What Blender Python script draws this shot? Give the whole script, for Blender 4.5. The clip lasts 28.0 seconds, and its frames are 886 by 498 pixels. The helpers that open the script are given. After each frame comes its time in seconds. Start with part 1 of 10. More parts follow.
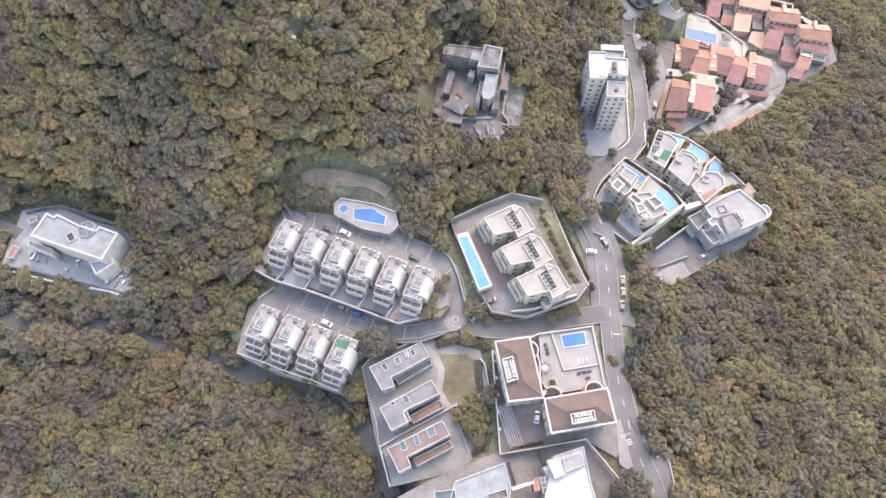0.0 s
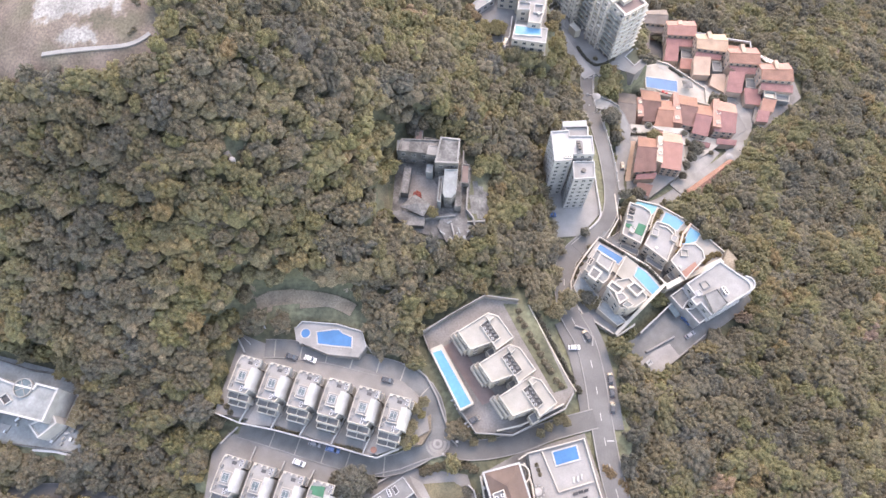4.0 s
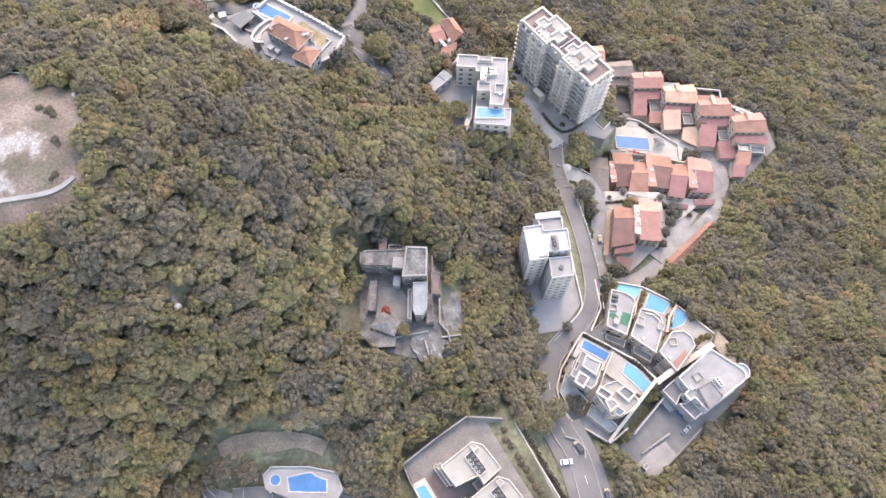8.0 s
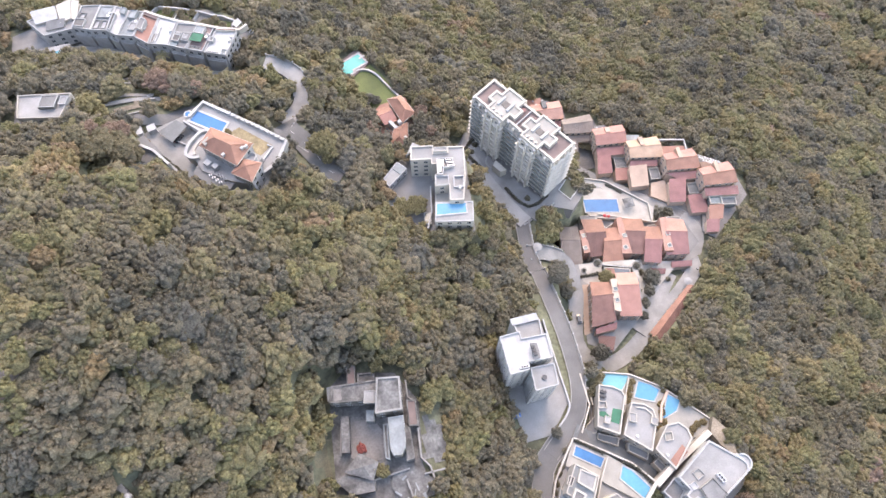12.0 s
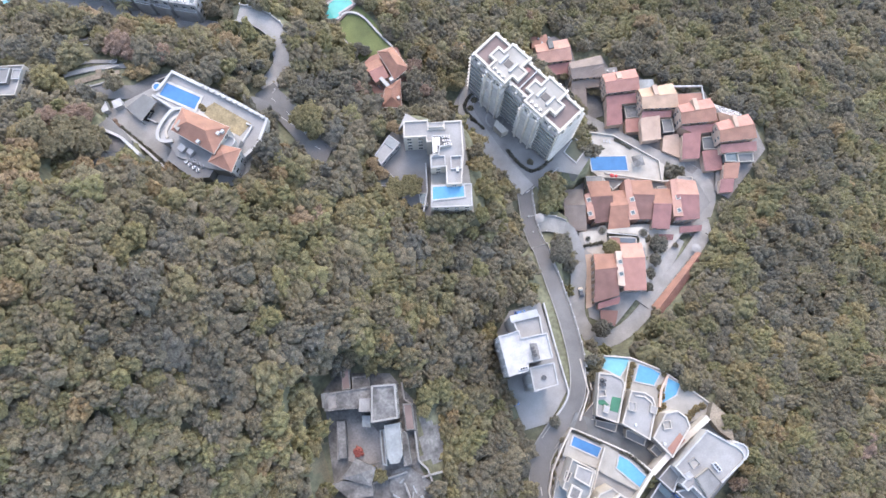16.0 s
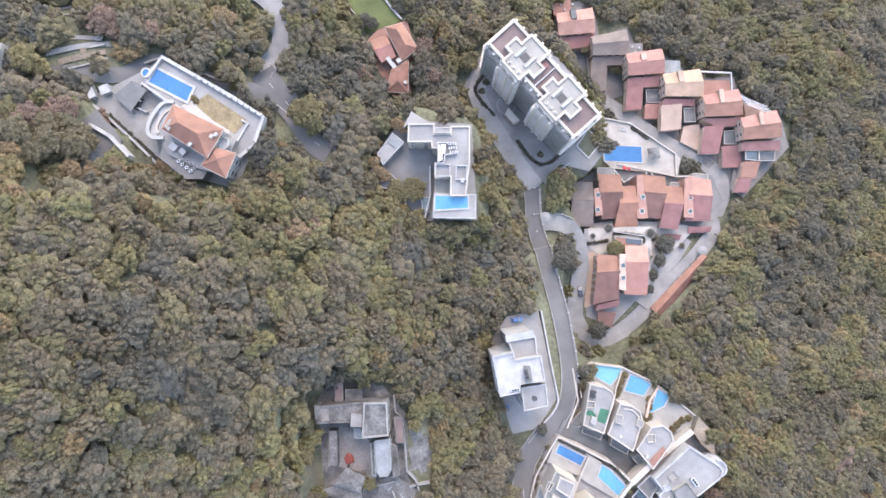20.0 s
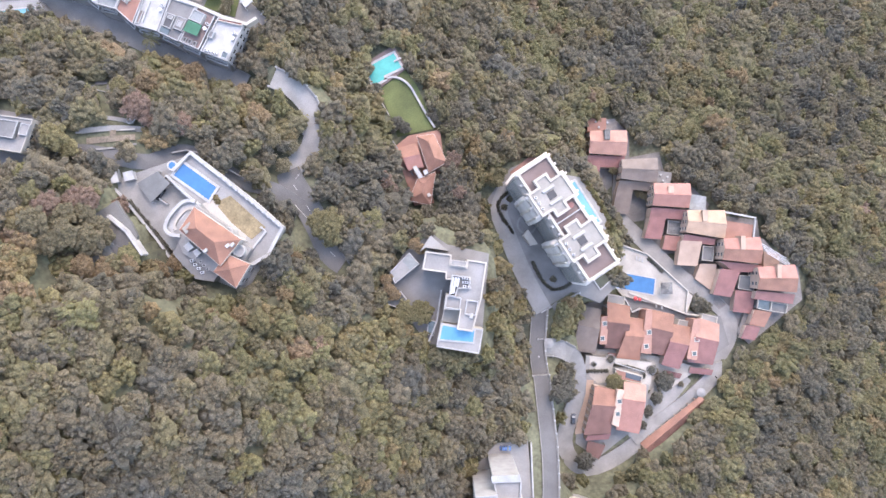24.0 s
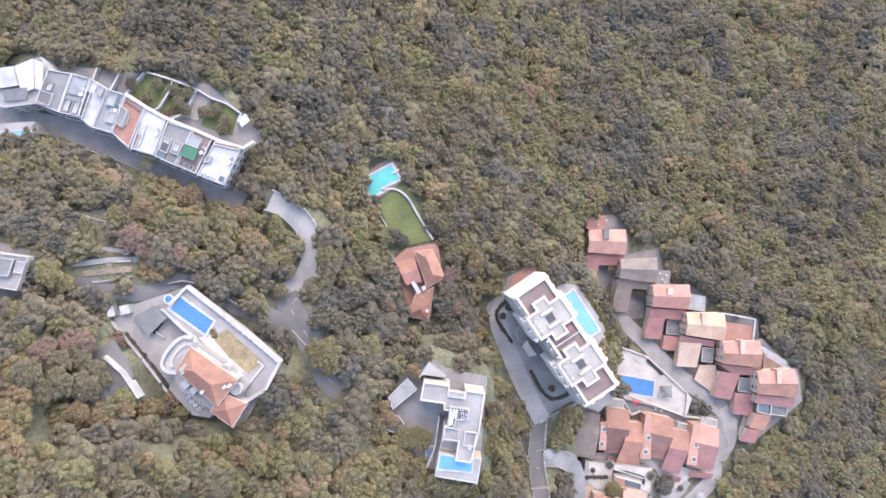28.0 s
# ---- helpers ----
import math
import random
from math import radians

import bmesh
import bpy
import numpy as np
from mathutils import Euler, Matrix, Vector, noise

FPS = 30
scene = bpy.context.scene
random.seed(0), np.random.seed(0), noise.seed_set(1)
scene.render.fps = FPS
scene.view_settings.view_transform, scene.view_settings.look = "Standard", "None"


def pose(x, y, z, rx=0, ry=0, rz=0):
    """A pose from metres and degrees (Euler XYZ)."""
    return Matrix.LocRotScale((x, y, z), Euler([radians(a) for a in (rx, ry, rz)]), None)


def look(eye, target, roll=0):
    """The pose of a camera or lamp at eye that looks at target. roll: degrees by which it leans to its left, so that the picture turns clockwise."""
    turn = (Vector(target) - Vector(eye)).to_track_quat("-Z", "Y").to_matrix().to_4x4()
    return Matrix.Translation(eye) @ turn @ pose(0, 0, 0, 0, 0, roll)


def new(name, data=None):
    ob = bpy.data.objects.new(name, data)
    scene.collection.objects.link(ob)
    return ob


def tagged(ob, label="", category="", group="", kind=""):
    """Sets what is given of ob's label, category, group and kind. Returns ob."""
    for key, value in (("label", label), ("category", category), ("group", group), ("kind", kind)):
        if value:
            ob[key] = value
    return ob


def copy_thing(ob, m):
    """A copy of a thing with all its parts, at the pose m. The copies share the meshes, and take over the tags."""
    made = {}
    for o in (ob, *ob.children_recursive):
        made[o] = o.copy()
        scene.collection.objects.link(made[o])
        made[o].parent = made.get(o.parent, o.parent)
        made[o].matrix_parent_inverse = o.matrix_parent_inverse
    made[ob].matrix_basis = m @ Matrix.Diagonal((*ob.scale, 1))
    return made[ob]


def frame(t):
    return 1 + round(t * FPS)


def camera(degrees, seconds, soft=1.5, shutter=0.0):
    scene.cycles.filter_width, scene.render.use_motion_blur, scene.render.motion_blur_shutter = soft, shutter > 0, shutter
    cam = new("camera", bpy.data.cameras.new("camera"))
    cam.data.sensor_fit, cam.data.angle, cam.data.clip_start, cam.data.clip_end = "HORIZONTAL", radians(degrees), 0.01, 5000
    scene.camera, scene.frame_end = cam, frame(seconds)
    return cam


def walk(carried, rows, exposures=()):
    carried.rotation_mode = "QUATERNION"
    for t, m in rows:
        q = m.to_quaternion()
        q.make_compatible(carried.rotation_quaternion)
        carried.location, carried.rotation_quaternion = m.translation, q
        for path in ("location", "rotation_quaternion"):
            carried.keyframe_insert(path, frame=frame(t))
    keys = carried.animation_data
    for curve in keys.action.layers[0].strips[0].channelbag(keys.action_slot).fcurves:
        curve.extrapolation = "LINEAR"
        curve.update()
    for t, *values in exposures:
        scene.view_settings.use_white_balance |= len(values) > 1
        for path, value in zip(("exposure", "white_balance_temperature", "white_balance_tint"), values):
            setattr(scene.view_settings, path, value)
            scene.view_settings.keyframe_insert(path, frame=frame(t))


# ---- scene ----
cam = camera(68.5, 28.0, soft=1.5)
METRES, EYE, TILT, LEAN, TURN = 320.0, 270.0, -66.9, 0.0, 0.0
ROWS = [
    (0.0, 0.0, 0.0, 0.0, 0.0, 0.0, -0.0),
    (0.5, 0.0004, 0.007, 0.0165, -0.27, -0.01, 0.57),
    (1.0, 0.0014, 0.014, 0.0329, -0.5, -0.0, 1.15),
    (1.5, 0.0019, 0.021, 0.0494, -0.78, -0.01, 1.7),
    (2.0, 0.0033, 0.0279, 0.065, -1.03, 0.03, 2.31),
    (2.5, 0.0047, 0.0349, 0.0817, -1.32, -0.0, 2.96),
    (3.0, 0.0068, 0.0418, 0.0974, -1.64, 0.02, 3.77),
    (3.5, 0.0087, 0.0486, 0.1137, -2.03, -0.0, 4.64),
    (5.5, 0.02, 0.0757, 0.1792, -3.88, -0.23, 8.88),
    (6.0, 0.0236, 0.0827, 0.195, -4.38, -0.27, 9.96),
    (6.5, 0.0274, 0.0898, 0.2111, -4.41, -0.27, 9.96),
    (7.0, 0.0312, 0.0969, 0.2272, -4.42, -0.28, 9.97),
    (7.5, 0.0347, 0.1037, 0.2438, -4.47, -0.31, 9.96),
    (8.0, 0.0383, 0.1107, 0.2598, -4.48, -0.31, 9.97),
    (8.5, 0.0425, 0.1171, 0.2753, -4.44, -0.27, 9.97),
    (9.0, 0.0464, 0.1238, 0.2915, -4.44, -0.28, 9.96),
    (9.5, 0.0499, 0.1308, 0.3074, -4.46, -0.28, 9.97),
    (10.0, 0.0541, 0.1372, 0.3236, -4.57, -0.31, 10.25),
    (10.5, 0.0591, 0.1438, 0.3395, -6.56, -0.72, 14.62),
    (11.0, 0.0642, 0.1508, 0.3542, -7.15, -0.81, 15.83),
    (11.5, 0.07, 0.1575, 0.3697, -7.16, -0.81, 15.82),
    (12.0, 0.0757, 0.1641, 0.385, -7.15, -0.79, 15.84),
    (12.5, 0.0814, 0.1706, 0.4004, -7.15, -0.77, 15.85),
    (14.5, 0.1052, 0.1965, 0.462, -7.09, -2.56, 15.9),
    (15.0, 0.1113, 0.2031, 0.4778, -7.09, -5.51, 15.99),
    (15.5, 0.1171, 0.2099, 0.4933, -7.11, -8.76, 16.08),
    (16.0, 0.123, 0.2169, 0.509, -7.13, -12.08, 16.16),
    (16.5, 0.1289, 0.2237, 0.5249, -7.15, -15.51, 16.25),
    (17.0, 0.1345, 0.2307, 0.5406, -7.2, -18.97, 16.32),
    (17.5, 0.1402, 0.238, 0.5569, -7.25, -21.45, 16.36),
    (18.0, 0.1459, 0.2451, 0.573, -7.28, -22.41, 16.37),
    (18.5, 0.1523, 0.2517, 0.5893, -7.15, -22.45, 16.19),
    (19.0, 0.1584, 0.2582, 0.6048, -6.8, -22.37, 15.54),
    (19.5, 0.1626, 0.2651, 0.6203, -6.63, -22.3, 14.99),
    (20.0, 0.1675, 0.2716, 0.6359, -5.78, -22.08, 13.15),
    (20.5, 0.1723, 0.2781, 0.6519, -4.68, -21.89, 10.89),
    (21.0, 0.1751, 0.2851, 0.6682, -3.49, -21.74, 8.14),
    (21.5, 0.1772, 0.2921, 0.6848, -2.42, -21.66, 5.71),
    (23.5, 0.1843, 0.321, 0.7515, -2.45, -21.77, 5.53),
    (24.0, 0.1865, 0.3282, 0.768, -2.44, -21.8, 5.52),
    (24.5, 0.1887, 0.3353, 0.7844, -2.44, -21.82, 5.53),
    (25.0, 0.1911, 0.3421, 0.8005, -2.44, -21.8, 5.55),
    (25.5, 0.193, 0.3493, 0.817, -2.46, -21.83, 5.54),
    (26.0, 0.1951, 0.3562, 0.8331, -2.46, -21.81, 5.54),
    (26.5, 0.1973, 0.3632, 0.8494, -2.46, -21.82, 5.54),
    (27.0, 0.1998, 0.3701, 0.8654, -2.45, -21.8, 5.57),
    (27.5, 0.2016, 0.377, 0.8817, -2.47, -21.81, 5.57),
    (28.0, 0.2034, 0.3826, 0.8956, -2.47, -21.79, 5.59),
]
walk(cam, [(t, pose(0, 0, EYE, TILT, LEAN, TURN) @ pose(METRES * x, METRES * y, METRES * z, 90 + pitch, roll, yaw)) for t, x, y, z, yaw, pitch, roll in ROWS],
     exposures=[(0.0, 1.8, 8300, 21), (10.0, 1.8, 8250, 20.5), (17.0, 1.62, 7150, 15.5), (21.0, 1.64, 7250, 18.5), (28.0, 1.7, 7300, 21)])

# ---- light: a hazy low sun ahead of the flight, and the sky ----
SUN_UP, SUN_TURN = 50.0, 22.0
world = bpy.data.worlds.new("sky")
scene.world = world
world.use_nodes = True
wn = world.node_tree.nodes
sky = wn.new("ShaderNodeTexSky")
sky.sky_type, sky.sun_disc = "NISHITA", False
sky.sun_elevation, sky.sun_rotation = radians(SUN_UP), radians(SUN_TURN)
sky.dust_density, sky.air_density, sky.ozone_density = 1.0, 1.25, 0.3
world.node_tree.links.new(sky.outputs[0], wn["Background"].inputs[0])
wn["Background"].inputs[1].default_value = 0.275
sun = new("sun", bpy.data.lights.new("sun", "SUN"))
sun.data.energy, sun.data.angle, sun.data.color = 0.6, radians(40), (1.0, 0.84, 0.66)
sun_dir = Vector((math.sin(radians(SUN_TURN)) * math.cos(radians(SUN_UP)), math.cos(radians(SUN_TURN)) * math.cos(radians(SUN_UP)), math.sin(radians(SUN_UP))))
sun.matrix_world = look(Vector((60, 200, 0)) + sun_dir * 900, (60, 200, 0))


# ---- materials ----
def material(name, colour, rough=0.8, spread=0.12, stain=0.2, grain=2.0, patch=0.12, bump=0.2, metal=0.0, island=0.0, tint=None, obj=0.0, coat=0.0, stripes=None, waxy=0.0, thin=0.0, relief=0.1):
    """A painted, plastered, paved or planted surface: grain and larger stains, in metres."""
    m = bpy.data.materials.new(name)
    m.use_nodes = True
    n, l = m.node_tree.nodes, m.node_tree.links
    b = n["Principled BSDF"]
    geo = n.new("ShaderNodeNewGeometry")

    def noise_at(scale, detail):
        t = n.new("ShaderNodeTexNoise")
        t.inputs["Scale"].default_value, t.inputs["Detail"].default_value = scale, detail
        l.new(geo.outputs["Position"], t.inputs["Vector"])
        return t.outputs["Fac"]

    def ranged(value, lo, hi, a=0.3, z=0.7):
        r = n.new("ShaderNodeMapRange")
        r.inputs["From Min"].default_value, r.inputs["From Max"].default_value = a, z
        r.inputs["To Min"].default_value, r.inputs["To Max"].default_value = lo, hi
        l.new(value, r.inputs["Value"])
        return r.outputs[0]

    def times(a, c):
        t = n.new("ShaderNodeMath")
        t.operation = "MULTIPLY"
        l.new(a, t.inputs[0]), l.new(c, t.inputs[1])
        return t.outputs[0]

    fine = noise_at(grain, 6)
    value = times(ranged(fine, 1 - spread, 1 + spread), ranged(noise_at(patch, 4), 1 - stain, 1 + stain * 0.6))
    if island:
        value = times(value, ranged(geo.outputs["Random Per Island"], 1 - island, 1 + island, 0, 1))
    if obj:
        info = n.new("ShaderNodeObjectInfo")
        value = times(value, ranged(info.outputs["Random"], 1 - obj, 1 + obj, 0, 1))
    hsv = n.new("ShaderNodeHueSaturation")
    hsv.inputs["Color"].default_value = (*colour, 1)
    if tint:
        at = n.new("ShaderNodeAttribute")
        at.attribute_name = "tint"
        ramp = n.new("ShaderNodeValToRGB")
        ramp.color_ramp.elements[0].color, ramp.color_ramp.elements[1].color = (*tint[0], 1), (*tint[-1], 1)
        for i, c in enumerate(tint[1:-1]):
            e = ramp.color_ramp.elements.new((i + 1) / (len(tint) - 1))
            e.color = (*c, 1)
        l.new(at.outputs["Fac"], ramp.inputs["Fac"])
        l.new(ramp.outputs["Color"], hsv.inputs["Color"])
    l.new(value, hsv.inputs["Value"])
    l.new(hsv.outputs["Color"], b.inputs["Base Color"])
    l.new(ranged(fine, max(rough - 0.1, 0), min(rough + 0.1, 1)), b.inputs["Roughness"])
    b.inputs["Metallic"].default_value = metal
    b.inputs["Coat Weight"].default_value = coat
    if waxy:
        b.inputs["Specular IOR Level"].default_value = waxy
        b.inputs["Sheen Weight"].default_value, b.inputs["Sheen Roughness"].default_value = 0.06, 0.6
    if thin:
        tr, mix = n.new("ShaderNodeBsdfTranslucent"), n.new("ShaderNodeMixShader")
        mix.inputs[0].default_value = thin
        l.new(hsv.outputs["Color"], tr.inputs["Color"])
        l.new(b.outputs[0], mix.inputs[1]), l.new(tr.outputs[0], mix.inputs[2])
        l.new(mix.outputs[0], n["Material Output"].inputs["Surface"])
    height = fine
    if stripes:
        w = n.new("ShaderNodeTexWave")
        w.inputs["Scale"].default_value, w.bands_direction = stripes[0], stripes[1]
        l.new(geo.outputs["Position"], w.inputs["Vector"])
        height = w.outputs["Fac"]
    if bump:
        bm = n.new("ShaderNodeBump")
        bm.inputs["Strength"].default_value, bm.inputs["Distance"].default_value = bump, relief
        l.new(height, bm.inputs["Height"]), l.new(bm.outputs[0], b.inputs["Normal"])
    return m


LEAVES = [(0.118, 0.118, 0.103), (0.153, 0.143, 0.111), (0.189, 0.163, 0.112), (0.195, 0.186, 0.094), (0.263, 0.198, 0.11), (0.236, 0.167, 0.131)]
M = dict(
    soil=material("forest_floor", (0.105, 0.108, 0.07), 0.95, 0.4, 0.5, 0.6, 0.05, 0.6),
    leaf=material("foliage", (0.1, 0.12, 0.05), 0.7, 0.5, 0.22, 1.9, 0.02, 0.3, island=0.16, tint=LEAVES, waxy=0.35, thin=0.5, relief=0.15),
    blossom=material("red_blossom", (0.26, 0.07, 0.055), 0.7, 0.4, 0.2, 3.0, 0.2, 0.6, island=0.3),
    bark=material("bark", (0.10, 0.075, 0.05), 0.9, 0.3, 0.3, 6, 0.5, 0.5),
    grass=material("lawn", (0.10, 0.12, 0.045), 0.95, 0.25, 0.35, 2, 0.12, 0.4),
    drygrass=material("dry_grass", (0.125, 0.112, 0.072), 0.95, 0.3, 0.35, 2, 0.15, 0.4),
    ochre=material("ochre_dry_turf", (0.225, 0.178, 0.105), 0.95, 0.25, 0.35, 1.5, 0.2, 0.3),
    earth=material("bare_earth", (0.20, 0.165, 0.125), 0.95, 0.3, 0.4, 1.5, 0.1, 0.4),
    hilltop=material("worn_hilltop_earth", (0.16, 0.13, 0.1), 0.95, 0.35, 0.3, 1.2, 0.09, 0.4, tint=[(0.105, 0.092, 0.066), (0.15, 0.117, 0.096), (0.175, 0.145, 0.122), (0.245, 0.233, 0.22)]),
    sand=material("pale_sand", (0.265, 0.25, 0.23), 0.95, 0.2, 0.3, 1.5, 0.1, 0.3),
    asphalt=material("asphalt", (0.112, 0.109, 0.106), 0.85, 0.2, 0.25, 4, 0.1, 0.2),
    tarmac=material("dark_asphalt", (0.118, 0.116, 0.115), 0.85, 0.2, 0.25, 4, 0.1, 0.2),
    paving=material("grey_paving", (0.178, 0.173, 0.167), 0.8, 0.15, 0.25, 3, 0.15, 0.2),
    slate=material("blue_grey_paving", (0.128, 0.131, 0.13), 0.75, 0.15, 0.25, 3, 0.2, 0.2),
    concrete=material("concrete", (0.22, 0.214, 0.205), 0.85, 0.12, 0.25, 2, 0.15, 0.2),
    pale=material("pale_concrete", (0.235, 0.229, 0.222), 0.85, 0.1, 0.2, 2, 0.15, 0.15),
    grime=material("weathered_concrete", (0.128, 0.125, 0.121), 0.9, 0.3, 0.55, 1.2, 0.25, 0.4),
    aged=material("aged_roof_coat", (0.205, 0.22, 0.222), 0.85, 0.14, 0.25, 1.2, 0.2, 0.2),
    white=material("white_paint", (0.325, 0.323, 0.318), 0.6, 0.08, 0.2, 2, 0.3, 0.1),
    cream=material("cream_plaster", (0.37, 0.34, 0.3), 0.75, 0.06, 0.12, 2, 0.2, 0.12),
    facade=material("pale_facade_tile", (0.49, 0.452, 0.405), 0.7, 0.06, 0.15, 2, 0.2, 0.1),
    creampave=material("cream_paving", (0.33, 0.305, 0.27), 0.85, 0.1, 0.2, 2, 0.2, 0.15),
    olivefelt=material("olive_roof_felt", (0.075, 0.083, 0.06), 0.85, 0.12, 0.25, 2, 0.2, 0.2),
    beige=material("beige_plaster", (0.37, 0.335, 0.285), 0.75, 0.08, 0.15, 2, 0.2, 0.12),
    greywall=material("grey_plaster", (0.33, 0.325, 0.32), 0.8, 0.08, 0.15, 2, 0.2, 0.12),
    greyroof=material("grey_roof_felt", (0.155, 0.153, 0.15), 0.85, 0.12, 0.25, 2, 0.2, 0.2),
    tanroof=material("tan_roof_tile", (0.27, 0.255, 0.228), 0.85, 0.08, 0.18, 2, 0.2, 0.15),
    mauve=material("mauve_roof_tile", (0.165, 0.122, 0.113), 0.85, 0.1, 0.2, 3, 0.2, 0.2),
    brown=material("brown_roof_tile", (0.105, 0.07, 0.058), 0.7, 0.15, 0.25, 4, 0.2, 0.4, stripes=(6, "DIAGONAL")),
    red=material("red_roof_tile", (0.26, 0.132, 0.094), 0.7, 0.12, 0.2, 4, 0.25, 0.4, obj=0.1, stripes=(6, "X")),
    # The red tile darkened as if shaded, for slopes facing away from the sun.
    shadedred=material("dark_shaded_red_roof_tile", (0.158, 0.083, 0.069), 0.7, 0.12, 0.25, 4, 0.25, 0.4, obj=0.12, stripes=(6, "X")),
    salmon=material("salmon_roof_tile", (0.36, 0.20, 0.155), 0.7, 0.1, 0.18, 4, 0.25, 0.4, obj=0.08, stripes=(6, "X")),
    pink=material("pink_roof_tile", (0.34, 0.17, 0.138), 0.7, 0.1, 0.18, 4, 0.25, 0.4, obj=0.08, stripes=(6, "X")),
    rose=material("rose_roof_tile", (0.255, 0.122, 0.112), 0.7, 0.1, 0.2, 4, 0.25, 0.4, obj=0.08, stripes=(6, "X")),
    orange=material("orange_roof_tile", (0.42, 0.285, 0.2), 0.7, 0.1, 0.18, 4, 0.25, 0.4, obj=0.05, stripes=(6, "X")),
    buff=material("buff_tile", (0.36, 0.26, 0.20), 0.75, 0.1, 0.18, 4, 0.25, 0.3),
    taupe=material("taupe_roof_tile", (0.18, 0.145, 0.125), 0.75, 0.1, 0.22, 4, 0.25, 0.4, obj=0.1, stripes=(6, "X")),
    peach=material("peach_plaster", (0.44, 0.33, 0.265), 0.75, 0.06, 0.15, 2, 0.2, 0.12),
    terracotta=material("terracotta_paving", (0.25, 0.13, 0.10), 0.8, 0.12, 0.2, 3, 0.2, 0.2),
    timber=material("timber_deck", (0.20, 0.13, 0.10), 0.75, 0.2, 0.25, 3, 0.3, 0.2),
    dusk=material("stained_paving", (0.17, 0.16, 0.152), 0.9, 0.2, 0.35, 1.5, 0.12, 0.3),
    glass=material("window_glass", (0.06, 0.07, 0.08), 0.12, 0.05, 0.1, 1, 0.3, 0.0, coat=0.5),
    skylight=material("skylight_glass", (0.075, 0.1, 0.103), 0.15, 0.1, 0.2, 1, 0.4, 0.0, coat=0.5),
    cyan=material("pool_water_cyan", (0.13, 0.32, 0.37), 0.08, 0.06, 0.12, 0.8, 0.15, 0.08, waxy=0.12),
    blue=material("pool_water_blue", (0.05, 0.15, 0.3), 0.08, 0.06, 0.15, 0.8, 0.15, 0.08, waxy=0.12),
    azure=material("pool_water_azure", (0.085, 0.25, 0.38), 0.08, 0.06, 0.12, 0.8, 0.15, 0.08, waxy=0.12),
    teal=material("pool_water_teal", (0.07, 0.34, 0.31), 0.08, 0.06, 0.12, 0.8, 0.15, 0.08, waxy=0.12),
    metal=material("galvanised_metal", (0.55, 0.56, 0.57), 0.45, 0.1, 0.2, 3, 0.5, 0.1, metal=0.6),
    dark=material("dark_metal", (0.05, 0.05, 0.052), 0.5, 0.1, 0.2, 3, 0.5, 0.1),
    paint=material("road_paint", (0.36, 0.355, 0.34), 0.7, 0.2, 0.25, 3, 0.3, 0.0),
    redcloth=material("red_canvas", (0.42, 0.06, 0.06), 0.8, 0.1, 0.2, 3, 0.5, 0.1),
    green=material("green_turf", (0.035, 0.13, 0.08), 0.9, 0.1, 0.2, 3, 0.3, 0.1),
    carwhite=material("white_car_paint", (0.75, 0.75, 0.75), 0.25, 0.03, 0.05, 2, 0.5, 0.0, coat=0.8),
    carblack=material("black_car_paint", (0.02, 0.02, 0.022), 0.25, 0.03, 0.05, 2, 0.5, 0.0, coat=0.8),
    carblue=material("blue_car_paint", (0.05, 0.12, 0.28), 0.25, 0.03, 0.05, 2, 0.5, 0.0, coat=0.8),
    cargrey=material("grey_car_paint", (0.20, 0.20, 0.21), 0.25, 0.03, 0.05, 2, 0.5, 0.0, coat=0.8),
    rubber=material("tyre_rubber", (0.02, 0.02, 0.02), 0.8, 0.1, 0.1, 3, 0.5, 0.0),
)


# ---- mesh helpers ----
def mesh_of(bm, name, mat):
    me = bpy.data.meshes.new(name)
    bm.normal_update()
    bm.to_mesh(me)
    bm.free()
    me.materials.append(mat)
    return me


def part(name, bm, mat, parent=None, label="", kind=""):
    """Links a bmesh as one mesh object; its vertices are in the world's place."""
    ob = new(name, mesh_of(bm, name, mat))
    if parent:
        ob.parent = parent
        if parent.type == "EMPTY":
            ob.matrix_parent_inverse = Matrix.Translation(parent.location).inverted()
    return tagged(ob, label, kind=kind)


def thing(name, x, y, z, label, category, group=""):
    ob = new(name)
    ob.location = (x, y, z)
    ob.empty_display_size = 1
    return tagged(ob, label, category, group)


def area2(poly):
    return sum(a[0] * b[1] - b[0] * a[1] for a, b in zip(poly, poly[1:] + poly[:1]))


def ccw(poly):
    poly = [tuple(p[:2]) for p in poly]
    return poly if area2(poly) > 0 else poly[::-1]


def inset(poly, d):
    """The counter-clockwise outline moved inwards by d (outwards: minus)."""
    out, n = [], len(poly)
    for i in range(n):
        p, a, b = Vector(poly[i]), Vector(poly[i - 1]), Vector(poly[(i + 1) % n])
        u, v = (p - a).normalized(), (b - p).normalized()
        n1, n2 = Vector((-u.y, u.x)), Vector((-v.y, v.x))
        k = n1 + n2
        out.append(tuple(p + k * (d / max(0.35, 1 + n1.dot(n2)))))
    return out


def prism(bm, poly, z0, z1):
    poly = ccw(poly)
    lo, hi = [bm.verts.new((x, y, z0)) for x, y in poly], [bm.verts.new((x, y, z1)) for x, y in poly]
    n = len(poly)
    bm.faces.new(hi), bm.faces.new(lo[::-1])
    for i in range(n):
        bm.faces.new((lo[i], lo[(i + 1) % n], hi[(i + 1) % n], hi[i]))
    return bm


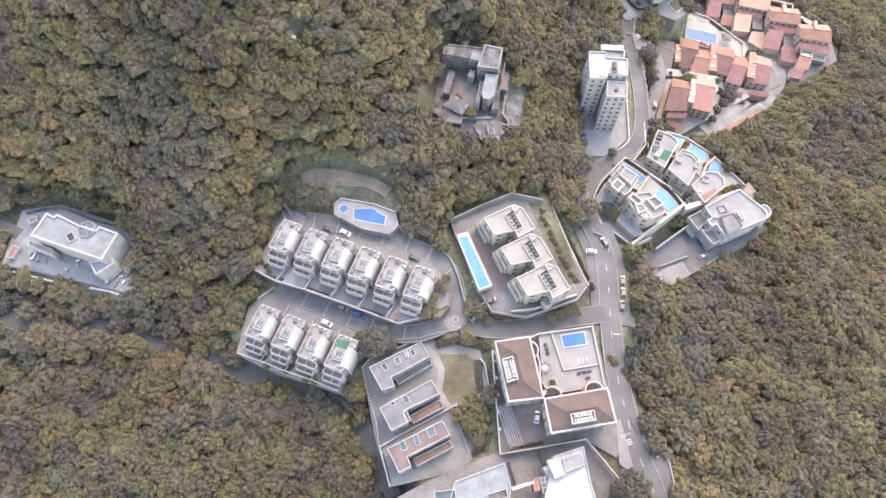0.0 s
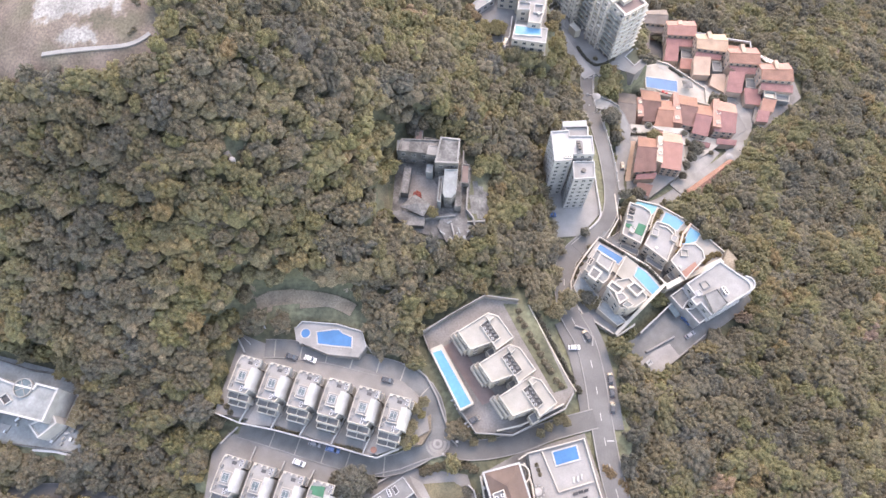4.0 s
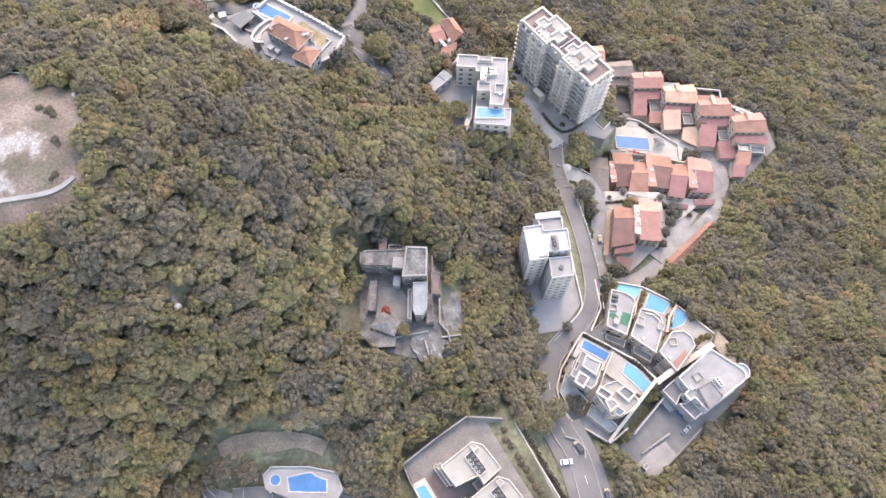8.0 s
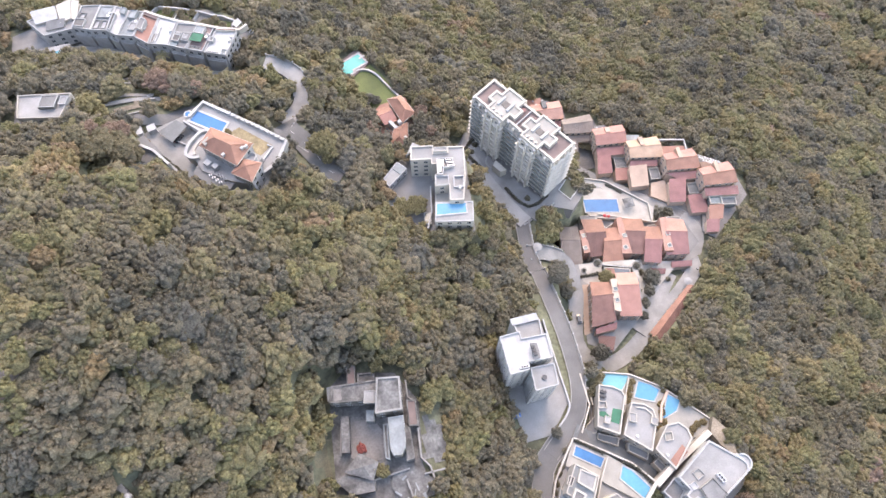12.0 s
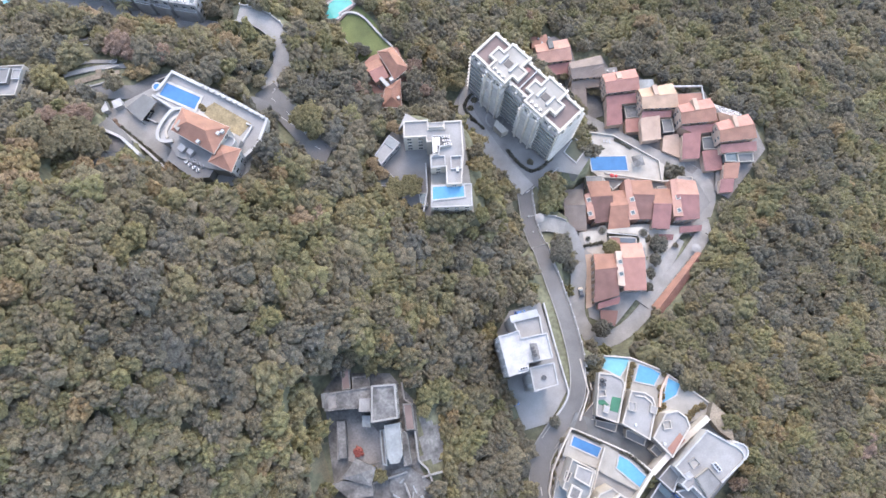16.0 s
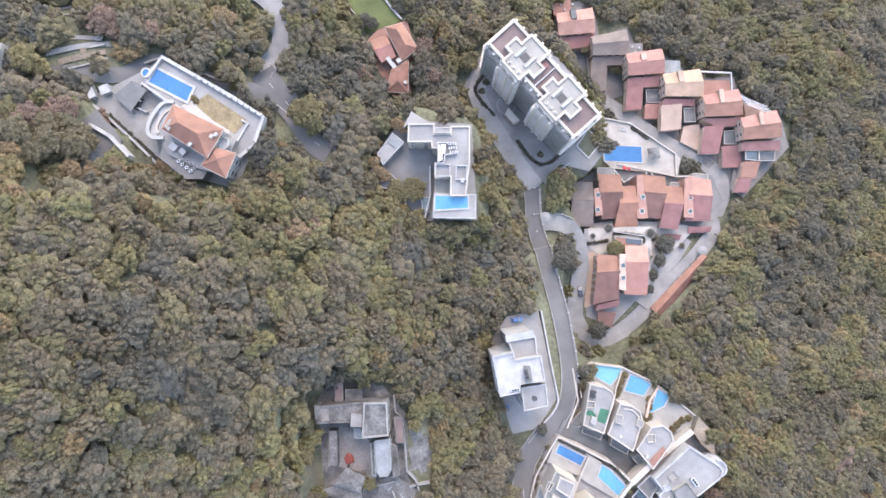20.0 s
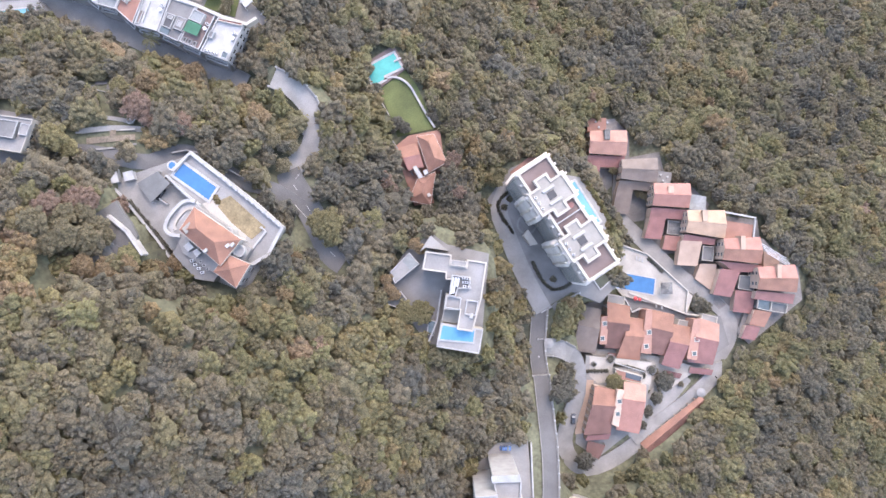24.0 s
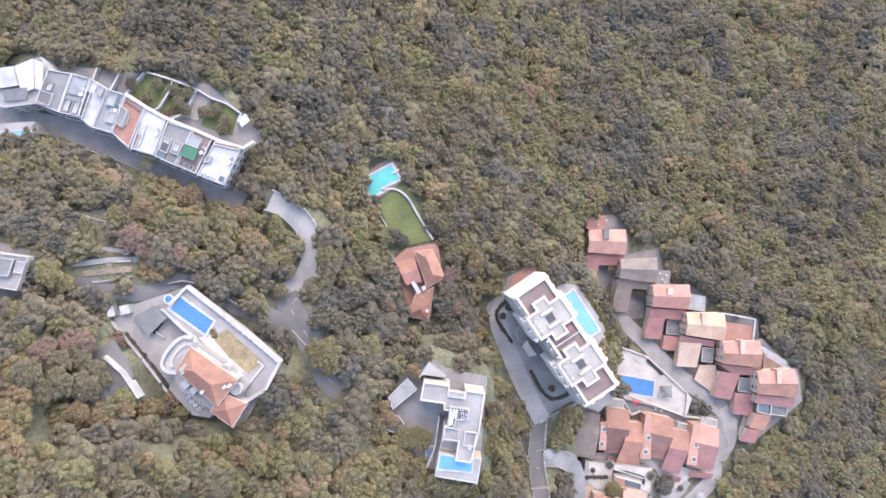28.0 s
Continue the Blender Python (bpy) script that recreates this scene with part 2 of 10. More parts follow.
def ring(bm, poly, z0, z1, thick):
    """A wall of that thickness along the inside of a closed outline."""
    a = ccw(poly)
    b = inset(a, thick)
    n = len(a)
    v = [[bm.verts.new((x, y, z)) for x, y in p] for p, z in ((a, z0), (a, z1), (b, z1), (b, z0))]
    for i in range(n):
        j = (i + 1) % n
        for k in range(4):
            bm.faces.new((v[k][i], v[k][j], v[(k + 1) % 4][j], v[(k + 1) % 4][i]))
    return bm


def strip(bm, line, width, thick, drop=0.0):
    """A band of that width along a line of (x, y, z), thick downwards."""
    pts = [Vector(p) for p in line]
    L, n = [], len(pts)
    for i, p in enumerate(pts):
        d = (pts[min(i + 1, n - 1)] - pts[max(i - 1, 0)])
        d = Vector((d.x, d.y, 0)).normalized()
        s = Vector((-d.y, d.x, 0)) * width / 2
        L.append([bm.verts.new(p + s), bm.verts.new(p - s), bm.verts.new(p - s - Vector((0, 0, thick))), bm.verts.new(p + s - Vector((0, 0, thick)))])
    for a, b in zip(L, L[1:]):
        for k in range(4):
            bm.faces.new((a[k], b[k], b[(k + 1) % 4], a[(k + 1) % 4]))
    bm.faces.new(L[0]), bm.faces.new(L[-1][::-1])
    return bm


def box(bm, x, y, z, sx, sy, sz, turn=0.0, bevel=0.0):
    """A box on its base's centre, turned by degrees."""
    c, s = math.cos(radians(turn)), math.sin(radians(turn))
    pts = [(x + c * a - s * b, y + s * a + c * b) for a, b in ((-sx / 2, -sy / 2), (sx / 2, -sy / 2), (sx / 2, sy / 2), (-sx / 2, sy / 2))]
    prism(bm, pts, z, z + sz)
    return bm


def smooth_line(pts, step=3.0):
    """A rounded way through points of 2 or 3 numbers."""
    P = [Vector(p) for p in pts]
    out = []
    for i in range(len(P) - 1):
        a, b, c, d = P[max(i - 1, 0)], P[i], P[i + 1], P[min(i + 2, len(P) - 1)]
        k = max(2, int((c - b).length / step))
        for j in range(k):
            t = j / k
            out.append(tuple(0.5 * ((2 * b) + (c - a) * t + (2 * a - 5 * b + 4 * c - d) * t * t + (3 * b - a - 3 * c + d) * t ** 3)))
    return out + [tuple(P[-1])]


def centre(poly):
    return sum(p[0] for p in poly) / len(poly), sum(p[1] for p in poly) / len(poly)


# ---- the hillside ----
HILL = [[-3, -1, 1, 5, 10, 11, 4, -10, -26], [6, 6, 8, 15, 19, 13, -4, -25, -46], [16, 14, 18, 27, 24, 11, -14, -39, -63],
        [33, 49, 67, 49, 21, 3, -19, -44, -77], [53, 97, 133, 75, 20, -20, -15, -39, -86], [59, 79, 77, 43, 20, -23, -28, -46, -89],
        [42, 38, 30, 28, -5, -45, -58, -69, -93], [16, 15, 16, 6, -31, -61, -75, -88, -103], [-5, 3, 6, -16, -52, -76, -90, -103, -115]]
HILL = np.array(HILL, float)


def spline(u):
    i = np.floor(u).astype(int)
    f = u - i
    return i, ((1 - f) ** 3 / 6, (3 * f ** 3 - 6 * f ** 2 + 4) / 6, (-3 * f ** 3 + 3 * f ** 2 + 3 * f + 1) / 6, f ** 3 / 6)


def hill(X, Y):
    iu, wu = spline((X + 230.0) / 75.0)
    iv, wv = spline((Y + 80.0) / 75.0)
    z = np.zeros_like(X)
    for a in range(4):
        for b in range(4):
            z += wv[a] * wu[b] * HILL[np.clip(iv - 1 + a, 0, 8), np.clip(iu - 1 + b, 0, 8)]
    return z


def side(poly, X, Y):
    """The distance of points from a closed outline, minus inside it."""
    d, inside = np.full(X.shape, 1e9), np.zeros(X.shape, bool)
    for (x0, y0), (x1, y1) in zip(poly, poly[1:] + poly[:1]):
        ex, ey = x1 - x0, y1 - y0
        t = np.clip(((X - x0) * ex + (Y - y0) * ey) / (ex * ex + ey * ey + 1e-9), 0, 1)
        d = np.minimum(d, np.hypot(X - x0 - t * ex, Y - y0 - t * ey))
        if y0 != y1:
            inside ^= ((y0 > Y) != (y1 > Y)) & (X < ex * (Y - y0) / (y1 - y0) + x0)
    return np.where(inside, -d, d)


def along(line, X, Y):
    """The distance of points from a way of (x, y, z), and its height there."""
    d, z = np.full(X.shape, 1e9), np.zeros(X.shape)
    for (x0, y0, z0), (x1, y1, z1) in zip(line, line[1:]):
        ex, ey = x1 - x0, y1 - y0
        t = np.clip(((X - x0) * ex + (Y - y0) * ey) / (ex * ex + ey * ey + 1e-9), 0, 1)
        e = np.hypot(X - x0 - t * ex, Y - y0 - t * ey)
        z = np.where(e < d, z0 + t * (z1 - z0), z)
        d = np.minimum(d, e)
    return d, z


# ---- the plan: terraces (outline, level) and ways (line, width) ----
TERRACES = dict(
    west_site=([(-174.6, 94.9), (-172.3, 119.3), (-156.7, 121.9), (-130.5, 112.7), (-121, 104.7), (-120.8, 82.2)], 31.0),
    upper_row=([(-72.7, 90.6), (-63.4, 118.6), (-50.4, 111.8), (-32.2, 106.9), (-18.6, 100.8), (-5.3, 94.8), (1.7, 85.9), (2.3, 76.9), (-8.3, 72.4), (-19.8, 70.7), (-30.6, 75.1), (-41.5, 79.8), (-54.9, 85.9)], 36.0),
    lower_row=([(-77.6, 59.9), (-75.1, 77.7), (-69.3, 84.6), (-53.3, 78.8), (-31.1, 70.9), (-20.1, 65.8), (-32.1, 56.7), (-38.1, 45.8), (-50.9, 49.9), (-63.8, 53.5)], 30.0),
    pool_deck=([(-43.4, 117.8), (-39.1, 119.8), (-27.7, 117.3), (-18.7, 114.1), (-17.4, 107.9), (-20.6, 104.3), (-31.7, 106.7), (-42.7, 112.8)], 40.0),
    villa_court=([(3, 113.3), (28, 124.8), (40.4, 120.9), (48.5, 105.8), (55.7, 85.5), (50.9, 80.2), (31.2, 73.1), (18.4, 74.8), (13.2, 82.1)], 34.0),
    grey_court=([(-30.5, 55), (-24.4, 61.5), (-5.2, 65.9), (14.1, 61.5), (17, 48.7), (3.3, 40.4), (11.3, 26.5), (9.2, 18.8), (-16.6, 13.1), (-18.6, 12.8), (-24.2, 28.4)], 28.0),
    mansion_court=([(18.7, 61), (32.4, 66.5), (57.4, 70.9), (64.4, 26.2), (61, 22.4), (49.6, 29.1), (20.2, 23.4)], 30.0),
    south_court=([(-16.4, 9), (-4.7, 14.9), (19.3, 24.4), (50.8, 28.7), (62.2, 13.1), (56.5, -4.9), (-16, -4.9)], 29.0),
    curved_upper=([(95.8, 165.3), (102.5, 169.7), (112.3, 165.2), (121.5, 157.6), (128, 149.2), (137.4, 139.2), (132.3, 135.1), (106.5, 121.7), (100.2, 130.5), (86.4, 144.8)], 11.5),
    curved_lower=([(79.9, 148.4), (102.8, 126.8), (78.9, 106.3), (67.5, 115.3), (64.5, 129.3), (73.8, 143.7)], 21.0),
    white_court=([(135, 136.6), (139.7, 123.6), (141, 117.5), (135, 113.8), (93.3, 91.4), (84.3, 105.3), (117.6, 127.3)], 12.0),
    tower_court=([(72.9, 197), (85.4, 196.5), (84.4, 162.3), (73.9, 152.6), (63.8, 152.9), (63.1, 167.8), (65, 189.9)], 18.0),
    ruin_court=([(0.4, 188.5), (6.7, 192.6), (23.5, 187.2), (29, 175.3), (24.5, 154.6), (26.2, 144.2), (12.8, 146.5), (-5, 154.2), (-2.2, 173.2)], 43.0),
    lone_court=([(116.6, 222.6), (143.6, 217), (141.8, 207.4), (137.8, 192.3), (127.9, 186.1), (116.6, 179.1), (108, 186.2)], -8.0),
    row_court=([(113.3, 220.4), (117, 242.3), (132.6, 246.9), (156.6, 238.1), (179.6, 231.9), (181.9, 219.2), (165.8, 209.8), (133, 207.1)], -18.0),
    pool_court=([(137.5, 268.5), (150, 262.2), (167.6, 242.3), (164.3, 235.2), (136.9, 245.6), (134.3, 249.6)], -16.0),
    east_row_a=([(133.1, 326.7), (146.3, 326.6), (152.6, 319.3), (150.7, 302.4), (138.6, 293.2), (129.6, 295.5)], -31.0),
    east_row_b=([(143.7, 307.1), (164.8, 308.8), (166.9, 292.9), (157.4, 278.2), (149.5, 277.8), (139.5, 281.5)], -29.5),
    east_row_c=([(158.1, 293.9), (175.9, 292), (183.8, 282.1), (173, 266.6), (169.7, 260.5), (159.5, 261.6), (152.6, 268.8)], -26.0),
    east_row_d=([(171.6, 279.8), (203.2, 272.6), (203.3, 262.4), (188, 262.8), (182.6, 249.4), (172.1, 246.7), (164.3, 256.4)], -23.0),
    east_row_e=([(185.1, 264.7), (203.3, 264), (213, 250.4), (200.1, 248), (197.2, 234.5), (186.1, 225.7), (177.9, 237.8)], -20.0),
    east_row_f=([(198.1, 250.3), (216.2, 250.4), (216.4, 235.4), (200.1, 224.7), (190.6, 218.3), (186.2, 223.7)], -18.0),
    block_court=([(81.1, 292.4), (91.7, 304.1), (102.6, 307.6), (125.5, 260.9), (130.2, 251.1), (122.5, 245), (111.5, 250.8), (98, 244.2), (94.7, 257.2), (84.1, 276.9)], 2.0),
    block_pool=([(108.2, 295.3), (114.4, 298.9), (121.2, 296.7), (129.5, 276.8), (126.8, 273.6), (120.6, 270.8)], 2.5),
    roof_pool_house=([(37, 262.8), (47.3, 274.1), (57.1, 279.1), (62.3, 274.6), (77.1, 269.7), (70.3, 235.1), (51.3, 239.5), (42.4, 255)], 33.0),
    west_mansion=([(-49.3, 307.5), (-21.9, 313.6), (7, 285.2), (-7.5, 264.8), (-31.1, 277.8), (-41, 294.2)], 49.0),
    red_house=([(45.9, 315.9), (51.9, 319.7), (64.4, 320.7), (64.9, 304.9), (58.9, 301.1), (59.1, 292.1), (51.2, 291.8), (48.9, 302.1)], 13.0),
    lawn=([(39.1, 350.8), (49.9, 356.5), (52.5, 348.2), (57.3, 339.7), (62.9, 322.1), (47.3, 320.3), (45.7, 327.3), (41.5, 341.4)], 10.0),
    north_row=([(-82.4, 388.4), (-71.5, 402.3), (-40.1, 395.7), (-15.1, 388.7), (-5.4, 378), (4.1, 366.2), (-2.8, 361.6), (-14.7, 349), (-47, 367.4)], 26.0),
    north_west=([(-105.4, 398.1), (-74.8, 406.7), (-71, 402), (-80.9, 386.9), (-89.7, 383.6), (-106.9, 381.1)], 27.0),
    far_west_house=([(-93.8, 338.2), (-71.4, 332), (-75.6, 317.1), (-95.8, 315.4)], 50.0),
)
TERRACES = {k: (ccw(p), z) for k, (p, z) in TERRACES.items()}
WAYS = dict(
    main_road=([(73.7, -4.9, 30), (73.3, 9.3, 30), (68.8, 24.3, 30), (65.9, 40.1, 30), (64.2, 56.7, 30), (64.5, 74.6, 29), (65.6, 89.2, 27), (65.3, 104.8, 25), (61.7, 116.7, 24), (62, 129.8, 22), (66, 142, 20), (75.7, 149.7, 19)], 7.5),
    north_road=([(70.5, 146, 19.5), (75.7, 149.7, 19), (85.6, 157.1, 18), (90.9, 168.9, 17), (93.4, 187.6, 15), (94, 206.5, 12), (94.3, 219.4, 9)] + [(94.3, 219.1, 7), (94.3, 228.7, 5), (95.9, 237.9, 4), (97.9, 247.1, 3)], 5.6),
    estate_road=([(62.4, 75.6, 29.3), (46.9, 73.3, 29.6), (31.5, 69.8, 30), (16.3, 69.2, 30.4), (4.8, 72.7, 30.7)], 6.5),
    upper_lane=([(4.8, 72.7, 30.7), (5.2, 82.8, 32), (2.4, 91.3, 34), (-5.3, 97.9, 35.5), (-18.7, 103, 35.9), (-32.2, 107.8, 36), (-45.8, 111, 36.2), (-54.9, 112.2, 36.2)], 6.5),
    lower_lane=([(4.8, 72.7, 30.7), (-9.4, 67.5, 30.4), (-20.2, 67.9, 30.3), (-35.5, 73.6, 30.2), (-53.5, 81.1, 30.2), (-64.9, 85.7, 30.2)], 6.5),
    valley_road=([(-19.2, 9.4, 18), (-26, 25.5, 18), (-33.3, 35.4, 18), (-48.6, 46.4, 18), (-66.4, 52.2, 19), (-84.1, 56.9, 20), (-99.8, 61.5, 21), (-115.7, 66.4, 22), (-133.7, 70.7, 23), (-153.3, 71.5, 24), (-173.7, 75.8, 25)], 7.0),
    service_track=([(-56.2, 127.4, 42), (-50.5, 129.4, 43), (-39.2, 128.4, 43), (-27.9, 125.6, 42), (-21.5, 121.8, 41)], 5.0),
    lower_drive=([(-50.7, 281, 65), (-43.9, 281.9, 62.5), (-40.9, 286.4, 61.5), (-44.4, 292.4, 60.5), (-46.8, 297.1, 60)], 9.0),
    west_lane=([(-194.1, 114.7, 31), (-179.6, 112.2, 31), (-170.7, 108.4, 31)], 5.0),
    estate_ramp=([(94.9, 229.8, 4.5), (101.8, 228.9, 2), (108.5, 225.4, 0), (111.3, 218.7, -2), (110.4, 208, -4), (105.9, 196.8, -6), (103.2, 187.6, -7), (105.5, 179.5, -8), (111.3, 174.9, -9), (121.5, 176.4, -10), (133.3, 182.1, -11), (147.7, 190.9, -13), (162, 198.7, -15), (176, 209.3, -17)] + [(168, 207.1, -18), (178, 215.8, -18.5), (183.8, 225, -19), (182, 233.7, -20), (173.2, 243.3, -20.5), (162.6, 254.1, -22.5), (152.3, 267.6, -25.5), (144.1, 278.5, -28.5), (140.2, 286.6, -30)], 6.0),
    loop_road=([(5.6, 341.7, 34.5), (11.8, 337.9, 34.5), (17.3, 331.1, 34.5), (18.8, 322.7, 34.3), (16.5, 314.8, 34), (10.9, 309.6, 34), (7.6, 306.5, 34.5)], 6.5),
    upper_road=([(7.5, 307.1, 34.6), (9.4, 301.7, 35.6), (13.6, 293.8, 37), (17.7, 284.4, 38), (20.6, 276.2, 38.6), (25.1, 271.7, 38.6)], 9.0),
    west_road=([(-89.5, 328.2, 52), (-71.8, 320.5, 51), (-55.5, 317.8, 50), (-44.6, 314.7, 49.5), (-35.8, 312.8, 48), (-28.7, 315.8, 46), (-19.9, 313.8, 44), (-8, 304.5, 41), (2.9, 300.1, 38.4), (11.9, 293, 37)], 5.5),
    north_lane=([(-106.8, 382.2, 27), (-89.7, 383.6, 27), (-77.5, 380.2, 26.5), (-63.4, 374.5, 26), (-47.2, 365.3, 26), (-31.1, 356.1, 26), (-12.8, 346.6, 26), (-6.5, 342.6, 27)], 7.0),
    junction=([(64.5, 71.2, 29.2), (65.1, 79.4, 28.4), (65.6, 89.3, 26.9), (65.3, 100.9, 25.3), (63.6, 110.1, 24.3), (62.3, 115.5, 23.8)], 15.0),
    estate_yard=([(131.3, 186.4, -10.6), (138.8, 191.9, -12), (146.7, 198.7, -13.6), (153.4, 204.7, -15), (159.1, 209.7, -16.2)], 11.0),
    villa_drive=([(81.8, 150.9, 19), (86.2, 147.2, 16.5), (92, 142.4, 14), (97.6, 137.2, 12.5), (102.8, 131.3, 11.8), (106, 127.1, 11.7)], 7.0),
    block_drive=([(98.9, 244.6, 4), (93.5, 257.6, 3), (88.4, 274.2, 2.2), (85.3, 288.4, 2.1), (91, 297.2, 2.1)], 7.0),
)
WAYS = {k: (smooth_line(p, 4.0), w) for k, (p, w) in WAYS.items()}
CLEARINGS = [[(42.6, 126.1), (59.3, 114.4), (72.6, 109.3), (74.7, 95.7), (72.4, 74.6), (57.6, 70.1), (52.6, 88.5), (46.4, 113.1)], [(-135, 252), (-112, 247), (-92, 243), (-76.5, 229), (-76, 216), (-76.5, 203), (-86, 197.5), (-100.3, 198), (-135, 202)], [(-58.7, 134.4), (-21.6, 129.1), (-19, 121.4), (-57.8, 123.9)], [(28.3, 173.4), (36.7, 170.7), (34.2, 153.3), (26, 150), (24.6, 158.4)], [(-59, 172.4), (-53.5, 171.9), (-52.5, 165.4), (-58.4, 164.4)], [(-104.2, 252.7), (-95.4, 250.2), (-94.6, 242.6), (-102.5, 246.1)], [(-62.2, 348.2), (-47, 343.2), (-41, 336.9), (-49.1, 337.3), (-58.7, 342.7)], [(-58.2, 327.7), (-41.4, 330.5), (-35.5, 327.3), (-37.2, 322.6), (-39.4, 318.6), (-55.2, 318.8)], [(135, 183.5), (165.5, 201), (168.5, 197), (140, 176.5)]]


def ground(X, Y):
    X, Y = np.asarray(X, float), np.asarray(Y, float)
    z = hill(X, Y)
    for poly, level in TERRACES.values():
        w = np.clip(1 - side(poly, X, Y) / 12.0, 0, 1)
        w = w * w * (3 - 2 * w)
        z = z * (1 - w) + (level - 0.5) * w
    for line, width in WAYS.values():
        d, level = along(line, X, Y)
        w = np.clip(1 - (d - width / 2 - 1.0) / 8.0, 0, 1)
        w = w * w * (3 - 2 * w)
        z = z * (1 - w) + (level - 0.4) * w
        z = np.where(d < width / 2 + 2.2, np.minimum(z, level - 0.4), z)
    for line, width in WAYS.values():
        d, level = along(line, X, Y)
        z = np.where(d < width / 2 + 2.2, np.minimum(z, level - 0.4), z)
    for poly, level in TERRACES.values():
        s = side(poly, X, Y)
        z = np.where(s < 2.2, np.minimum(z, level - 0.4), z)
        z = np.where(s < -3.0, level - 0.5, z)
    return z


def sheet(name, xs, ys, mat, hole=None):
    X, Y = np.meshgrid(xs, ys)
    Z = ground(X, Y)
    nx, ny = len(xs), len(ys)
    verts = np.stack([X, Y, Z], -1).reshape(-1, 3)
    i = (np.arange(ny - 1)[:, None] * nx + np.arange(nx - 1)[None, :]).ravel()
    me = bpy.data.meshes.new(name)
    me.from_pydata(verts.tolist(), [], np.stack([i, i + 1, i + nx + 1, i + nx], -1).tolist())
    me.materials.append(mat)
    me.polygons.foreach_set("use_smooth", np.ones(len(me.polygons), bool))
    return tagged(new(name, me), "steep wooded hillside of dark leaf-littered soil", "ground", kind="structure")


far = lambda lo, hi, a, b, s: np.concatenate([np.linspace(lo, a, 12)[:-1], np.arange(a, b, s), np.linspace(b, hi, 12)])
sheet("ground", far(-3500, 3500, -200, 460, 3.0), far(-3000, 4000, -50, 500, 3.0), M["soil"])

for key, (poly, level) in TERRACES.items():
    mats = dict(west_site=M["aged"], ruin_court=M["grime"], lawn=M["grass"], upper_row=M["paving"], lower_row=M["paving"], pool_deck=M["pale"], 
                west_mansion=M["concrete"], north_row=M["paving"], red_house=M["terracotta"], curved_upper=M["paving"], white_court=M["slate"], pool_court=M["creampave"], south_court=M["dusk"], mansion_court=M["dusk"], grey_court=M["paving"], block_court=M["paving"], tower_court=M["pale"], lone_court=M["concrete"], curved_lower=M["pale"], east_row_a=M["dusk"], east_row_b=M["dusk"], east_row_c=M["dusk"], east_row_d=M["dusk"], east_row_e=M["dusk"], east_row_f=M["dusk"], villa_court=M["dusk"])
    bm = prism(bmesh.new(), poly, level - 9, level)
    tagged(part("pavement_" + key, bm, mats.get(key, M["paving"])), "raised terrace of paving on retaining walls", "pavement", kind="structure")
for key, (line, width) in WAYS.items():
    mats = dict(upper_lane=M["slate"], lower_lane=M["slate"], estate_ramp=M["concrete"], loop_road=M["concrete"], block_drive=M["pale"], north_lane=M["paving"], villa_drive=M["slate"], main_road=M["tarmac"], north_road=M["tarmac"], estate_yard=M["concrete"], junction=M["tarmac"], service_track=M["earth"], valley_road=M["tarmac"], west_road=M["tarmac"], upper_road=M["tarmac"], lower_drive=M["tarmac"])
    bm = strip(bmesh.new(), [(x, y, z + 0.06) for x, y, z in line], width, 1.5)
    tagged(part("road_" + key, bm, mats.get(key, M["asphalt"])), "worn hillside road with patched surface", "road", kind="structure")


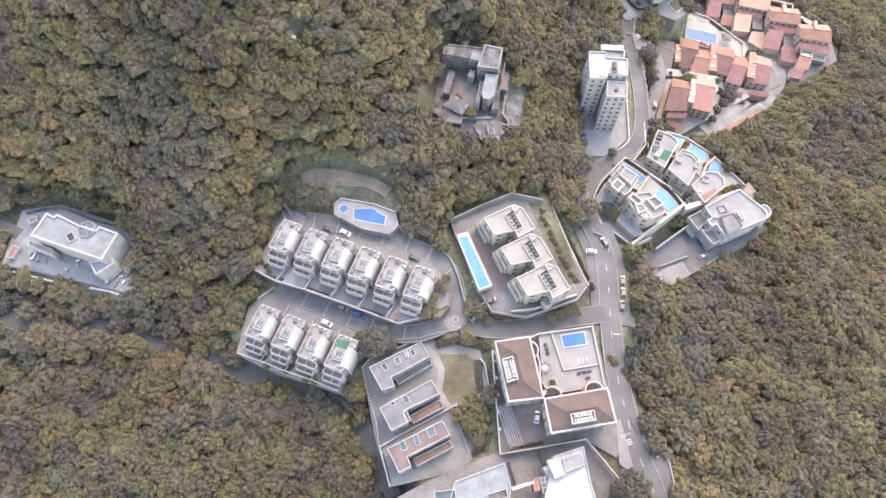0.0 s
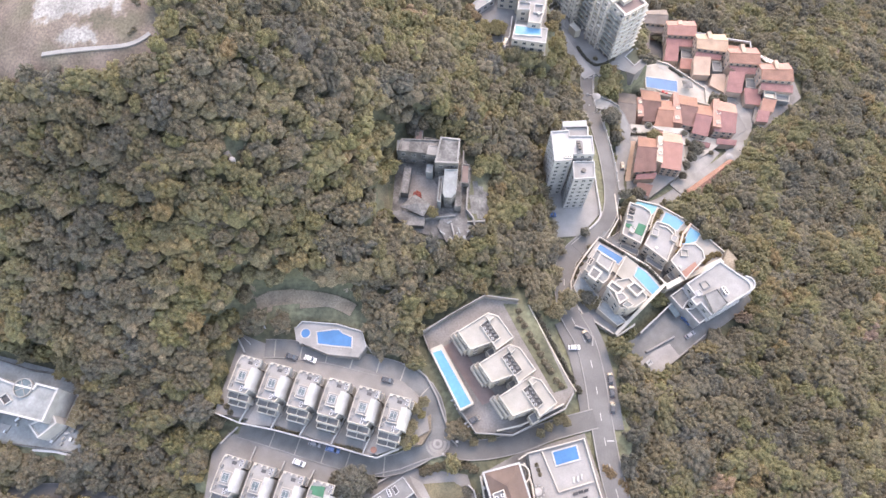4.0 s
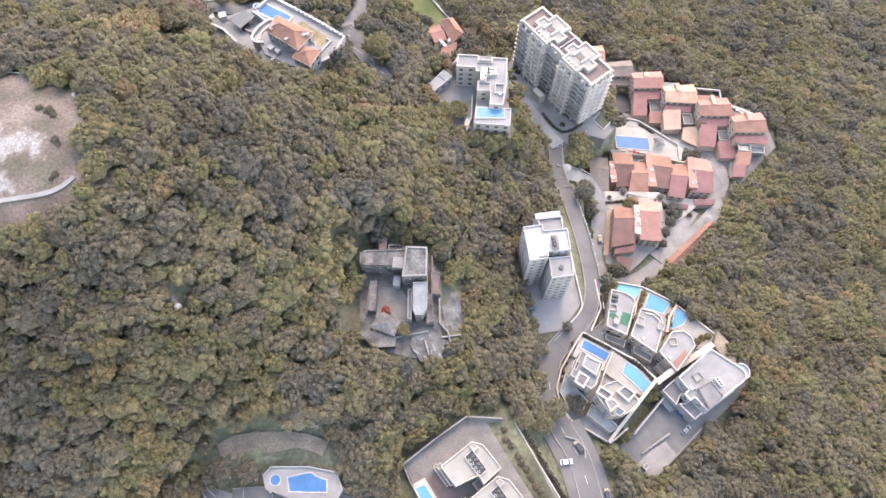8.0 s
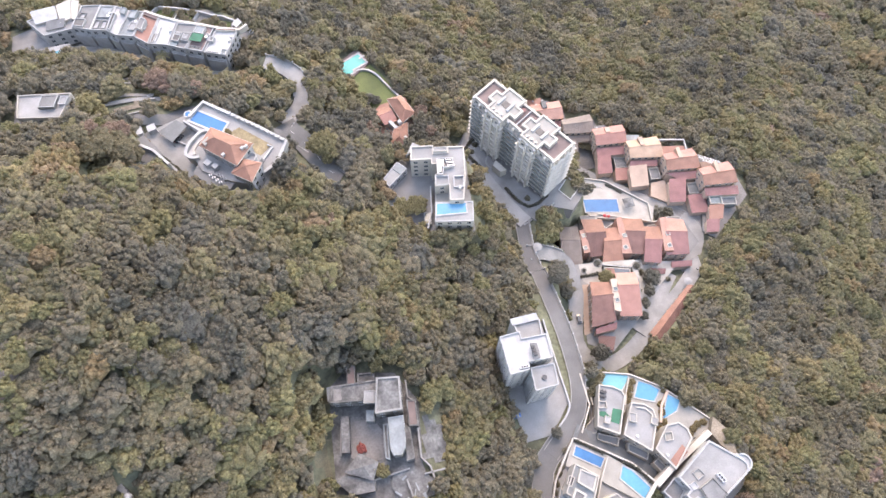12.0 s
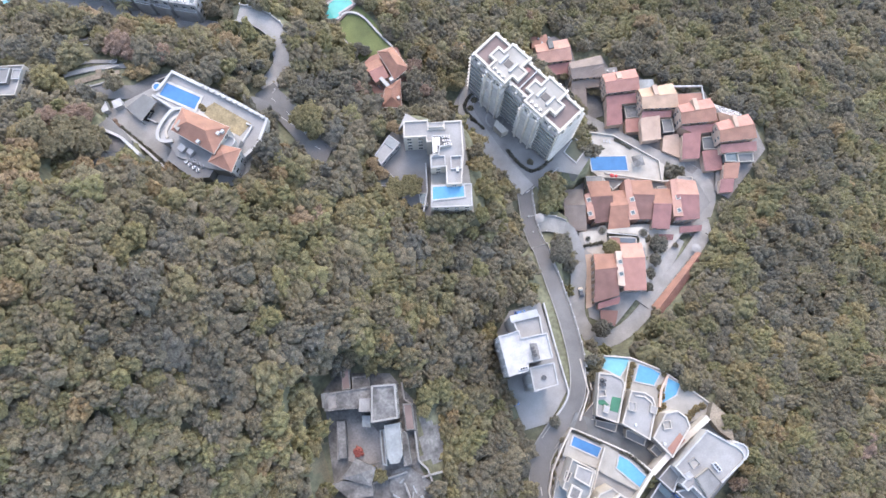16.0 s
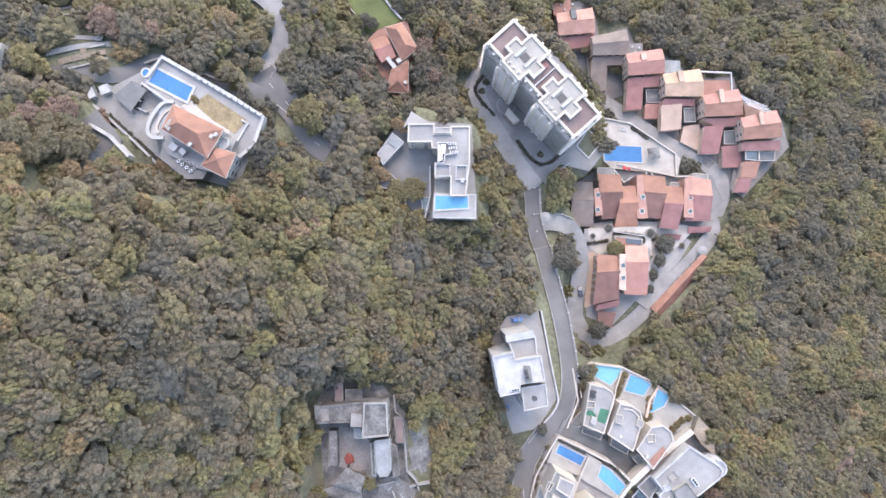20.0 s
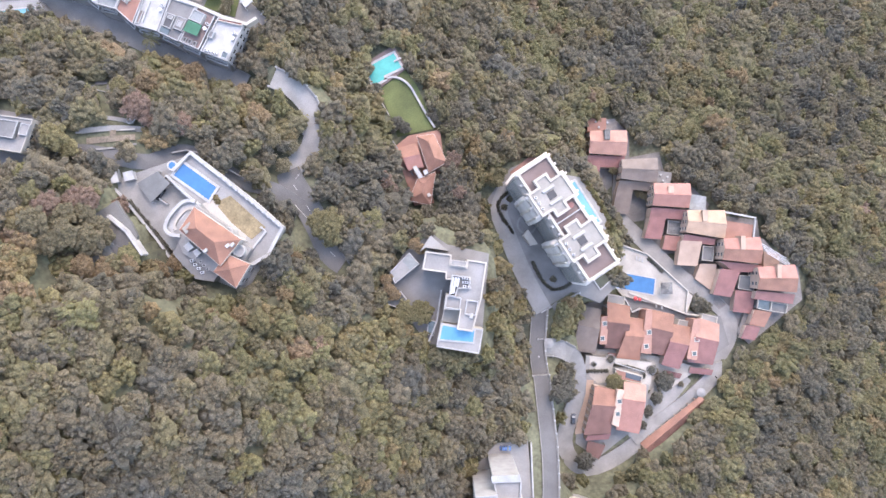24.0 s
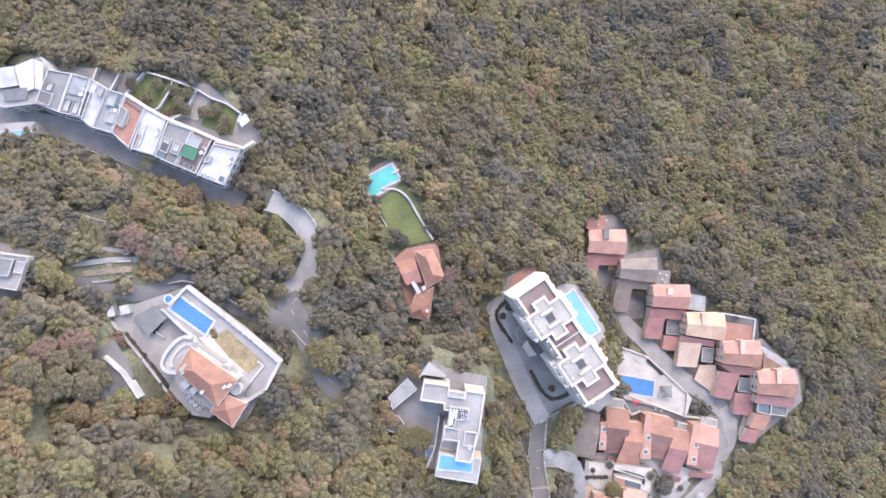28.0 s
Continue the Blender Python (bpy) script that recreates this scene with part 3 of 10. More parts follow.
# ---- the forest ----
def crown(seed, lobes=13, sprays=150, size=(0.2, 0.36)):
    """One crown of unit radius: leaf masses of uneven size over a dome, each roughened by tilted sprays of leaves. Triangles."""
    rng = np.random.default_rng(seed)
    V, T, C, S = [], [], [], []
    for i in range(lobes):
        f = (i + 0.5) / lobes
        a = i * 2.399963 + rng.uniform(-0.35, 0.35)
        r = 0.84 * math.sqrt(f) * rng.uniform(0.85, 1.14)
        c = np.array([r * math.cos(a), r * math.sin(a), 0.62 * math.sqrt(max(0.05, 1 - r * r)) + rng.uniform(-0.12, 0.12)])
        s = rng.uniform(*size)
        C.append(c), S.append(s)
        base = sum(len(v) for v in V)
        pts = [c + np.array([rng.uniform(-0.2, 0.2) * s, rng.uniform(-0.2, 0.2) * s, s * rng.uniform(0.7, 0.95)])]
        for k, (rr, zz) in enumerate(((0.7, 0.5), (0.94, -0.25))):
            for j in range(4):
                b = (j + 0.5 * k) * math.pi / 2 + rng.uniform(-0.3, 0.3)
                q = s * rr * rng.uniform(0.7, 1.2)
                pts.append(c + np.array([q * math.cos(b), q * math.sin(b), s * zz * rng.uniform(0.6, 1.3)]))
        V.append(np.array(pts))
        for j in range(4):
            k = (j + 1) % 4
            T += [(base, base + 1 + j, base + 1 + k), (base + 1 + j, base + 5 + j, base + 1 + k), (base + 1 + k, base + 5 + j, base + 5 + k)]
    C, S = np.array(C), np.array(S)
    own = rng.integers(lobes, size=sprays)
    d = rng.normal(size=(sprays, 3))
    d[:, 2] = np.abs(d[:, 2]) * 1.1 + 0.05
    d /= np.linalg.norm(d, axis=1)[:, None]
    c = C[own] + d * (S[own] * rng.uniform(0.82, 1.16, sprays))[:, None]
    n = d + rng.normal(size=(sprays, 3)) * 0.38 + [0, 0, 0.25]
    n /= np.linalg.norm(n, axis=1)[:, None]
    u = np.cross(n, rng.normal(size=(sprays, 3)))
    u /= np.linalg.norm(u, axis=1)[:, None]
    v = np.cross(n, u)
    s = rng.uniform(0.09, 0.19, sprays)[:, None]
    base = sum(len(q) for q in V)
    V.append(np.stack([c - u * s, c + u * s * 0.7 - v * s * 0.5, c + u * s * 0.8 + v * s * 0.45], 1).reshape(-1, 3))
    k = base + 3 * np.arange(sprays)
    T += np.stack([k, k + 1, k + 2], -1).tolist()
    base = sum(len(q) for q in V)
    V.append(np.array([(0, 0, 0.66)] + [(0.62 * math.cos(j * math.pi / 3), 0.62 * math.sin(j * math.pi / 3), 0.45) for j in range(6)] + [(0.86 * math.cos((j + 0.5) * math.pi / 3), 0.86 * math.sin((j + 0.5) * math.pi / 3), 0.05) for j in range(6)]))
    for j in range(6):
        k = (j + 1) % 6
        T += [(base, base + 1 + j, base + 1 + k), (base + 1 + j, base + 7 + j, base + 1 + k), (base + 1 + k, base + 7 + j, base + 7 + k)]
    return np.concatenate(V), np.array(T)


CROWNS = [crown(s, 11 + s % 4) for s in range(12)]
THICKET = [crown(40 + s, 9, 70, (0.22, 0.36)) for s in range(6)]


def canopy(name, spots, seed, label, kinds=CROWNS):
    """Many crowns in one mesh. spots: x, y, z of the crown's middle, radius, height, tint."""
    rng = np.random.default_rng(seed)
    V, Fs, T, base = [], [], [], 0
    for (x, y, z, r, h, t) in spots:
        cv, cf = kinds[rng.integers(len(kinds))]
        a = rng.uniform(0, 2 * math.pi)
        ca, sa = math.cos(a) * r, math.sin(a) * r
        k = rng.uniform(0.8, 1.2)
        V.append(np.stack([(cv[:, 0] * ca - cv[:, 1] * sa) * k + x, (cv[:, 0] * sa + cv[:, 1] * ca) / k + y, cv[:, 2] * h + z], -1))
        Fs.append(cf + base)
        T.append(np.full(len(cf), t))
        base += len(cv)
    V, Fs, T = np.concatenate(V), np.concatenate(Fs), np.concatenate(T)
    me = bpy.data.meshes.new(name)
    me.vertices.add(len(V)), me.loops.add(len(Fs) * 3), me.polygons.add(len(Fs))
    me.vertices.foreach_set("co", V.astype(np.float32).ravel())
    me.polygons.foreach_set("loop_start", np.arange(0, len(Fs) * 3, 3, dtype=np.int32))
    me.loops.foreach_set("vertex_index", Fs.astype(np.int32).ravel())
    me.polygons.foreach_set("use_smooth", np.ones(len(Fs), bool))
    me.update(calc_edges=True)
    at = me.attributes.new("tint", "FLOAT", "FACE")
    at.data.foreach_set("value", T.astype(np.float32))
    me.materials.append(M["leaf"])
    return tagged(new(name, me), label, "forest", kind="stuff")


WOOD = [(-195, -5), (185, -5), (280, 90), (350, 185), (405, 285), (460, 350), (455, 400), (340, 452), (-115, 462), (-155, 340), (-195, 210)]
STEP = 5.5


def plant(x0, x1, y0, y1, step, scale, seed, grown=1.0):
    """Crowns on a loose lattice, clear of terraces, ways and open ground."""
    rng = np.random.default_rng(seed)
    gx, gy = np.meshgrid(np.arange(x0, x1, step), np.arange(y0, y1, step * 0.87))
    gx = gx + (np.arange(gx.shape[0]) % 2)[:, None] * step / 2
    j = step * 0.36
    X, Y = (gx + rng.uniform(-j, j, gx.shape)).ravel(), (gy + rng.uniform(-j, j, gx.shape)).ravel()
    R_ = scale * rng.uniform(2.75, 4.5, X.shape) * np.where(rng.random(X.shape) < 0.16, 1.4, 1.0)
    free = side(WOOD, X, Y) < 0
    for poly, _ in TERRACES.values():
        free &= side(poly, X, Y) > R_ * 0.55
    for key, (line, width) in WAYS.items():
        free &= along(line, X, Y)[0] > width / 2 + R_ * (-0.1 if key in ("west_road", "valley_road", "lower_drive") else 0.85 if key == "north_road" else 0.45)
    for poly in CLEARINGS:
        free &= side(poly, X, Y) > R_ * (0.75 if poly is CLEARINGS[1] else 0.3)
    X, Y, R_ = X[free], Y[free], R_[free]
    Z = ground(X, Y)
    out = []
    for x, y, z, r in zip(X, Y, Z, R_):
        patchy = noise.noise((x / 45, y / 45, 0)) * 0.5 + noise.noise((x / 14, y / 14, 5)) * 0.5
        t = min(1, max(0, 0.42 + 0.62 * patchy + rng.normal() * 0.12))
        tall = grown * rng.uniform(4.0, 7.5) * (0.75 + 0.08 * r)
        out.append((x, y, z + tall * 0.45, r, tall * 0.75, t))
    return out


spots = plant(-195, 300, -10, 460, STEP, 1.0, 7) + plant(301, 460, 140, 455, STEP * 1.6, 1.6, 8)
canopy("forest", spots, 3, "dense subtropical woodland of olive-green and yellowing crowns")
canopy("undergrowth", plant(-195, 300, -10, 460, 7.2, 1.4, 17, 0.62), 4, "low tangled undergrowth between the trees", THICKET)


# ---- houses ----
WINDOWS = {}


def window_mesh(w, h):
    key = (round(w, 1), round(h, 1))
    if key not in WINDOWS:
        w, h = key
        f = bmesh.new()
        for x, z, sx, sz in ((0, -h / 2 - 0.1, w + 0.2, 0.1), (0, h / 2, w + 0.2, 0.1), (-w / 2 - 0.05, -h / 2, 0.1, h), (w / 2 + 0.05, -h / 2, 0.1, h), (0, -h / 2, 0.06, h)):
            box(f, x, 0, z, sx, 0.14, sz)
        p = box(bmesh.new(), 0, 0, -h / 2, w, 0.06, h)
        WINDOWS[key] = mesh_of(f, "window", M["white"]), mesh_of(p, "pane", M["glass"])
    return WINDOWS[key]


def put_windows(parent, poly, z0, z1, storeys, gap=3.2, w=1.5, h=1.4, least=3.0, everywhere=False):
    """A row of windows for each storey on each side of the outline; each a frame with its pane."""
    poly = ccw(poly)
    tall = (z1 - z0) / storeys
    wf, wp = window_mesh(w, h)
    for a, b in zip(poly, poly[1:] + poly[:1]):
        a, b = Vector(a), Vector(b)
        length = (b - a).length
        out = Vector(((b - a).y, -(b - a).x)) / max(length, 0.01)
        if length < least or (out.y > 0.35 and not everywhere):
            continue
        k = max(1, int((length - 0.6) / gap))
        d = (b - a) / length
        turn = Matrix.Rotation(math.atan2(d.y, d.x), 4, "Z")
        for s in range(storeys):
            for i in range(k):
                q = a + d * (length * (i + 0.5) / k)
                ob = new("window", wf)
                ob.parent = parent
                ob.matrix_parent_inverse = Matrix.Translation(parent.location).inverted()
                ob.matrix_basis = Matrix.Translation((q.x, q.y, z0 + tall * (s + 0.55))) @ turn
                pane = new("pane", wp)
                pane.parent = ob


def flat_house(name, label, poly, z0, z1, wall, roof, storeys=3, parapet=0.9, thick=0.3, windows=True, gap=3.2, win=(1.5, 1.4), rim=None, parent=None, group="", category="house"):
    """A flat-roofed house: body, roof deck, parapet, windows."""
    poly = ccw(poly)
    x, y = centre(poly)
    e = parent or thing(name, x, y, z0, label, category, group)
    part("wall", prism(bmesh.new(), poly, z0, z1), wall, e)
    part("roof_deck", prism(bmesh.new(), inset(poly, thick), z1, z1 + 0.06), roof, e)
    if parapet:
        part("parapet", ring(bmesh.new(), poly, z1, z1 + parapet, thick), rim or wall, e)
    if windows:
        put_windows(e, poly, z0, z1, storeys, gap, *win)
    return e


def pool(name, label, poly, z, water, rim=0.5, rimmat=None):
    """A pool with a coping, water just under it."""
    poly = ccw(poly)
    x, y = centre(poly)
    e = thing(name, x, y, z, label, "swimming pool")
    part("water", prism(bmesh.new(), poly, z - 0.4, z + 0.08), water, e)
    part("coping", ring(bmesh.new(), inset(poly, -rim), z - 0.3, z + 0.2, rim), rimmat or M["white"], e)
    return e


# ---- small things used in several places ----
def in_axes(a, b):
    """A local frame from the first of two plan points along the line to the second."""
    a, b = Vector(a), Vector(b)
    d = (b - a).normalized()
    n = Vector((-d.y, d.x))
    return lambda u, v: tuple(a + d * u + n * v)


def garden_wall(label, line, top, height, thick=0.35, mat=None, name="wall_garden"):
    pts = [(p[0], p[1], top if len(p) < 3 else p[2]) for p in line]
    return tagged(part(name, strip(bmesh.new(), pts, thick, height), mat or M["white"]), label, "wall", kind="structure")


def deck(key, label, poly, z, mat, thick=0.12, category="pavement"):
    return tagged(part("pavement_" + key, prism(bmesh.new(), poly, z - thick, z), mat), label, category, kind="structure")


def disc(n, r, x, y, a0=0.0):
    return [(x + r * math.cos(a0 + 2 * math.pi * i / n), y + r * math.sin(a0 + 2 * math.pi * i / n)) for i in range(n)]


def leafy(name, seed, parent, r=1.0, h=0.9, z=0.0, tint=0.5, dense=3):
    """A fine crown for a single tree: several lobed crowns laid over one another."""
    rng = np.random.default_rng(seed)
    V, Ts, base = [], [], 0
    for i in range(dense):
        cv, cf = crown(seed * 13 + i, 16, 260)
        q = 1.0 - 0.13 * i
        a = rng.uniform(0, 6.28)
        V.append(np.stack([(cv[:, 0] * math.cos(a) - cv[:, 1] * math.sin(a)) * r * q, (cv[:, 0] * math.sin(a) + cv[:, 1] * math.cos(a)) * r * q, cv[:, 2] * h * (0.8 + 0.12 * i) + z], -1))
        Ts.append(cf + base)
        base += len(cv)
    me = bpy.data.meshes.new(name)
    me.from_pydata(np.concatenate(V).tolist(), [], np.concatenate(Ts).tolist())
    me.polygons.foreach_set("use_smooth", np.ones(len(me.polygons), bool))
    me.attributes.new("tint", "FLOAT", "FACE").data.foreach_set("value", np.full(len(me.polygons), tint, np.float32))
    me.materials.append(M["leaf"])
    ob = new(name, me)
    ob.parent = parent
    return ob


def tree_kind(name, label, seed, tint, r=1.0, tall=1.5, category="tree", trunk=True):
    """A tree of unit crown radius at the origin: tapered trunk, limbs, crown."""
    e = thing(name, 0, 0, 0, label, category)
    if trunk:
        bm = bmesh.new()
        bmesh.ops.create_cone(bm, cap_ends=True, segments=7, radius1=0.09, radius2=0.045, depth=tall * 0.8, matrix=Matrix.Translation((0, 0, tall * 0.4)))
        part("trunk", bm, M["bark"], e)
        rng = random.Random(seed)
        for i in range(4):
            bm = bmesh.new()
            m = Matrix.Translation((0, 0, tall * 0.6)) @ Matrix.Rotation(i * 1.6 + rng.random(), 4, "Z") @ Matrix.Rotation(0.8, 4, "Y") @ Matrix.Translation((0, 0, 0.3))
            bmesh.ops.create_cone(bm, cap_ends=True, segments=5, radius1=0.04, radius2=0.015, depth=0.6, matrix=m)
            part("limb", bm, M["bark"], e)
    leafy("crown", seed, e, r, 0.85, tall * 0.72 if trunk else 0.0, tint)
    return e


def palm_kind():
    e = thing("palm_tree", 0, 0, 0, "palm with a spread of feathery grey-green fronds", "palm")
    bm = bmesh.new()
    bmesh.ops.create_cone(bm, cap_ends=True, segments=7, radius1=0.2, radius2=0.12, depth=6, matrix=Matrix.Translation((0, 0, 3)))
    part("trunk", bm, M["bark"], e)
    rng = random.Random(4)
    for i in range(15):
        a, droop = i * 2.4, rng.uniform(0.25, 0.9)
        bm = bmesh.new()
        for k in range(7):
            t0, t1 = k / 7, (k + 1) / 7
            p = [Vector((math.cos(a) * 3.2 * t, math.sin(a) * 3.2 * t, 6 + 1.0 * t - droop * 2.4 * t * t)) for t in (t0, t1)]
            s = Vector((-math.sin(a), math.cos(a), 0)) * (0.55 * math.sin(math.pi * (0.15 + 0.8 * t0)))
            for q in (s, -s):
                v = [bm.verts.new(p[0]), bm.verts.new(p[1]), bm.verts.new(p[0].lerp(p[1], 0.9) + q - Vector((0, 0, 0.25)))]
                bm.faces.new(v)
        ob = part("frond", bm, M["leaf"], e)
        ob.data.attributes.new("tint", "FLOAT", "FACE").data.foreach_set("value", np.full(len(ob.data.polygons), 0.55, np.float32))
    return e


def car_kind(paint, label, name="car", length=4.5, tall=1.5):
    """A parked car along x: shaped body, glazed cabin, lights, four wheels."""
    e = thing(name, 0, 0, 0, label, "car", "parked cars")
    w, L = 0.9, length / 2
    prof = [(-L, 0.35), (-L, 0.85), (-L + 0.3, 0.98), (L - 1.3, 0.95), (L - 0.15, 0.72), (L, 0.4)]
    cab = [(-L + 0.35, 0.96), (-L + 0.75, tall), (L * 0.25, tall), (L * 0.25 + 0.75, 0.95)]
    for nm, pr, half, mt in (("body", prof, w, paint), ("cabin", cab, w - 0.12, M["glass"])):
        bm = bmesh.new()
        s = [[bm.verts.new((x, k * half * (0.86 if (nm == "cabin" and z > 1.2) else 1), z)) for x, z in pr] for k in (-1, 1)]
        bm.faces.new(s[0]), bm.faces.new(s[1][::-1])
        for i in range(len(pr)):
            j = (i + 1) % len(pr)
            bm.faces.new((s[0][i], s[1][i], s[1][j], s[0][j]))
        bmesh.ops.recalc_face_normals(bm, faces=bm.faces)
        part(nm, bm, mt, e)
    part("roof", box(bmesh.new(), (-L + 0.75 + L * 0.25) / 2, 0, tall, L * 1.25 - 0.85, 1.3, 0.05), paint, e)
    for k in (-0.6, 0.6):
        part("headlight", box(bmesh.new(), L - 0.08, k, 0.6, 0.12, 0.35, 0.14), M["white"], e)
        part("tail_light", box(bmesh.new(), -L, k, 0.7, 0.06, 0.3, 0.14), M["redcloth"], e)
    for x in (-L * 0.62, L * 0.62):
        for y in (-0.82, 0.82):
            bm = bmesh.new()
            bmesh.ops.create_cone(bm, cap_ends=True, segments=12, radius1=0.33, radius2=0.33, depth=0.22, matrix=Matrix.Translation((x, y, 0.33)) @ Matrix.Rotation(math.pi / 2, 4, "X"))
            wh = part("wheel", bm, M["rubber"], e)
            bm = bmesh.new()
            bmesh.ops.create_cone(bm, cap_ends=True, segments=10, radius1=0.2, radius2=0.2, depth=0.25, matrix=Matrix.Translation((x, y, 0.33)) @ Matrix.Rotation(math.pi / 2, 4, "X"))
            part("rim", bm, M["metal"], wh)
    return e


class Kinds:
    """The first of each kind stands in its place; the others are copies."""
    made, used = {}, set()


def put(key, maker, x, y, z, turn=0.0, size=1.0, label="", group=""):
    if key not in Kinds.made:
        Kinds.made[key] = maker()
    m = pose(x, y, z, 0, 0, turn) @ Matrix.Scale(size, 4)
    if key in Kinds.used:
        ob = copy_thing(Kinds.made[key], m @ Matrix.Scale(1 / Kinds.made[key].scale.x, 4))
    else:
        ob = Kinds.made[key]
        ob.matrix_basis = m
        Kinds.used.add(key)
    return tagged(ob, label, group=group)


TREES = dict(
    broad=lambda: tree_kind("tree", "broad dark green garden tree with a rounded crown", 21, 0.12),
    olive=lambda: tree_kind("tree", "olive-green garden tree with an uneven crown", 22, 0.45),
    lime=lambda: tree_kind("tree", "bright yellow-green tree with a full crown", 23, 0.66),
    gold=lambda: tree_kind("tree", "yellowing tree with a loose crown", 24, 0.85),
    bare=lambda: tree_kind("tree", "brownish half-bare tree with a thin crown", 25, 1.0),
    shrub=lambda: tree_kind("shrub", "low rounded green shrub", 26, 0.3, 1.0, 0.5, "shrub", False),
    goldshrub=lambda: tree_kind("shrub", "low yellow-green planted shrub", 27, 0.75, 1.0, 0.5, "shrub", False),
    redshrub=lambda: tree_kind("shrub", "red-flowering shrub in full bloom", 28, 0.95, 1.0, 0.5, "shrub", False),
)


def plants(kind, spots, z=None):
    """Trees or shrubs at (x, y, radius); on the ground unless a level is given."""
    for i, (x, y, r) in enumerate(spots):
        level = float(ground(np.array([x]), np.array([y]))[0]) + 0.4 if z is None else z
        put(kind, TREES[kind], x, y, level, (i * 77 + x * 13) % 360, r)


def hedge(label, line, z, width=1.0, height=1.2, tint=0.2):
    """A clipped or loose hedge along a line: a dense row of leafy lobes."""
    pts = smooth_line([(p[0], p[1], z if len(p) < 3 else p[2]) for p in line], width * 0.8)
    rng = np.random.default_rng(int(abs(pts[0][0] * 7 + pts[0][1] * 3)))
    V, Ts, base = [], [], 0
    for p in pts:
        cv, cf = CROWNS[rng.integers(len(CROWNS))]
        r = width * rng.uniform(0.55, 0.75)
        V.append(cv * [r, r, height] + [p[0] + rng.uniform(-0.1, 0.1), p[1] + rng.uniform(-0.1, 0.1), p[2]])
        Ts.append(cf + base)
        base += len(cv)
    me = bpy.data.meshes.new("hedge")
    me.from_pydata(np.concatenate(V).tolist(), [], np.concatenate(Ts).tolist())
    me.attributes.new("tint", "FLOAT", "FACE").data.foreach_set("value", np.full(len(me.polygons), tint, np.float32))
    me.materials.append(M["leaf"])
    return tagged(new("hedge", me), label, "hedge")


CARS = dict(white=lambda: car_kind(M["carwhite"], "white parked saloon car"), black=lambda: car_kind(M["carblack"], "black parked saloon car"),
            blue=lambda: car_kind(M["carblue"], "dark blue parked saloon car"), grey=lambda: car_kind(M["cargrey"], "grey parked saloon car"),
            van=lambda: car_kind(M["carblack"], "black people carrier at the kerb", "van", 5.0, 1.9), lorry=lambda: car_kind(M["carblue"], "small blue and white pick-up van", "van", 5.2, 1.8))


def cars(kind, a, b, z):
    """A car from its tail a towards its nose b."""
    (x0, y0), (x1, y1) = a, b
    put("car_" + kind, CARS[kind], (x0 + x1) / 2, (y0 + y1) / 2, z, math.degrees(math.atan2(y1 - y0, x1 - x0)))


def parasol_kind(mat, label, r=1.6, n=8):
    e = thing("parasol", 0, 0, 0, label, "parasol")
    bm = bmesh.new()
    bmesh.ops.create_cone(bm, cap_ends=True, segments=6, radius1=0.05, radius2=0.05, depth=2.6, matrix=Matrix.Translation((0, 0, 1.3)))
    part("pole", bm, M["metal"], e)
    bm = bmesh.new()
    bmesh.ops.create_cone(bm, cap_ends=True, segments=n, radius1=r, radius2=0.05, depth=0.6, matrix=Matrix.Translation((0, 0, 2.7)))
    part("canopy", bm, mat, e)
    return e


def lounger_kind():
    e = thing("sun_lounger", 0, 0, 0, "white sun lounger on the pool deck", "sun lounger", "sun loungers")
    part("bed", box(bmesh.new(), 0.3, 0, 0.3, 1.3, 0.65, 0.1), M["white"], e)
    part("backrest", prism(bmesh.new(), [(-0.35, -0.32), (-0.9, -0.32), (-0.9, 0.32), (-0.35, 0.32)], 0.4, 0.6), M["white"], e)
    for x in (-0.7, 0.8):
        for y in (-0.25, 0.25):
            part("leg", box(bmesh.new(), x, y, 0, 0.06, 0.06, 0.3), M["metal"], e)
    return e


def ac_row(parent, a, b, z, n, size=1.0, mat=None):
    """Condensing units in a row on a roof, each with its fan."""
    a, b = Vector(a), Vector(b)
    t = math.degrees(math.atan2(b.y - a.y, b.x - a.x))
    for i in range(n):
        p = a.lerp(b, (i + 0.5) / n)
        u = part("air_conditioner", box(bmesh.new(), p.x, p.y, z, size, size * 0.8, size), mat or M["metal"], parent)
        part("fan", prism(bmesh.new(), disc(10, size * 0.3, p.x, p.y), z + size, z + size + 0.05), M["dark"], u)


def raised(parent, name, poly, z0, z1, mat, top=None, rim=None, lip=0.4, thick=0.25):
    """A block on a roof or terrace with its own deck and low parapet."""
    poly = ccw(poly)
    ob = part(name, prism(bmesh.new(), poly, z0, z1), mat, parent)
    if top:
        part("deck", prism(bmesh.new(), inset(poly, thick), z1, z1 + 0.05), top, ob)
        part("parapet", ring(bmesh.new(), poly, z1, z1 + lip, thick), rim or mat, ob)
    return ob


def well(parent, poly, z, mat=None, rim=None, lip=0.5):
    """A framed opening or skylight in a roof: a kerb and a dark or glazed floor."""
    poly = ccw(poly)
    k = part("kerb", ring(bmesh.new(), poly, z, z + lip, 0.25), rim or M["white"], parent)
    part("pane", prism(bmesh.new(), inset(poly, 0.25), z, z + 0.15), mat or M["glass"], k)


def slab(bm, pts, z, sag):
    """A tilted sheet of roof through corners (x, y, z), with its thickness."""
    top = [bm.verts.new(p) for p in pts]
    low = [bm.verts.new((p[0], p[1], p[2] - 0.25)) for p in pts]
    n = len(pts)
    bm.faces.new(top), bm.faces.new(low[::-1])
    for i in range(n):
        bm.faces.new((low[i], low[(i + 1) % n], top[(i + 1) % n], top[i]))
    return bm


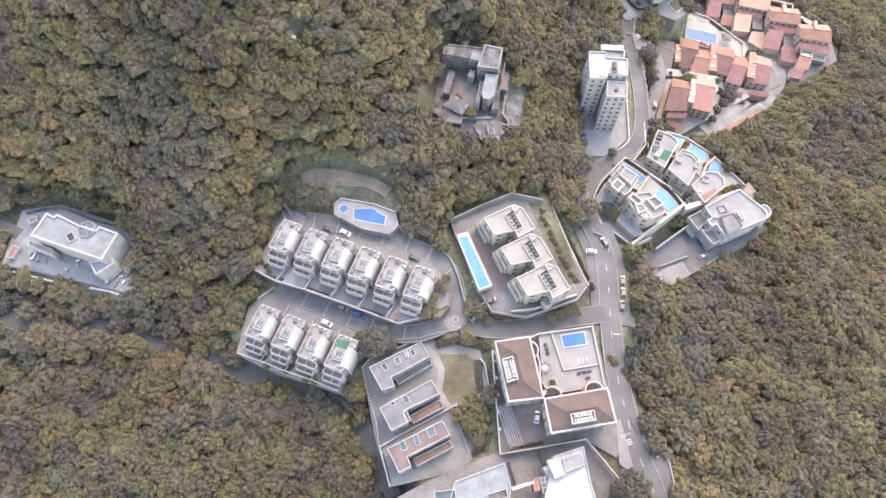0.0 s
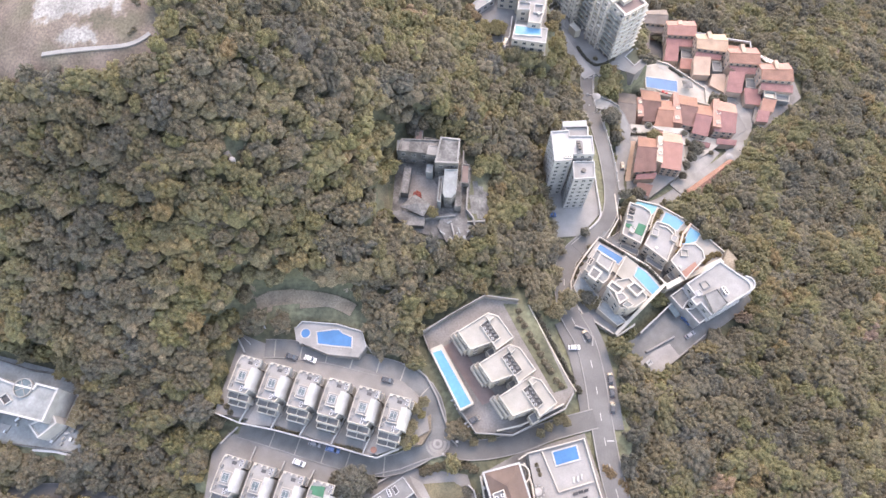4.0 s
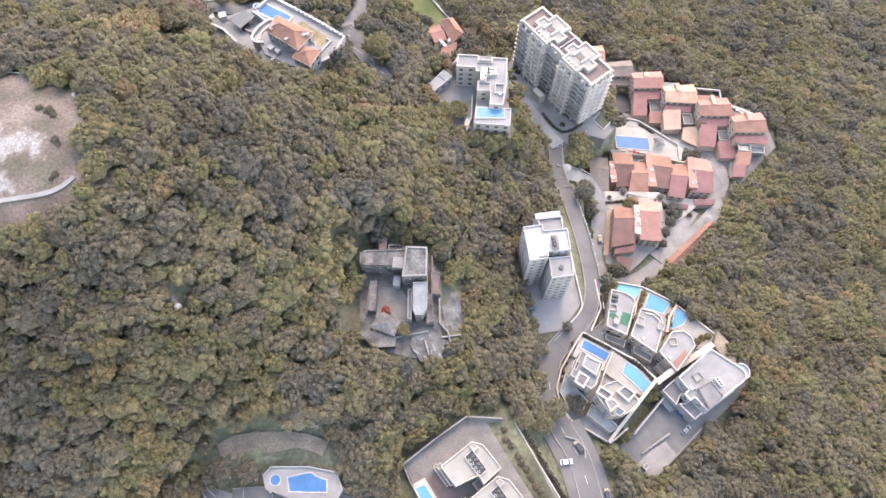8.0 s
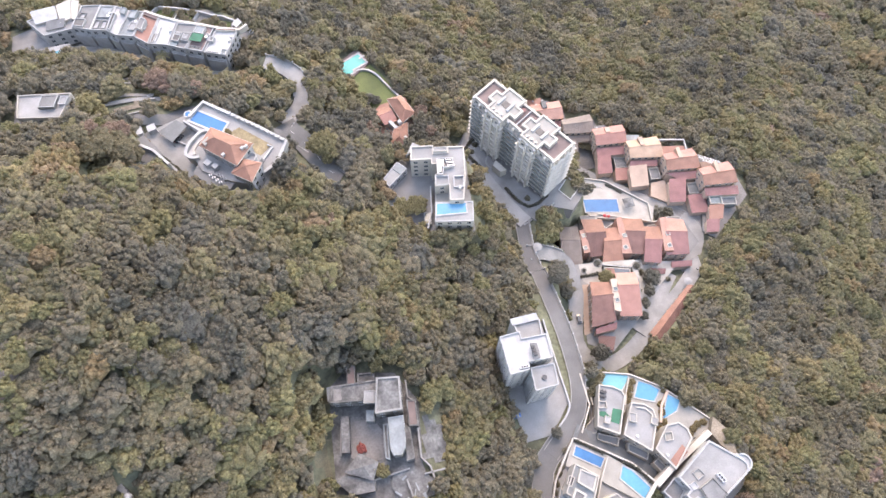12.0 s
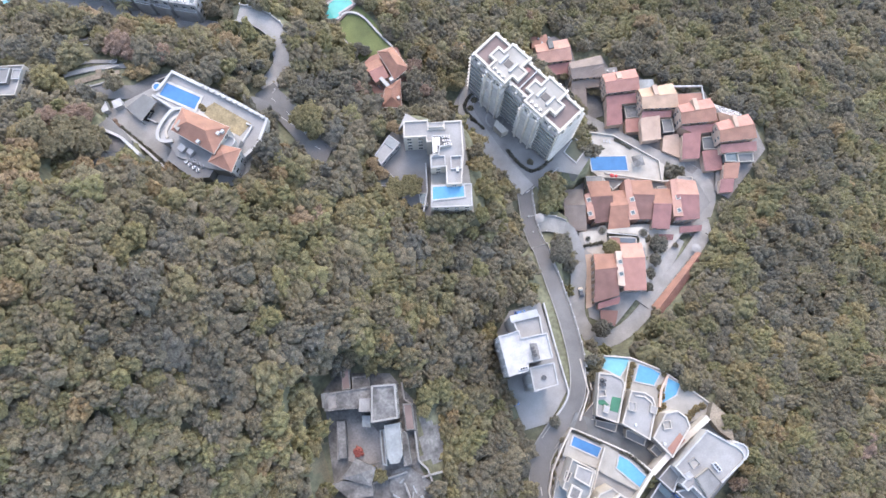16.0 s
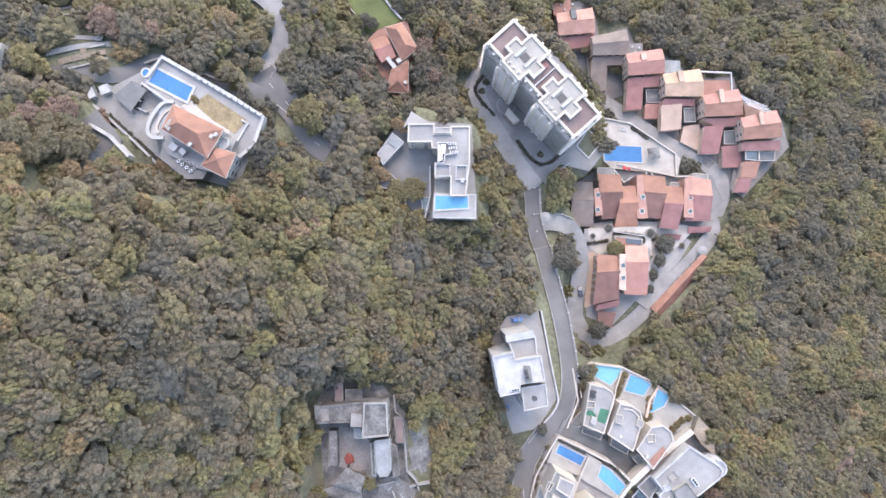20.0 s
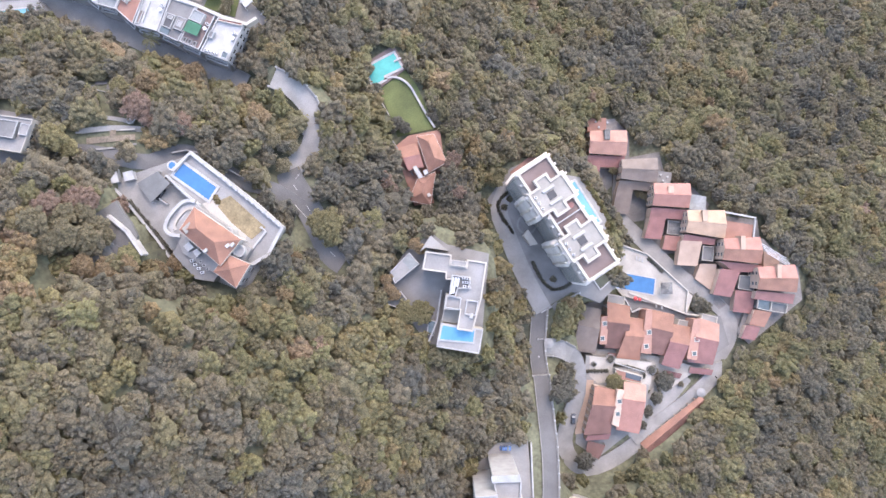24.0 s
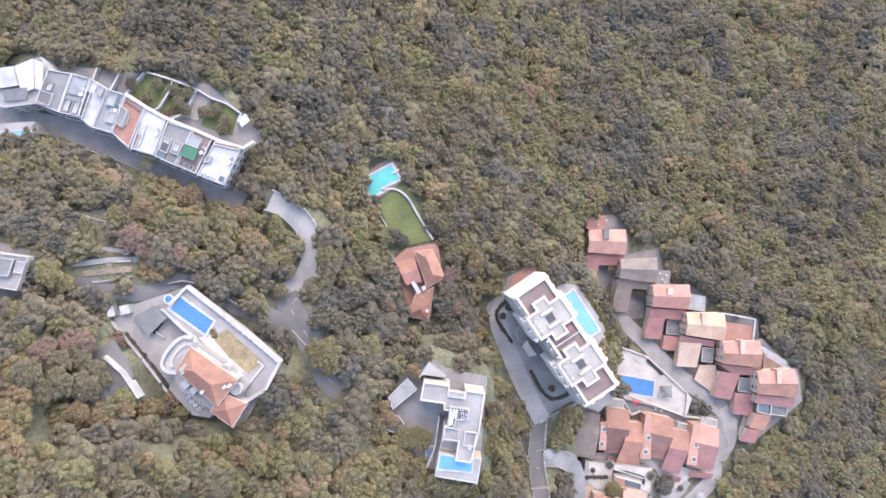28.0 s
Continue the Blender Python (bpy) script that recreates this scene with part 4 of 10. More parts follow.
def gable_house(name, label, quad, z0, eave, ridge, wall, roof_a, roof_b, at=0.45, storeys=3, group="", over=0.3, windows=True, parent=None):
    """A house under two tiled slopes; the ridge runs across it from side to side at that share of its depth.
    quad: back left, back right, front right, front left, in the plan."""
    a, b, c, d = [Vector(p) for p in quad]
    x, y = centre(quad)
    e = parent or thing(name, x, y, z0, label, "house", group)
    part("wall", prism(bmesh.new(), [tuple(p) for p in (a, b, c, d)], z0, eave - 0.1), wall, e)
    r1, r2 = a.lerp(d, at), b.lerp(c, at)
    g = bmesh.new()
    for p, q, r in ((a, r1, d), (b, r2, c)):
        f = [g.verts.new((p.x, p.y, eave - 0.1)), g.verts.new((q.x, q.y, ridge - 0.3)), g.verts.new((r.x, r.y, eave - 0.1))]
        g.faces.new(f)
    part("gable", g, wall, e)
    u = (b - a).normalized() * over
    v = (d - a).normalized() * over
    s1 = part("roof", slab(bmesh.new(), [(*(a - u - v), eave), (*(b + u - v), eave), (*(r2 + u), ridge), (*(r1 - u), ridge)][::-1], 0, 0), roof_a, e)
    # roof_b, the front slope, mostly takes a darker colour that imitates shade.
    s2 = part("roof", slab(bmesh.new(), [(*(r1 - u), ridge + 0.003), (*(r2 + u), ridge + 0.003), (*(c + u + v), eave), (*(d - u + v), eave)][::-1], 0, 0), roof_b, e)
    part("ridge_cap", strip(bmesh.new(), [(*(r1 - u), ridge + 0.12), (*(r2 + u), ridge + 0.12)], 0.35, 0.2), roof_b, e)
    if windows:
        put_windows(e, [tuple(p) for p in (a, b, c, d)], z0, eave - 0.4, storeys, 2.8, 1.3, 1.3)
    return e


def hip_roof(parent, quad, eave, ridge, roof, rim=None, over=0.5):
    """Four tiled slopes over a four-cornered plan, each a part, with ridge caps."""
    q = [Vector(p) for p in inset(ccw(quad), -over)]
    if (q[1] - q[0]).length < (q[2] - q[1]).length:
        q = q[1:] + q[:1]
    short = (q[2] - q[1]).length / 2
    m1, m2 = (q[0] + q[3]) / 2, (q[1] + q[2]) / 2
    d = (m2 - m1).normalized()
    r1, r2 = m1 + d * short, m2 - d * short
    for pts in ([(*q[0], eave), (*q[1], eave), (*r2, ridge), (*r1, ridge)], [(*q[1], eave), (*q[2], eave), (*r2, ridge)],
                [(*q[2], eave), (*q[3], eave), (*r1, ridge), (*r2, ridge)], [(*q[3], eave), (*q[0], eave), (*r1, ridge)]):
        part("roof", slab(bmesh.new(), pts, 0, 0), roof, parent)
    caps = bmesh.new()
    for s, t in ((q[0], r1), (q[3], r1), (q[1], r2), (q[2], r2)):
        strip(caps, [(*s, eave + 0.1), (*t, ridge + 0.1)], 0.3, 0.15)
    strip(caps, [(*r1, ridge + 0.1), (*r2, ridge + 0.1)], 0.3, 0.15)
    part("ridge_cap", caps, roof, parent)


def hip_house(name, label, quad, z0, eave, ridge, wall, roof, storeys=3, rim=None):
    x, y = centre(quad)
    e = thing(name, x, y, z0, label, "house")
    part("wall", prism(bmesh.new(), quad, z0, eave), wall, e)
    part("cornice", ring(bmesh.new(), inset(ccw(quad), -0.6), eave - 0.5, eave + 0.02, 0.9), rim or M["cream"], e)
    hip_roof(e, quad, eave, ridge, roof)
    put_windows(e, quad, z0, eave - 0.5, storeys, 3.2, 1.5, 1.6)
    return e


def block(parent, name, poly, z0, z1, mat, label=""):
    return part(name, prism(bmesh.new(), poly, z0, z1), mat, parent, label)


# ---- the western site: a large white house on a walled terrace ----
west = flat_house("house", "large white flat-roofed house with a round skylight, under renovation", [(-153.9, 112.1), (-150.4, 110.4), (-149.8, 111.6), (-140.3, 107), (-133.2, 104.6), (-132.3, 106.3), (-124.3, 103.4), (-128.3, 92.2), (-157.8, 102.2)], 31, 42.6, M["white"], M["aged"], 3, 0.8, 0.7, windows=False)
flat_house("wing", "", [(-135.5, 92.9), (-127.5, 95.9), (-125.7, 92.4), (-131.7, 87.8)], 31, 38.6, M["white"], M["aged"], 2, 0.7, 0.6, windows=False, parent=west)

# ---- the estate of ten white town houses ----
TH_A, TH_B = Vector([(-59.7, 99.9)][0]), Vector([(-9, 81)][0])
TH_LA, TH_LB = Vector([(-66.4, 67.7)][0]), Vector([(-36.9, 56.4)][0])


def town_house():
    """In its own axes: x along the row, y to the lane behind, the skylight over the origin, the ground at 0."""
    e = thing("town_house", 0, 0, 0, "white town house with a vaulted side, roof terrace and dark skylight", "house", "town houses of the estate")
    body = [(-4.2, -5.2), (2.4, -5.2), (3.2, -3.6), (3.2, 4.4), (3.8, 4.6), (3.8, 7.4), (-3.6, 7.4), (-4.2, 4.0)]
    part("wall", prism(bmesh.new(), body, 0, 9.6), M["white"], e)
    part("roof_deck", prism(bmesh.new(), inset(ccw(body), 0.25), 9.6, 9.66), M["pale"], e)
    part("parapet", ring(bmesh.new(), body, 9.6, 10.2, 0.25), M["cream"], e)
    arc = [(1.5, 9.7)] + [(1.5 + 3.1 * math.sin(a), 6.6 + 4.3 * math.cos(a)) for a in np.linspace(0, math.pi / 2, 9)] + [(4.6, 0.0), (3.3, 0.0), (3.3, 9.7)]
    bm = bmesh.new()
    ends = [[bm.verts.new((x, y, z)) for x, z in arc] for y in (-3.5, 3.9)]
    bm.faces.new(ends[0][::-1]), bm.faces.new(ends[1])
    for k in range(len(arc)):
        m_ = (k + 1) % len(arc)
        bm.faces.new((ends[0][k], ends[0][m_], ends[1][m_], ends[1][k]))
    bmesh.ops.recalc_face_normals(bm, faces=bm.faces)
    part("vault", bm, M["white"], e, "curved white side roof")
    head = [(-2.3, -2.1), (1.5, -2.1), (1.5, 2.5), (-2.3, 2.5)]
    hd = part("stair_head", prism(bmesh.new(), head, 9.6, 10.9), M["white"], e)
    part("deck", prism(bmesh.new(), inset(head, 0.2), 10.9, 10.95), M["pale"], hd)
    part("parapet", ring(bmesh.new(), head, 10.9, 11.2, 0.2), M["cream"], hd)
    sky_box = part("skylight", ring(bmesh.new(), [(-1.7, -1.2), (0.9, -1.2), (0.9, 1.8), (-1.7, 1.8)], 10.95, 11.5, 0.22), M["greywall"], e)
    part("pane", box(bmesh.new(), -0.4, 0.3, 10.95, 2.1, 2.5, 0.35), M["skylight"], sky_box)
    part("glazing_bar", box(bmesh.new(), -0.4, 0.3, 11.3, 0.1, 2.5, 0.08), M["greywall"], sky_box)
    for y in (-0.5, 1.1):
        part("glazing_bar", box(bmesh.new(), -0.4, y, 11.3, 2.1, 0.1, 0.08), M["greywall"], sky_box)
    for i, (y0, y1, z) in enumerate(((-7.4, -5.2, 6.6), (-9.2, -7.4, 3.5))):
        p = [(-4.2, y0), (3.4 - i, y0), (3.4 - i, y1), (-4.2, y1)]
        part("terrace_block", prism(bmesh.new(), p, 0, z), M["white"], e)
        part("terrace_deck", prism(bmesh.new(), inset(ccw(p), 0.2), z, z + 0.05), M["greyroof"], e)
        part("terrace_parapet", ring(bmesh.new(), p, z, z + 0.9, 0.2), M["cream"], e)
        part("terrace_divider", box(bmesh.new(), -0.6, (y0 + y1) / 2, z, 0.2, y1 - y0 - 0.4, 0.9), M["cream"], e)
    part("side_terrace", box(bmesh.new(), 4.0, 5.9, 0, 1.6, 2.8, 6.2), M["cream"], e)
    part("side_terrace_deck", box(bmesh.new(), 4.1, 5.9, 6.2, 1.3, 2.4, 0.05), M["slate"], e)
    put_windows(e, body, 0, 9.6, 3, 2.6, 1.4, 1.4)
    for x, y in ((2.9, 5.2), (2.9, 6.5), (0.6, -3.2), (1.7, -3.4), (0.6, -4.3)):
        u = part("air_conditioner", box(bmesh.new(), x, y, 9.66, 0.9, 0.7, 0.9), M["metal"], e)
        part("fan", box(bmesh.new(), x, y, 10.56, 0.6, 0.5, 0.05), M["dark"], u)
    for y in (-3.4, -1.0, 3.4):
        part("service_box", box(bmesh.new(), -3.3, y, 9.66, 0.9, 1.1, 0.7), M["greyroof"], e)
    part("light_shaft", box(bmesh.new(), 0.3, 5.4, 9.66, 1.6, 1.1, 0.12), M["dark"], e)
    for x in (-2.9, -0.6, 1.4):
        part("chimney", box(bmesh.new(), x, 6.8, 9.6, 0.8, 0.6, 1.2), M["cream"], e)
    return e


th = town_house()
spots_th = [TH_A.lerp(TH_B, i / 5) for i in range(6)], [TH_LA.lerp(TH_LB, i / 3) for i in range(4)]
for group, level in zip(spots_th, (36.0, 30.0)):
    d = group[-1] - group[0]
    turn = math.degrees(math.atan2(d.y, d.x))
    for q in group:
        m = pose(q.x, q.y, level, 0, 0, turn)
        if q is spots_th[0][0]:
            th.matrix_basis = m
        else:
            copy_thing(th, m)

pool("swimming_pool", "blue estate pool with curved edge on a raised deck", [(-35, 115.1), (-29, 115.3), (-27.2, 115.1), (-25.8, 113.6), (-22.6, 111.9), (-23, 108.4), (-29.2, 109.6), (-34.8, 110.9)], 40.1, M["blue"])

# ---- three villas with a long pool ----
villa_roof = [(15.6, 108.7), (27.3, 114.5), (30.9, 112.8), (35.2, 104.4), (28.4, 100.4), (27.5, 103.5), (19.3, 101.6)]
STEP_V = Vector([(21.6, 96.4)][0]) - Vector(villa_roof[0])
STEP_W = Vector([(27.1, 84.4)][0]) - Vector(villa_roof[0])
villa = flat_house("villa", "cream three-storey villa with a flat pale roof", villa_roof, 34, 45, M["cream"], M["tanroof"], 3, 0.7, 0.35, group="villas by the long pool")
raised(villa, "balcony_block", [(14.3, 109.2), (15.9, 110.4), (19.6, 103.4), (17.9, 102.2)], 34, 40.5, M["cream"], M["tanroof"], lip=0.8)
raised(villa, "balcony_block", [(13.1, 109.4), (14.7, 110.6), (18.3, 103.5), (16.7, 102.3)], 34, 37.5, M["cream"], M["tanroof"], lip=0.8)
part("plant_base", prism(bmesh.new(), [(24.1, 110.1), (27, 111.8), (30.3, 104.9), (27.7, 103.2)], 45, 45.4), M["dark"], villa)
ac_row(villa, [(24.9, 109.4)][0], [(27.9, 103.9)][0], 45.4, 4, 0.9, M["white"])
ac_row(villa, [(26.4, 110.6)][0], [(29.2, 104.9)][0], 45.4, 4, 0.9, M["greyroof"])
part("plant_screen", ring(bmesh.new(), [(23.8, 110), (26.9, 111.9), (30.5, 104.7), (27.4, 102.8)], 45, 46.1, 0.25), M["cream"], villa)
raised(villa, "stair_block", [(26.2, 112.8), (27.8, 113.5), (29, 112.1), (27.2, 110.8)], 45, 46.8, M["cream"], M["tanroof"])
raised(villa, "porch", [(25.3, 101.9), (28, 103.1), (29.2, 100.2), (26.5, 99)], 34, 39.5, M["cream"], M["greyroof"])
for s in (STEP_V, STEP_W):
    copy_thing(villa, Matrix.Translation(villa.location + Vector((*s, 0))))
pool("swimming_pool", "long narrow turquoise lap pool", [(6.2, 103.8), (9.3, 104.5), (17.8, 84.3), (13.9, 82.9)], 37.6, M["azure"], 0.6, M["cream"])
tagged(part("pavement_pool_deck", prism(bmesh.new(), [(5.3, 105.4), (9.8, 106.7), (18.9, 84.2), (13.7, 82)], 30, 37.5), M["beige"]), "raised lap pool deck with plain walls", "pavement", kind="structure")

# ---- grey houses with a lawn ----
h = flat_house("house", "grey flat-roofed house with white parapets by a lawn", [(-26.8, 53.1), (-8.1, 62.6), (-4.7, 57.1), (-18.7, 49.4), (-17.2, 46.2), (-21.8, 44.8)], 28, 36, M["greywall"], M["greyroof"], 2, 0.6, 0.3, rim=M["white"], group="houses by the lawn")
well(h, [(-22.8, 54.1), (-21.1, 55), (-19.4, 52.5), (-21, 51.5)], 36, M["dark"])
well(h, [(-18.1, 56.4), (-16.3, 57.3), (-15, 54.8), (-16.8, 53.7)], 36, M["skylight"])
well(h, [(-12.4, 59.4), (-11, 60.2), (-9.7, 57.9), (-11.1, 56.8)], 36, M["dark"])
ac_row(h, [(-13.6, 58.9)][0], [(-12.8, 56.8)][0], 36.1, 3, 1.1)
raised(h, "balcony", [(-17.7, 50.6), (-5.1, 57.8), (-3.8, 55.4), (-16.2, 47.7)], 28, 31, M["greywall"], M["greyroof"], lip=0.9)
h = flat_house("house", "grey flat-roofed house with a walled side court", [(-22.4, 38.6), (-4.1, 48.6), (-1.2, 43.6), (-14, 37.4), (-12.1, 33.7), (-18.1, 30.7)], 28, 36, M["greywall"], M["greyroof"], 2, 0.6, 0.3, rim=M["white"], group="houses by the lawn")
well(h, [(-19.2, 40.6), (-17.7, 41.4), (-16.6, 40), (-18.2, 39)], 36, M["dark"])
well(h, [(-14.9, 42.4), (-12.9, 43.4), (-11.4, 40.8), (-13.4, 39.8)], 36, M["skylight"])
well(h, [(-14.3, 37.2), (-12.8, 37.8), (-11.3, 34.3), (-12.9, 33.5)], 36, M["skylight"])
raised(h, "balcony", [(-12.2, 36.5), (-1, 42.3), (0.4, 39.5), (-10.5, 33.9)], 28, 31, M["greywall"], M["timber"], lip=0.9)
h = flat_house("house", "grey house with a mauve flat roof and skylights", [(-19.3, 24.8), (-0.2, 34.3), (2.6, 29.3), (-12.2, 22), (-10.8, 18.8), (-15, 16.8)], 28, 36, M["greywall"], M["mauve"], 2, 0.6, 0.3, rim=M["white"], group="houses by the lawn")
for px in ([(-15.5, 26.7), (-13.5, 27.6), (-12.1, 24.6), (-14.2, 23.7)], [(-10.6, 28.9), (-9, 29.7), (-7.6, 26.3), (-9.4, 25.5)], [(-6.3, 31.4), (-3.6, 32.8), (-2.2, 29.7), (-4.7, 28.2)]):
    well(h, px, 36, M["skylight"])
raised(h, "balcony", [(-10.5, 21.9), (2.4, 28.1), (3.6, 25.7), (-9.1, 19.3)], 28, 31, M["greywall"], M["timber"], lip=0.9)
tagged(part("pavement_lawn", prism(bmesh.new(), [(-1.7, 60), (9, 59.6), (11.9, 57.4), (11.7, 45.1), (2.7, 41.4), (-0.2, 46.6), (0.8, 54.4)], 27.5, 28.15), M["drygrass"]), "dry lawn beside the grey houses", "lawn", kind="structure")
tagged(part("pavement_lawn", prism(bmesh.new(), [(3.3, 38.8), (15.2, 43.7), (17, 33.9), (7.5, 28.8)], 27.5, 28.15), M["earth"]), "worn brown lawn", "lawn", kind="structure")

# ---- the mansion with hipped roofs ----
for px, plant in (([(19.1, 60), (30.4, 61.6), (34, 41.1), (22.9, 39.9)], [(20.5, 53.6), (24.4, 54.6), (26, 46.5), (22.1, 45.5)]), ([(35.3, 39.9), (56.3, 43.4), (58, 32.9), (36.9, 29.4)], [(42.8, 34.9), (51, 36.2), (51.4, 32.8), (43.3, 31.4)])):
    h = hip_house("mansion", "cream mansion wing with a hipped brown tile roof", px, 31, 44.5, 47, M["cream"], M["brown"], 4)
    part("gutter", ring(bmesh.new(), inset(ccw(px), -0.75), 44.3, 44.8, 0.6), M["white"], h, "white gutter round the eaves")
    part("plant_well", prism(bmesh.new(), plant, 44.5, 46.2), M["pale"], h, "pale sunken plant deck")
    part("parapet", ring(bmesh.new(), plant, 46.2, 47.2, 0.35), M["cream"], h)
    p = [Vector(q) for q in inset(ccw(plant), 1.0)]
    long = (p[1] - p[0]).length > (p[2] - p[1]).length
    (a, b, c, d) = p if long else p[1:] + p[:1]
    ac_row(h, a, b, 46.2, 5, 1.1)
    ac_row(h, d, c, 46.2, 5, 1.1)
TER = 35.0
for q, r, a0 in zip([(31.4, 59), (33.3, 44.7), (38.7, 42.3), (53.7, 44.3)], (3.2, 3.2, 3.4, 3.2), (-1.4, -1.4, 0.1, 0.1)):
    arc = [(q[0] + r * math.cos(a0 + i * math.pi / 10), q[1] + r * math.sin(a0 + i * math.pi / 10), 38.4) for i in range(11)]
    tagged(part("wall_balcony", strip(bmesh.new(), arc, 0.5, 3.4), M["cream"]), "curved cream balcony wall of the mansion", "wall", kind="structure")
deck("roof_terrace", "cream roof terrace of the mansion", [(35.5, 66), (55.7, 68.8), (58.2, 46.7), (36.2, 43.2)], TER, M["pale"], 5.0)
pool("swimming_pool", "blue pool on the mansion's terrace", [(44.1, 65.1), (52.4, 66.4), (52.8, 62.1), (44.6, 60.8)], 35.1, M["blue"])
garden_wall("cream parapet of the roof terrace", [(31.9, 64), (35.4, 65.7), (40.2, 66.3), (55.5, 68.5), (58, 46.5)], 36.3, 1.3, 0.5, M["cream"])
garden_wall("low cream wall dividing the roof terrace", [(40.2, 66.3), (43.8, 52.2), (56.3, 54.3)], 35.9, 0.9, 0.5, M["cream"])
garden_wall("cream stair wall", [(33.5, 62.7), (35.2, 55.3), (35.2, 45.1)], 36, 1.0, 0.6, M["cream"])
t = thing("dining_table", *[(37, 53)][0], TER, "round white garden table on the terrace", "table")
x, y = [(37, 53)][0]
part("tabletop", prism(bmesh.new(), disc(16, 1.3, x, y), TER + 0.7, TER + 0.76), M["white"], t)
part("leg", box(bmesh.new(), x, y, TER, 0.4, 0.4, 0.7), M["white"], t)


def chair_kind():
    e = thing("chair", 0, 0, 0, "white garden chair round the terrace table", "chair", "chairs on the terrace")
    part("seat", box(bmesh.new(), 0, 0, 0.42, 0.55, 0.55, 0.06), M["white"], e)
    part("backrest", box(bmesh.new(), -0.26, 0, 0.48, 0.06, 0.55, 0.45), M["white"], e)
    for a in (-0.22, 0.22):
        for b in (-0.22, 0.22):
            part("leg", box(bmesh.new(), a, b, 0, 0.05, 0.05, 0.42), M["white"], e)
    return e


for i in range(10):
    a = i * math.pi / 5
    put("chair", chair_kind, x + 2.0 * math.cos(a), y + 2.0 * math.sin(a), TER, 180 + math.degrees(a))


def planter(label, poly, z, h=0.6):
    e = thing("planter", *centre(poly), z, label, "planter")
    part("trough", ring(bmesh.new(), poly, z, z + h, 0.2), M["cream"], e)
    part("soil", prism(bmesh.new(), inset(ccw(poly), 0.2), z, z + h - 0.1), M["earth"], e)
    return e


planter("square cream planter with clipped shrubs", [(38.2, 48.9), (40.9, 49.5), (41.1, 46.7), (38.5, 46.3)], TER)
plants("shrub", [(*[(39.4, 47.7)][0], 1.2)], TER + 0.4)
plants("shrub", [(*[(37.8, 61.6)][0], 0.8), (*[(38.2, 59.9)][0], 0.8), (*[(38.5, 58.4)][0], 0.8)], TER)
for q in [(50, 45.2), (51.2, 45.9), (52.5, 46.5)]:
    s_ = thing("sofa", *q, TER, "low red cushioned seat on the terrace", "sofa", "red terrace seats")
    part("seat", box(bmesh.new(), *q, TER, 1.3, 0.8, 0.45, 30), M["redcloth"], s_)
put("redparasol", lambda: parasol_kind(M["redcloth"], "red parasol by the estate pool", 1.0), *[(141.8, 244)][0], -16)
for q in [(49.4, 51), (51.3, 51.4), (53.2, 51.6), (52.4, 49.3)]:
    s_ = thing("sofa", *q, TER, "dark wicker sofa on the terrace", "sofa", "terrace sofas")
    part("seat", box(bmesh.new(), *q, TER, 1.6, 0.8, 0.4, 10), M["dark"], s_)
    part("backrest", box(bmesh.new(), q[0], q[1] + 0.4, TER + 0.4, 1.6, 0.2, 0.4, 10), M["dark"], s_)
for q in [(49.6, 55.5), (51.1, 55.7), (52.5, 56.2)]:
    put("lounger", lounger_kind, *q, TER, 80)
deck("court_pattern", "square-patterned dark paving in the mansion's court", [(24.6, 36.9), (36.9, 38.3), (38.4, 29), (26.2, 27.1)], 30.08, M["slate"])
for k, mt in ((0.78, "mauve"), (0.55, "slate"), (0.32, "mauve")):
    c0 = [(30.5, 32.5)][0]
    quad = [(24.6, 36.9), (36.9, 38.3), (38.4, 29), (26.2, 27.1)]
    deck("court_pattern", "square paving band", [(c0[0] + (p[0] - c0[0]) * k, c0[1] + (p[1] - c0[1]) * k) for p in quad], 30.2 - k * 0.1, M[mt])
pg = thing("pergola", *[(22.3, 34.6)][0], 30, "long grey slatted pergola beside the court", "pergola")
a0, a1 = [Vector(p) for p in [(19.5, 39.6), (23.9, 25)]]
for i in range(6):
    off = Vector(((a1 - a0).y, -(a1 - a0).x)).normalized() * (-i * 0.9)
    part("slat", strip(bmesh.new(), [(*(a0 + off), 33), (*(a1 + off), 33)], 0.22, 0.12), M["greywall"], pg)
for i in range(4):
    q = a0.lerp(a1, (i + 0.3) / 4)
    part("post", box(bmesh.new(), q.x, q.y, 30, 0.2, 0.2, 2.9), M["metal"], pg)
cars("white", [(33.4, 34.3)][0], [(34.3, 38.3)][0], 30.15)
garden_wall("cream boundary wall of the mansion", [(18.4, 60.3), (20.1, 23.3), (50.6, 28.4), (61.8, 13.9)], 32.5, 2.5, 0.5, M["cream"])
hedge("clipped hedge along the court", [(24.2, 25.7), (29.2, 26.5), (35.2, 27.5)], 30, 1.2, 1.2, 0.5)
for q in [(19, 56.2), (19.5, 49.9), (19.7, 43.8), (19.9, 37.7), (20.1, 31.8)]:
    pl = thing("wall_pier", *q, 30, "white pier on the boundary wall", "pier", "piers of the mansion wall")
    part("shaft", box(bmesh.new(), *q, 30, 0.8, 0.8, 3.0), M["cream"], pl)
    part("cap", box(bmesh.new(), *q, 33, 1.0, 1.0, 0.2), M["white"], pl)

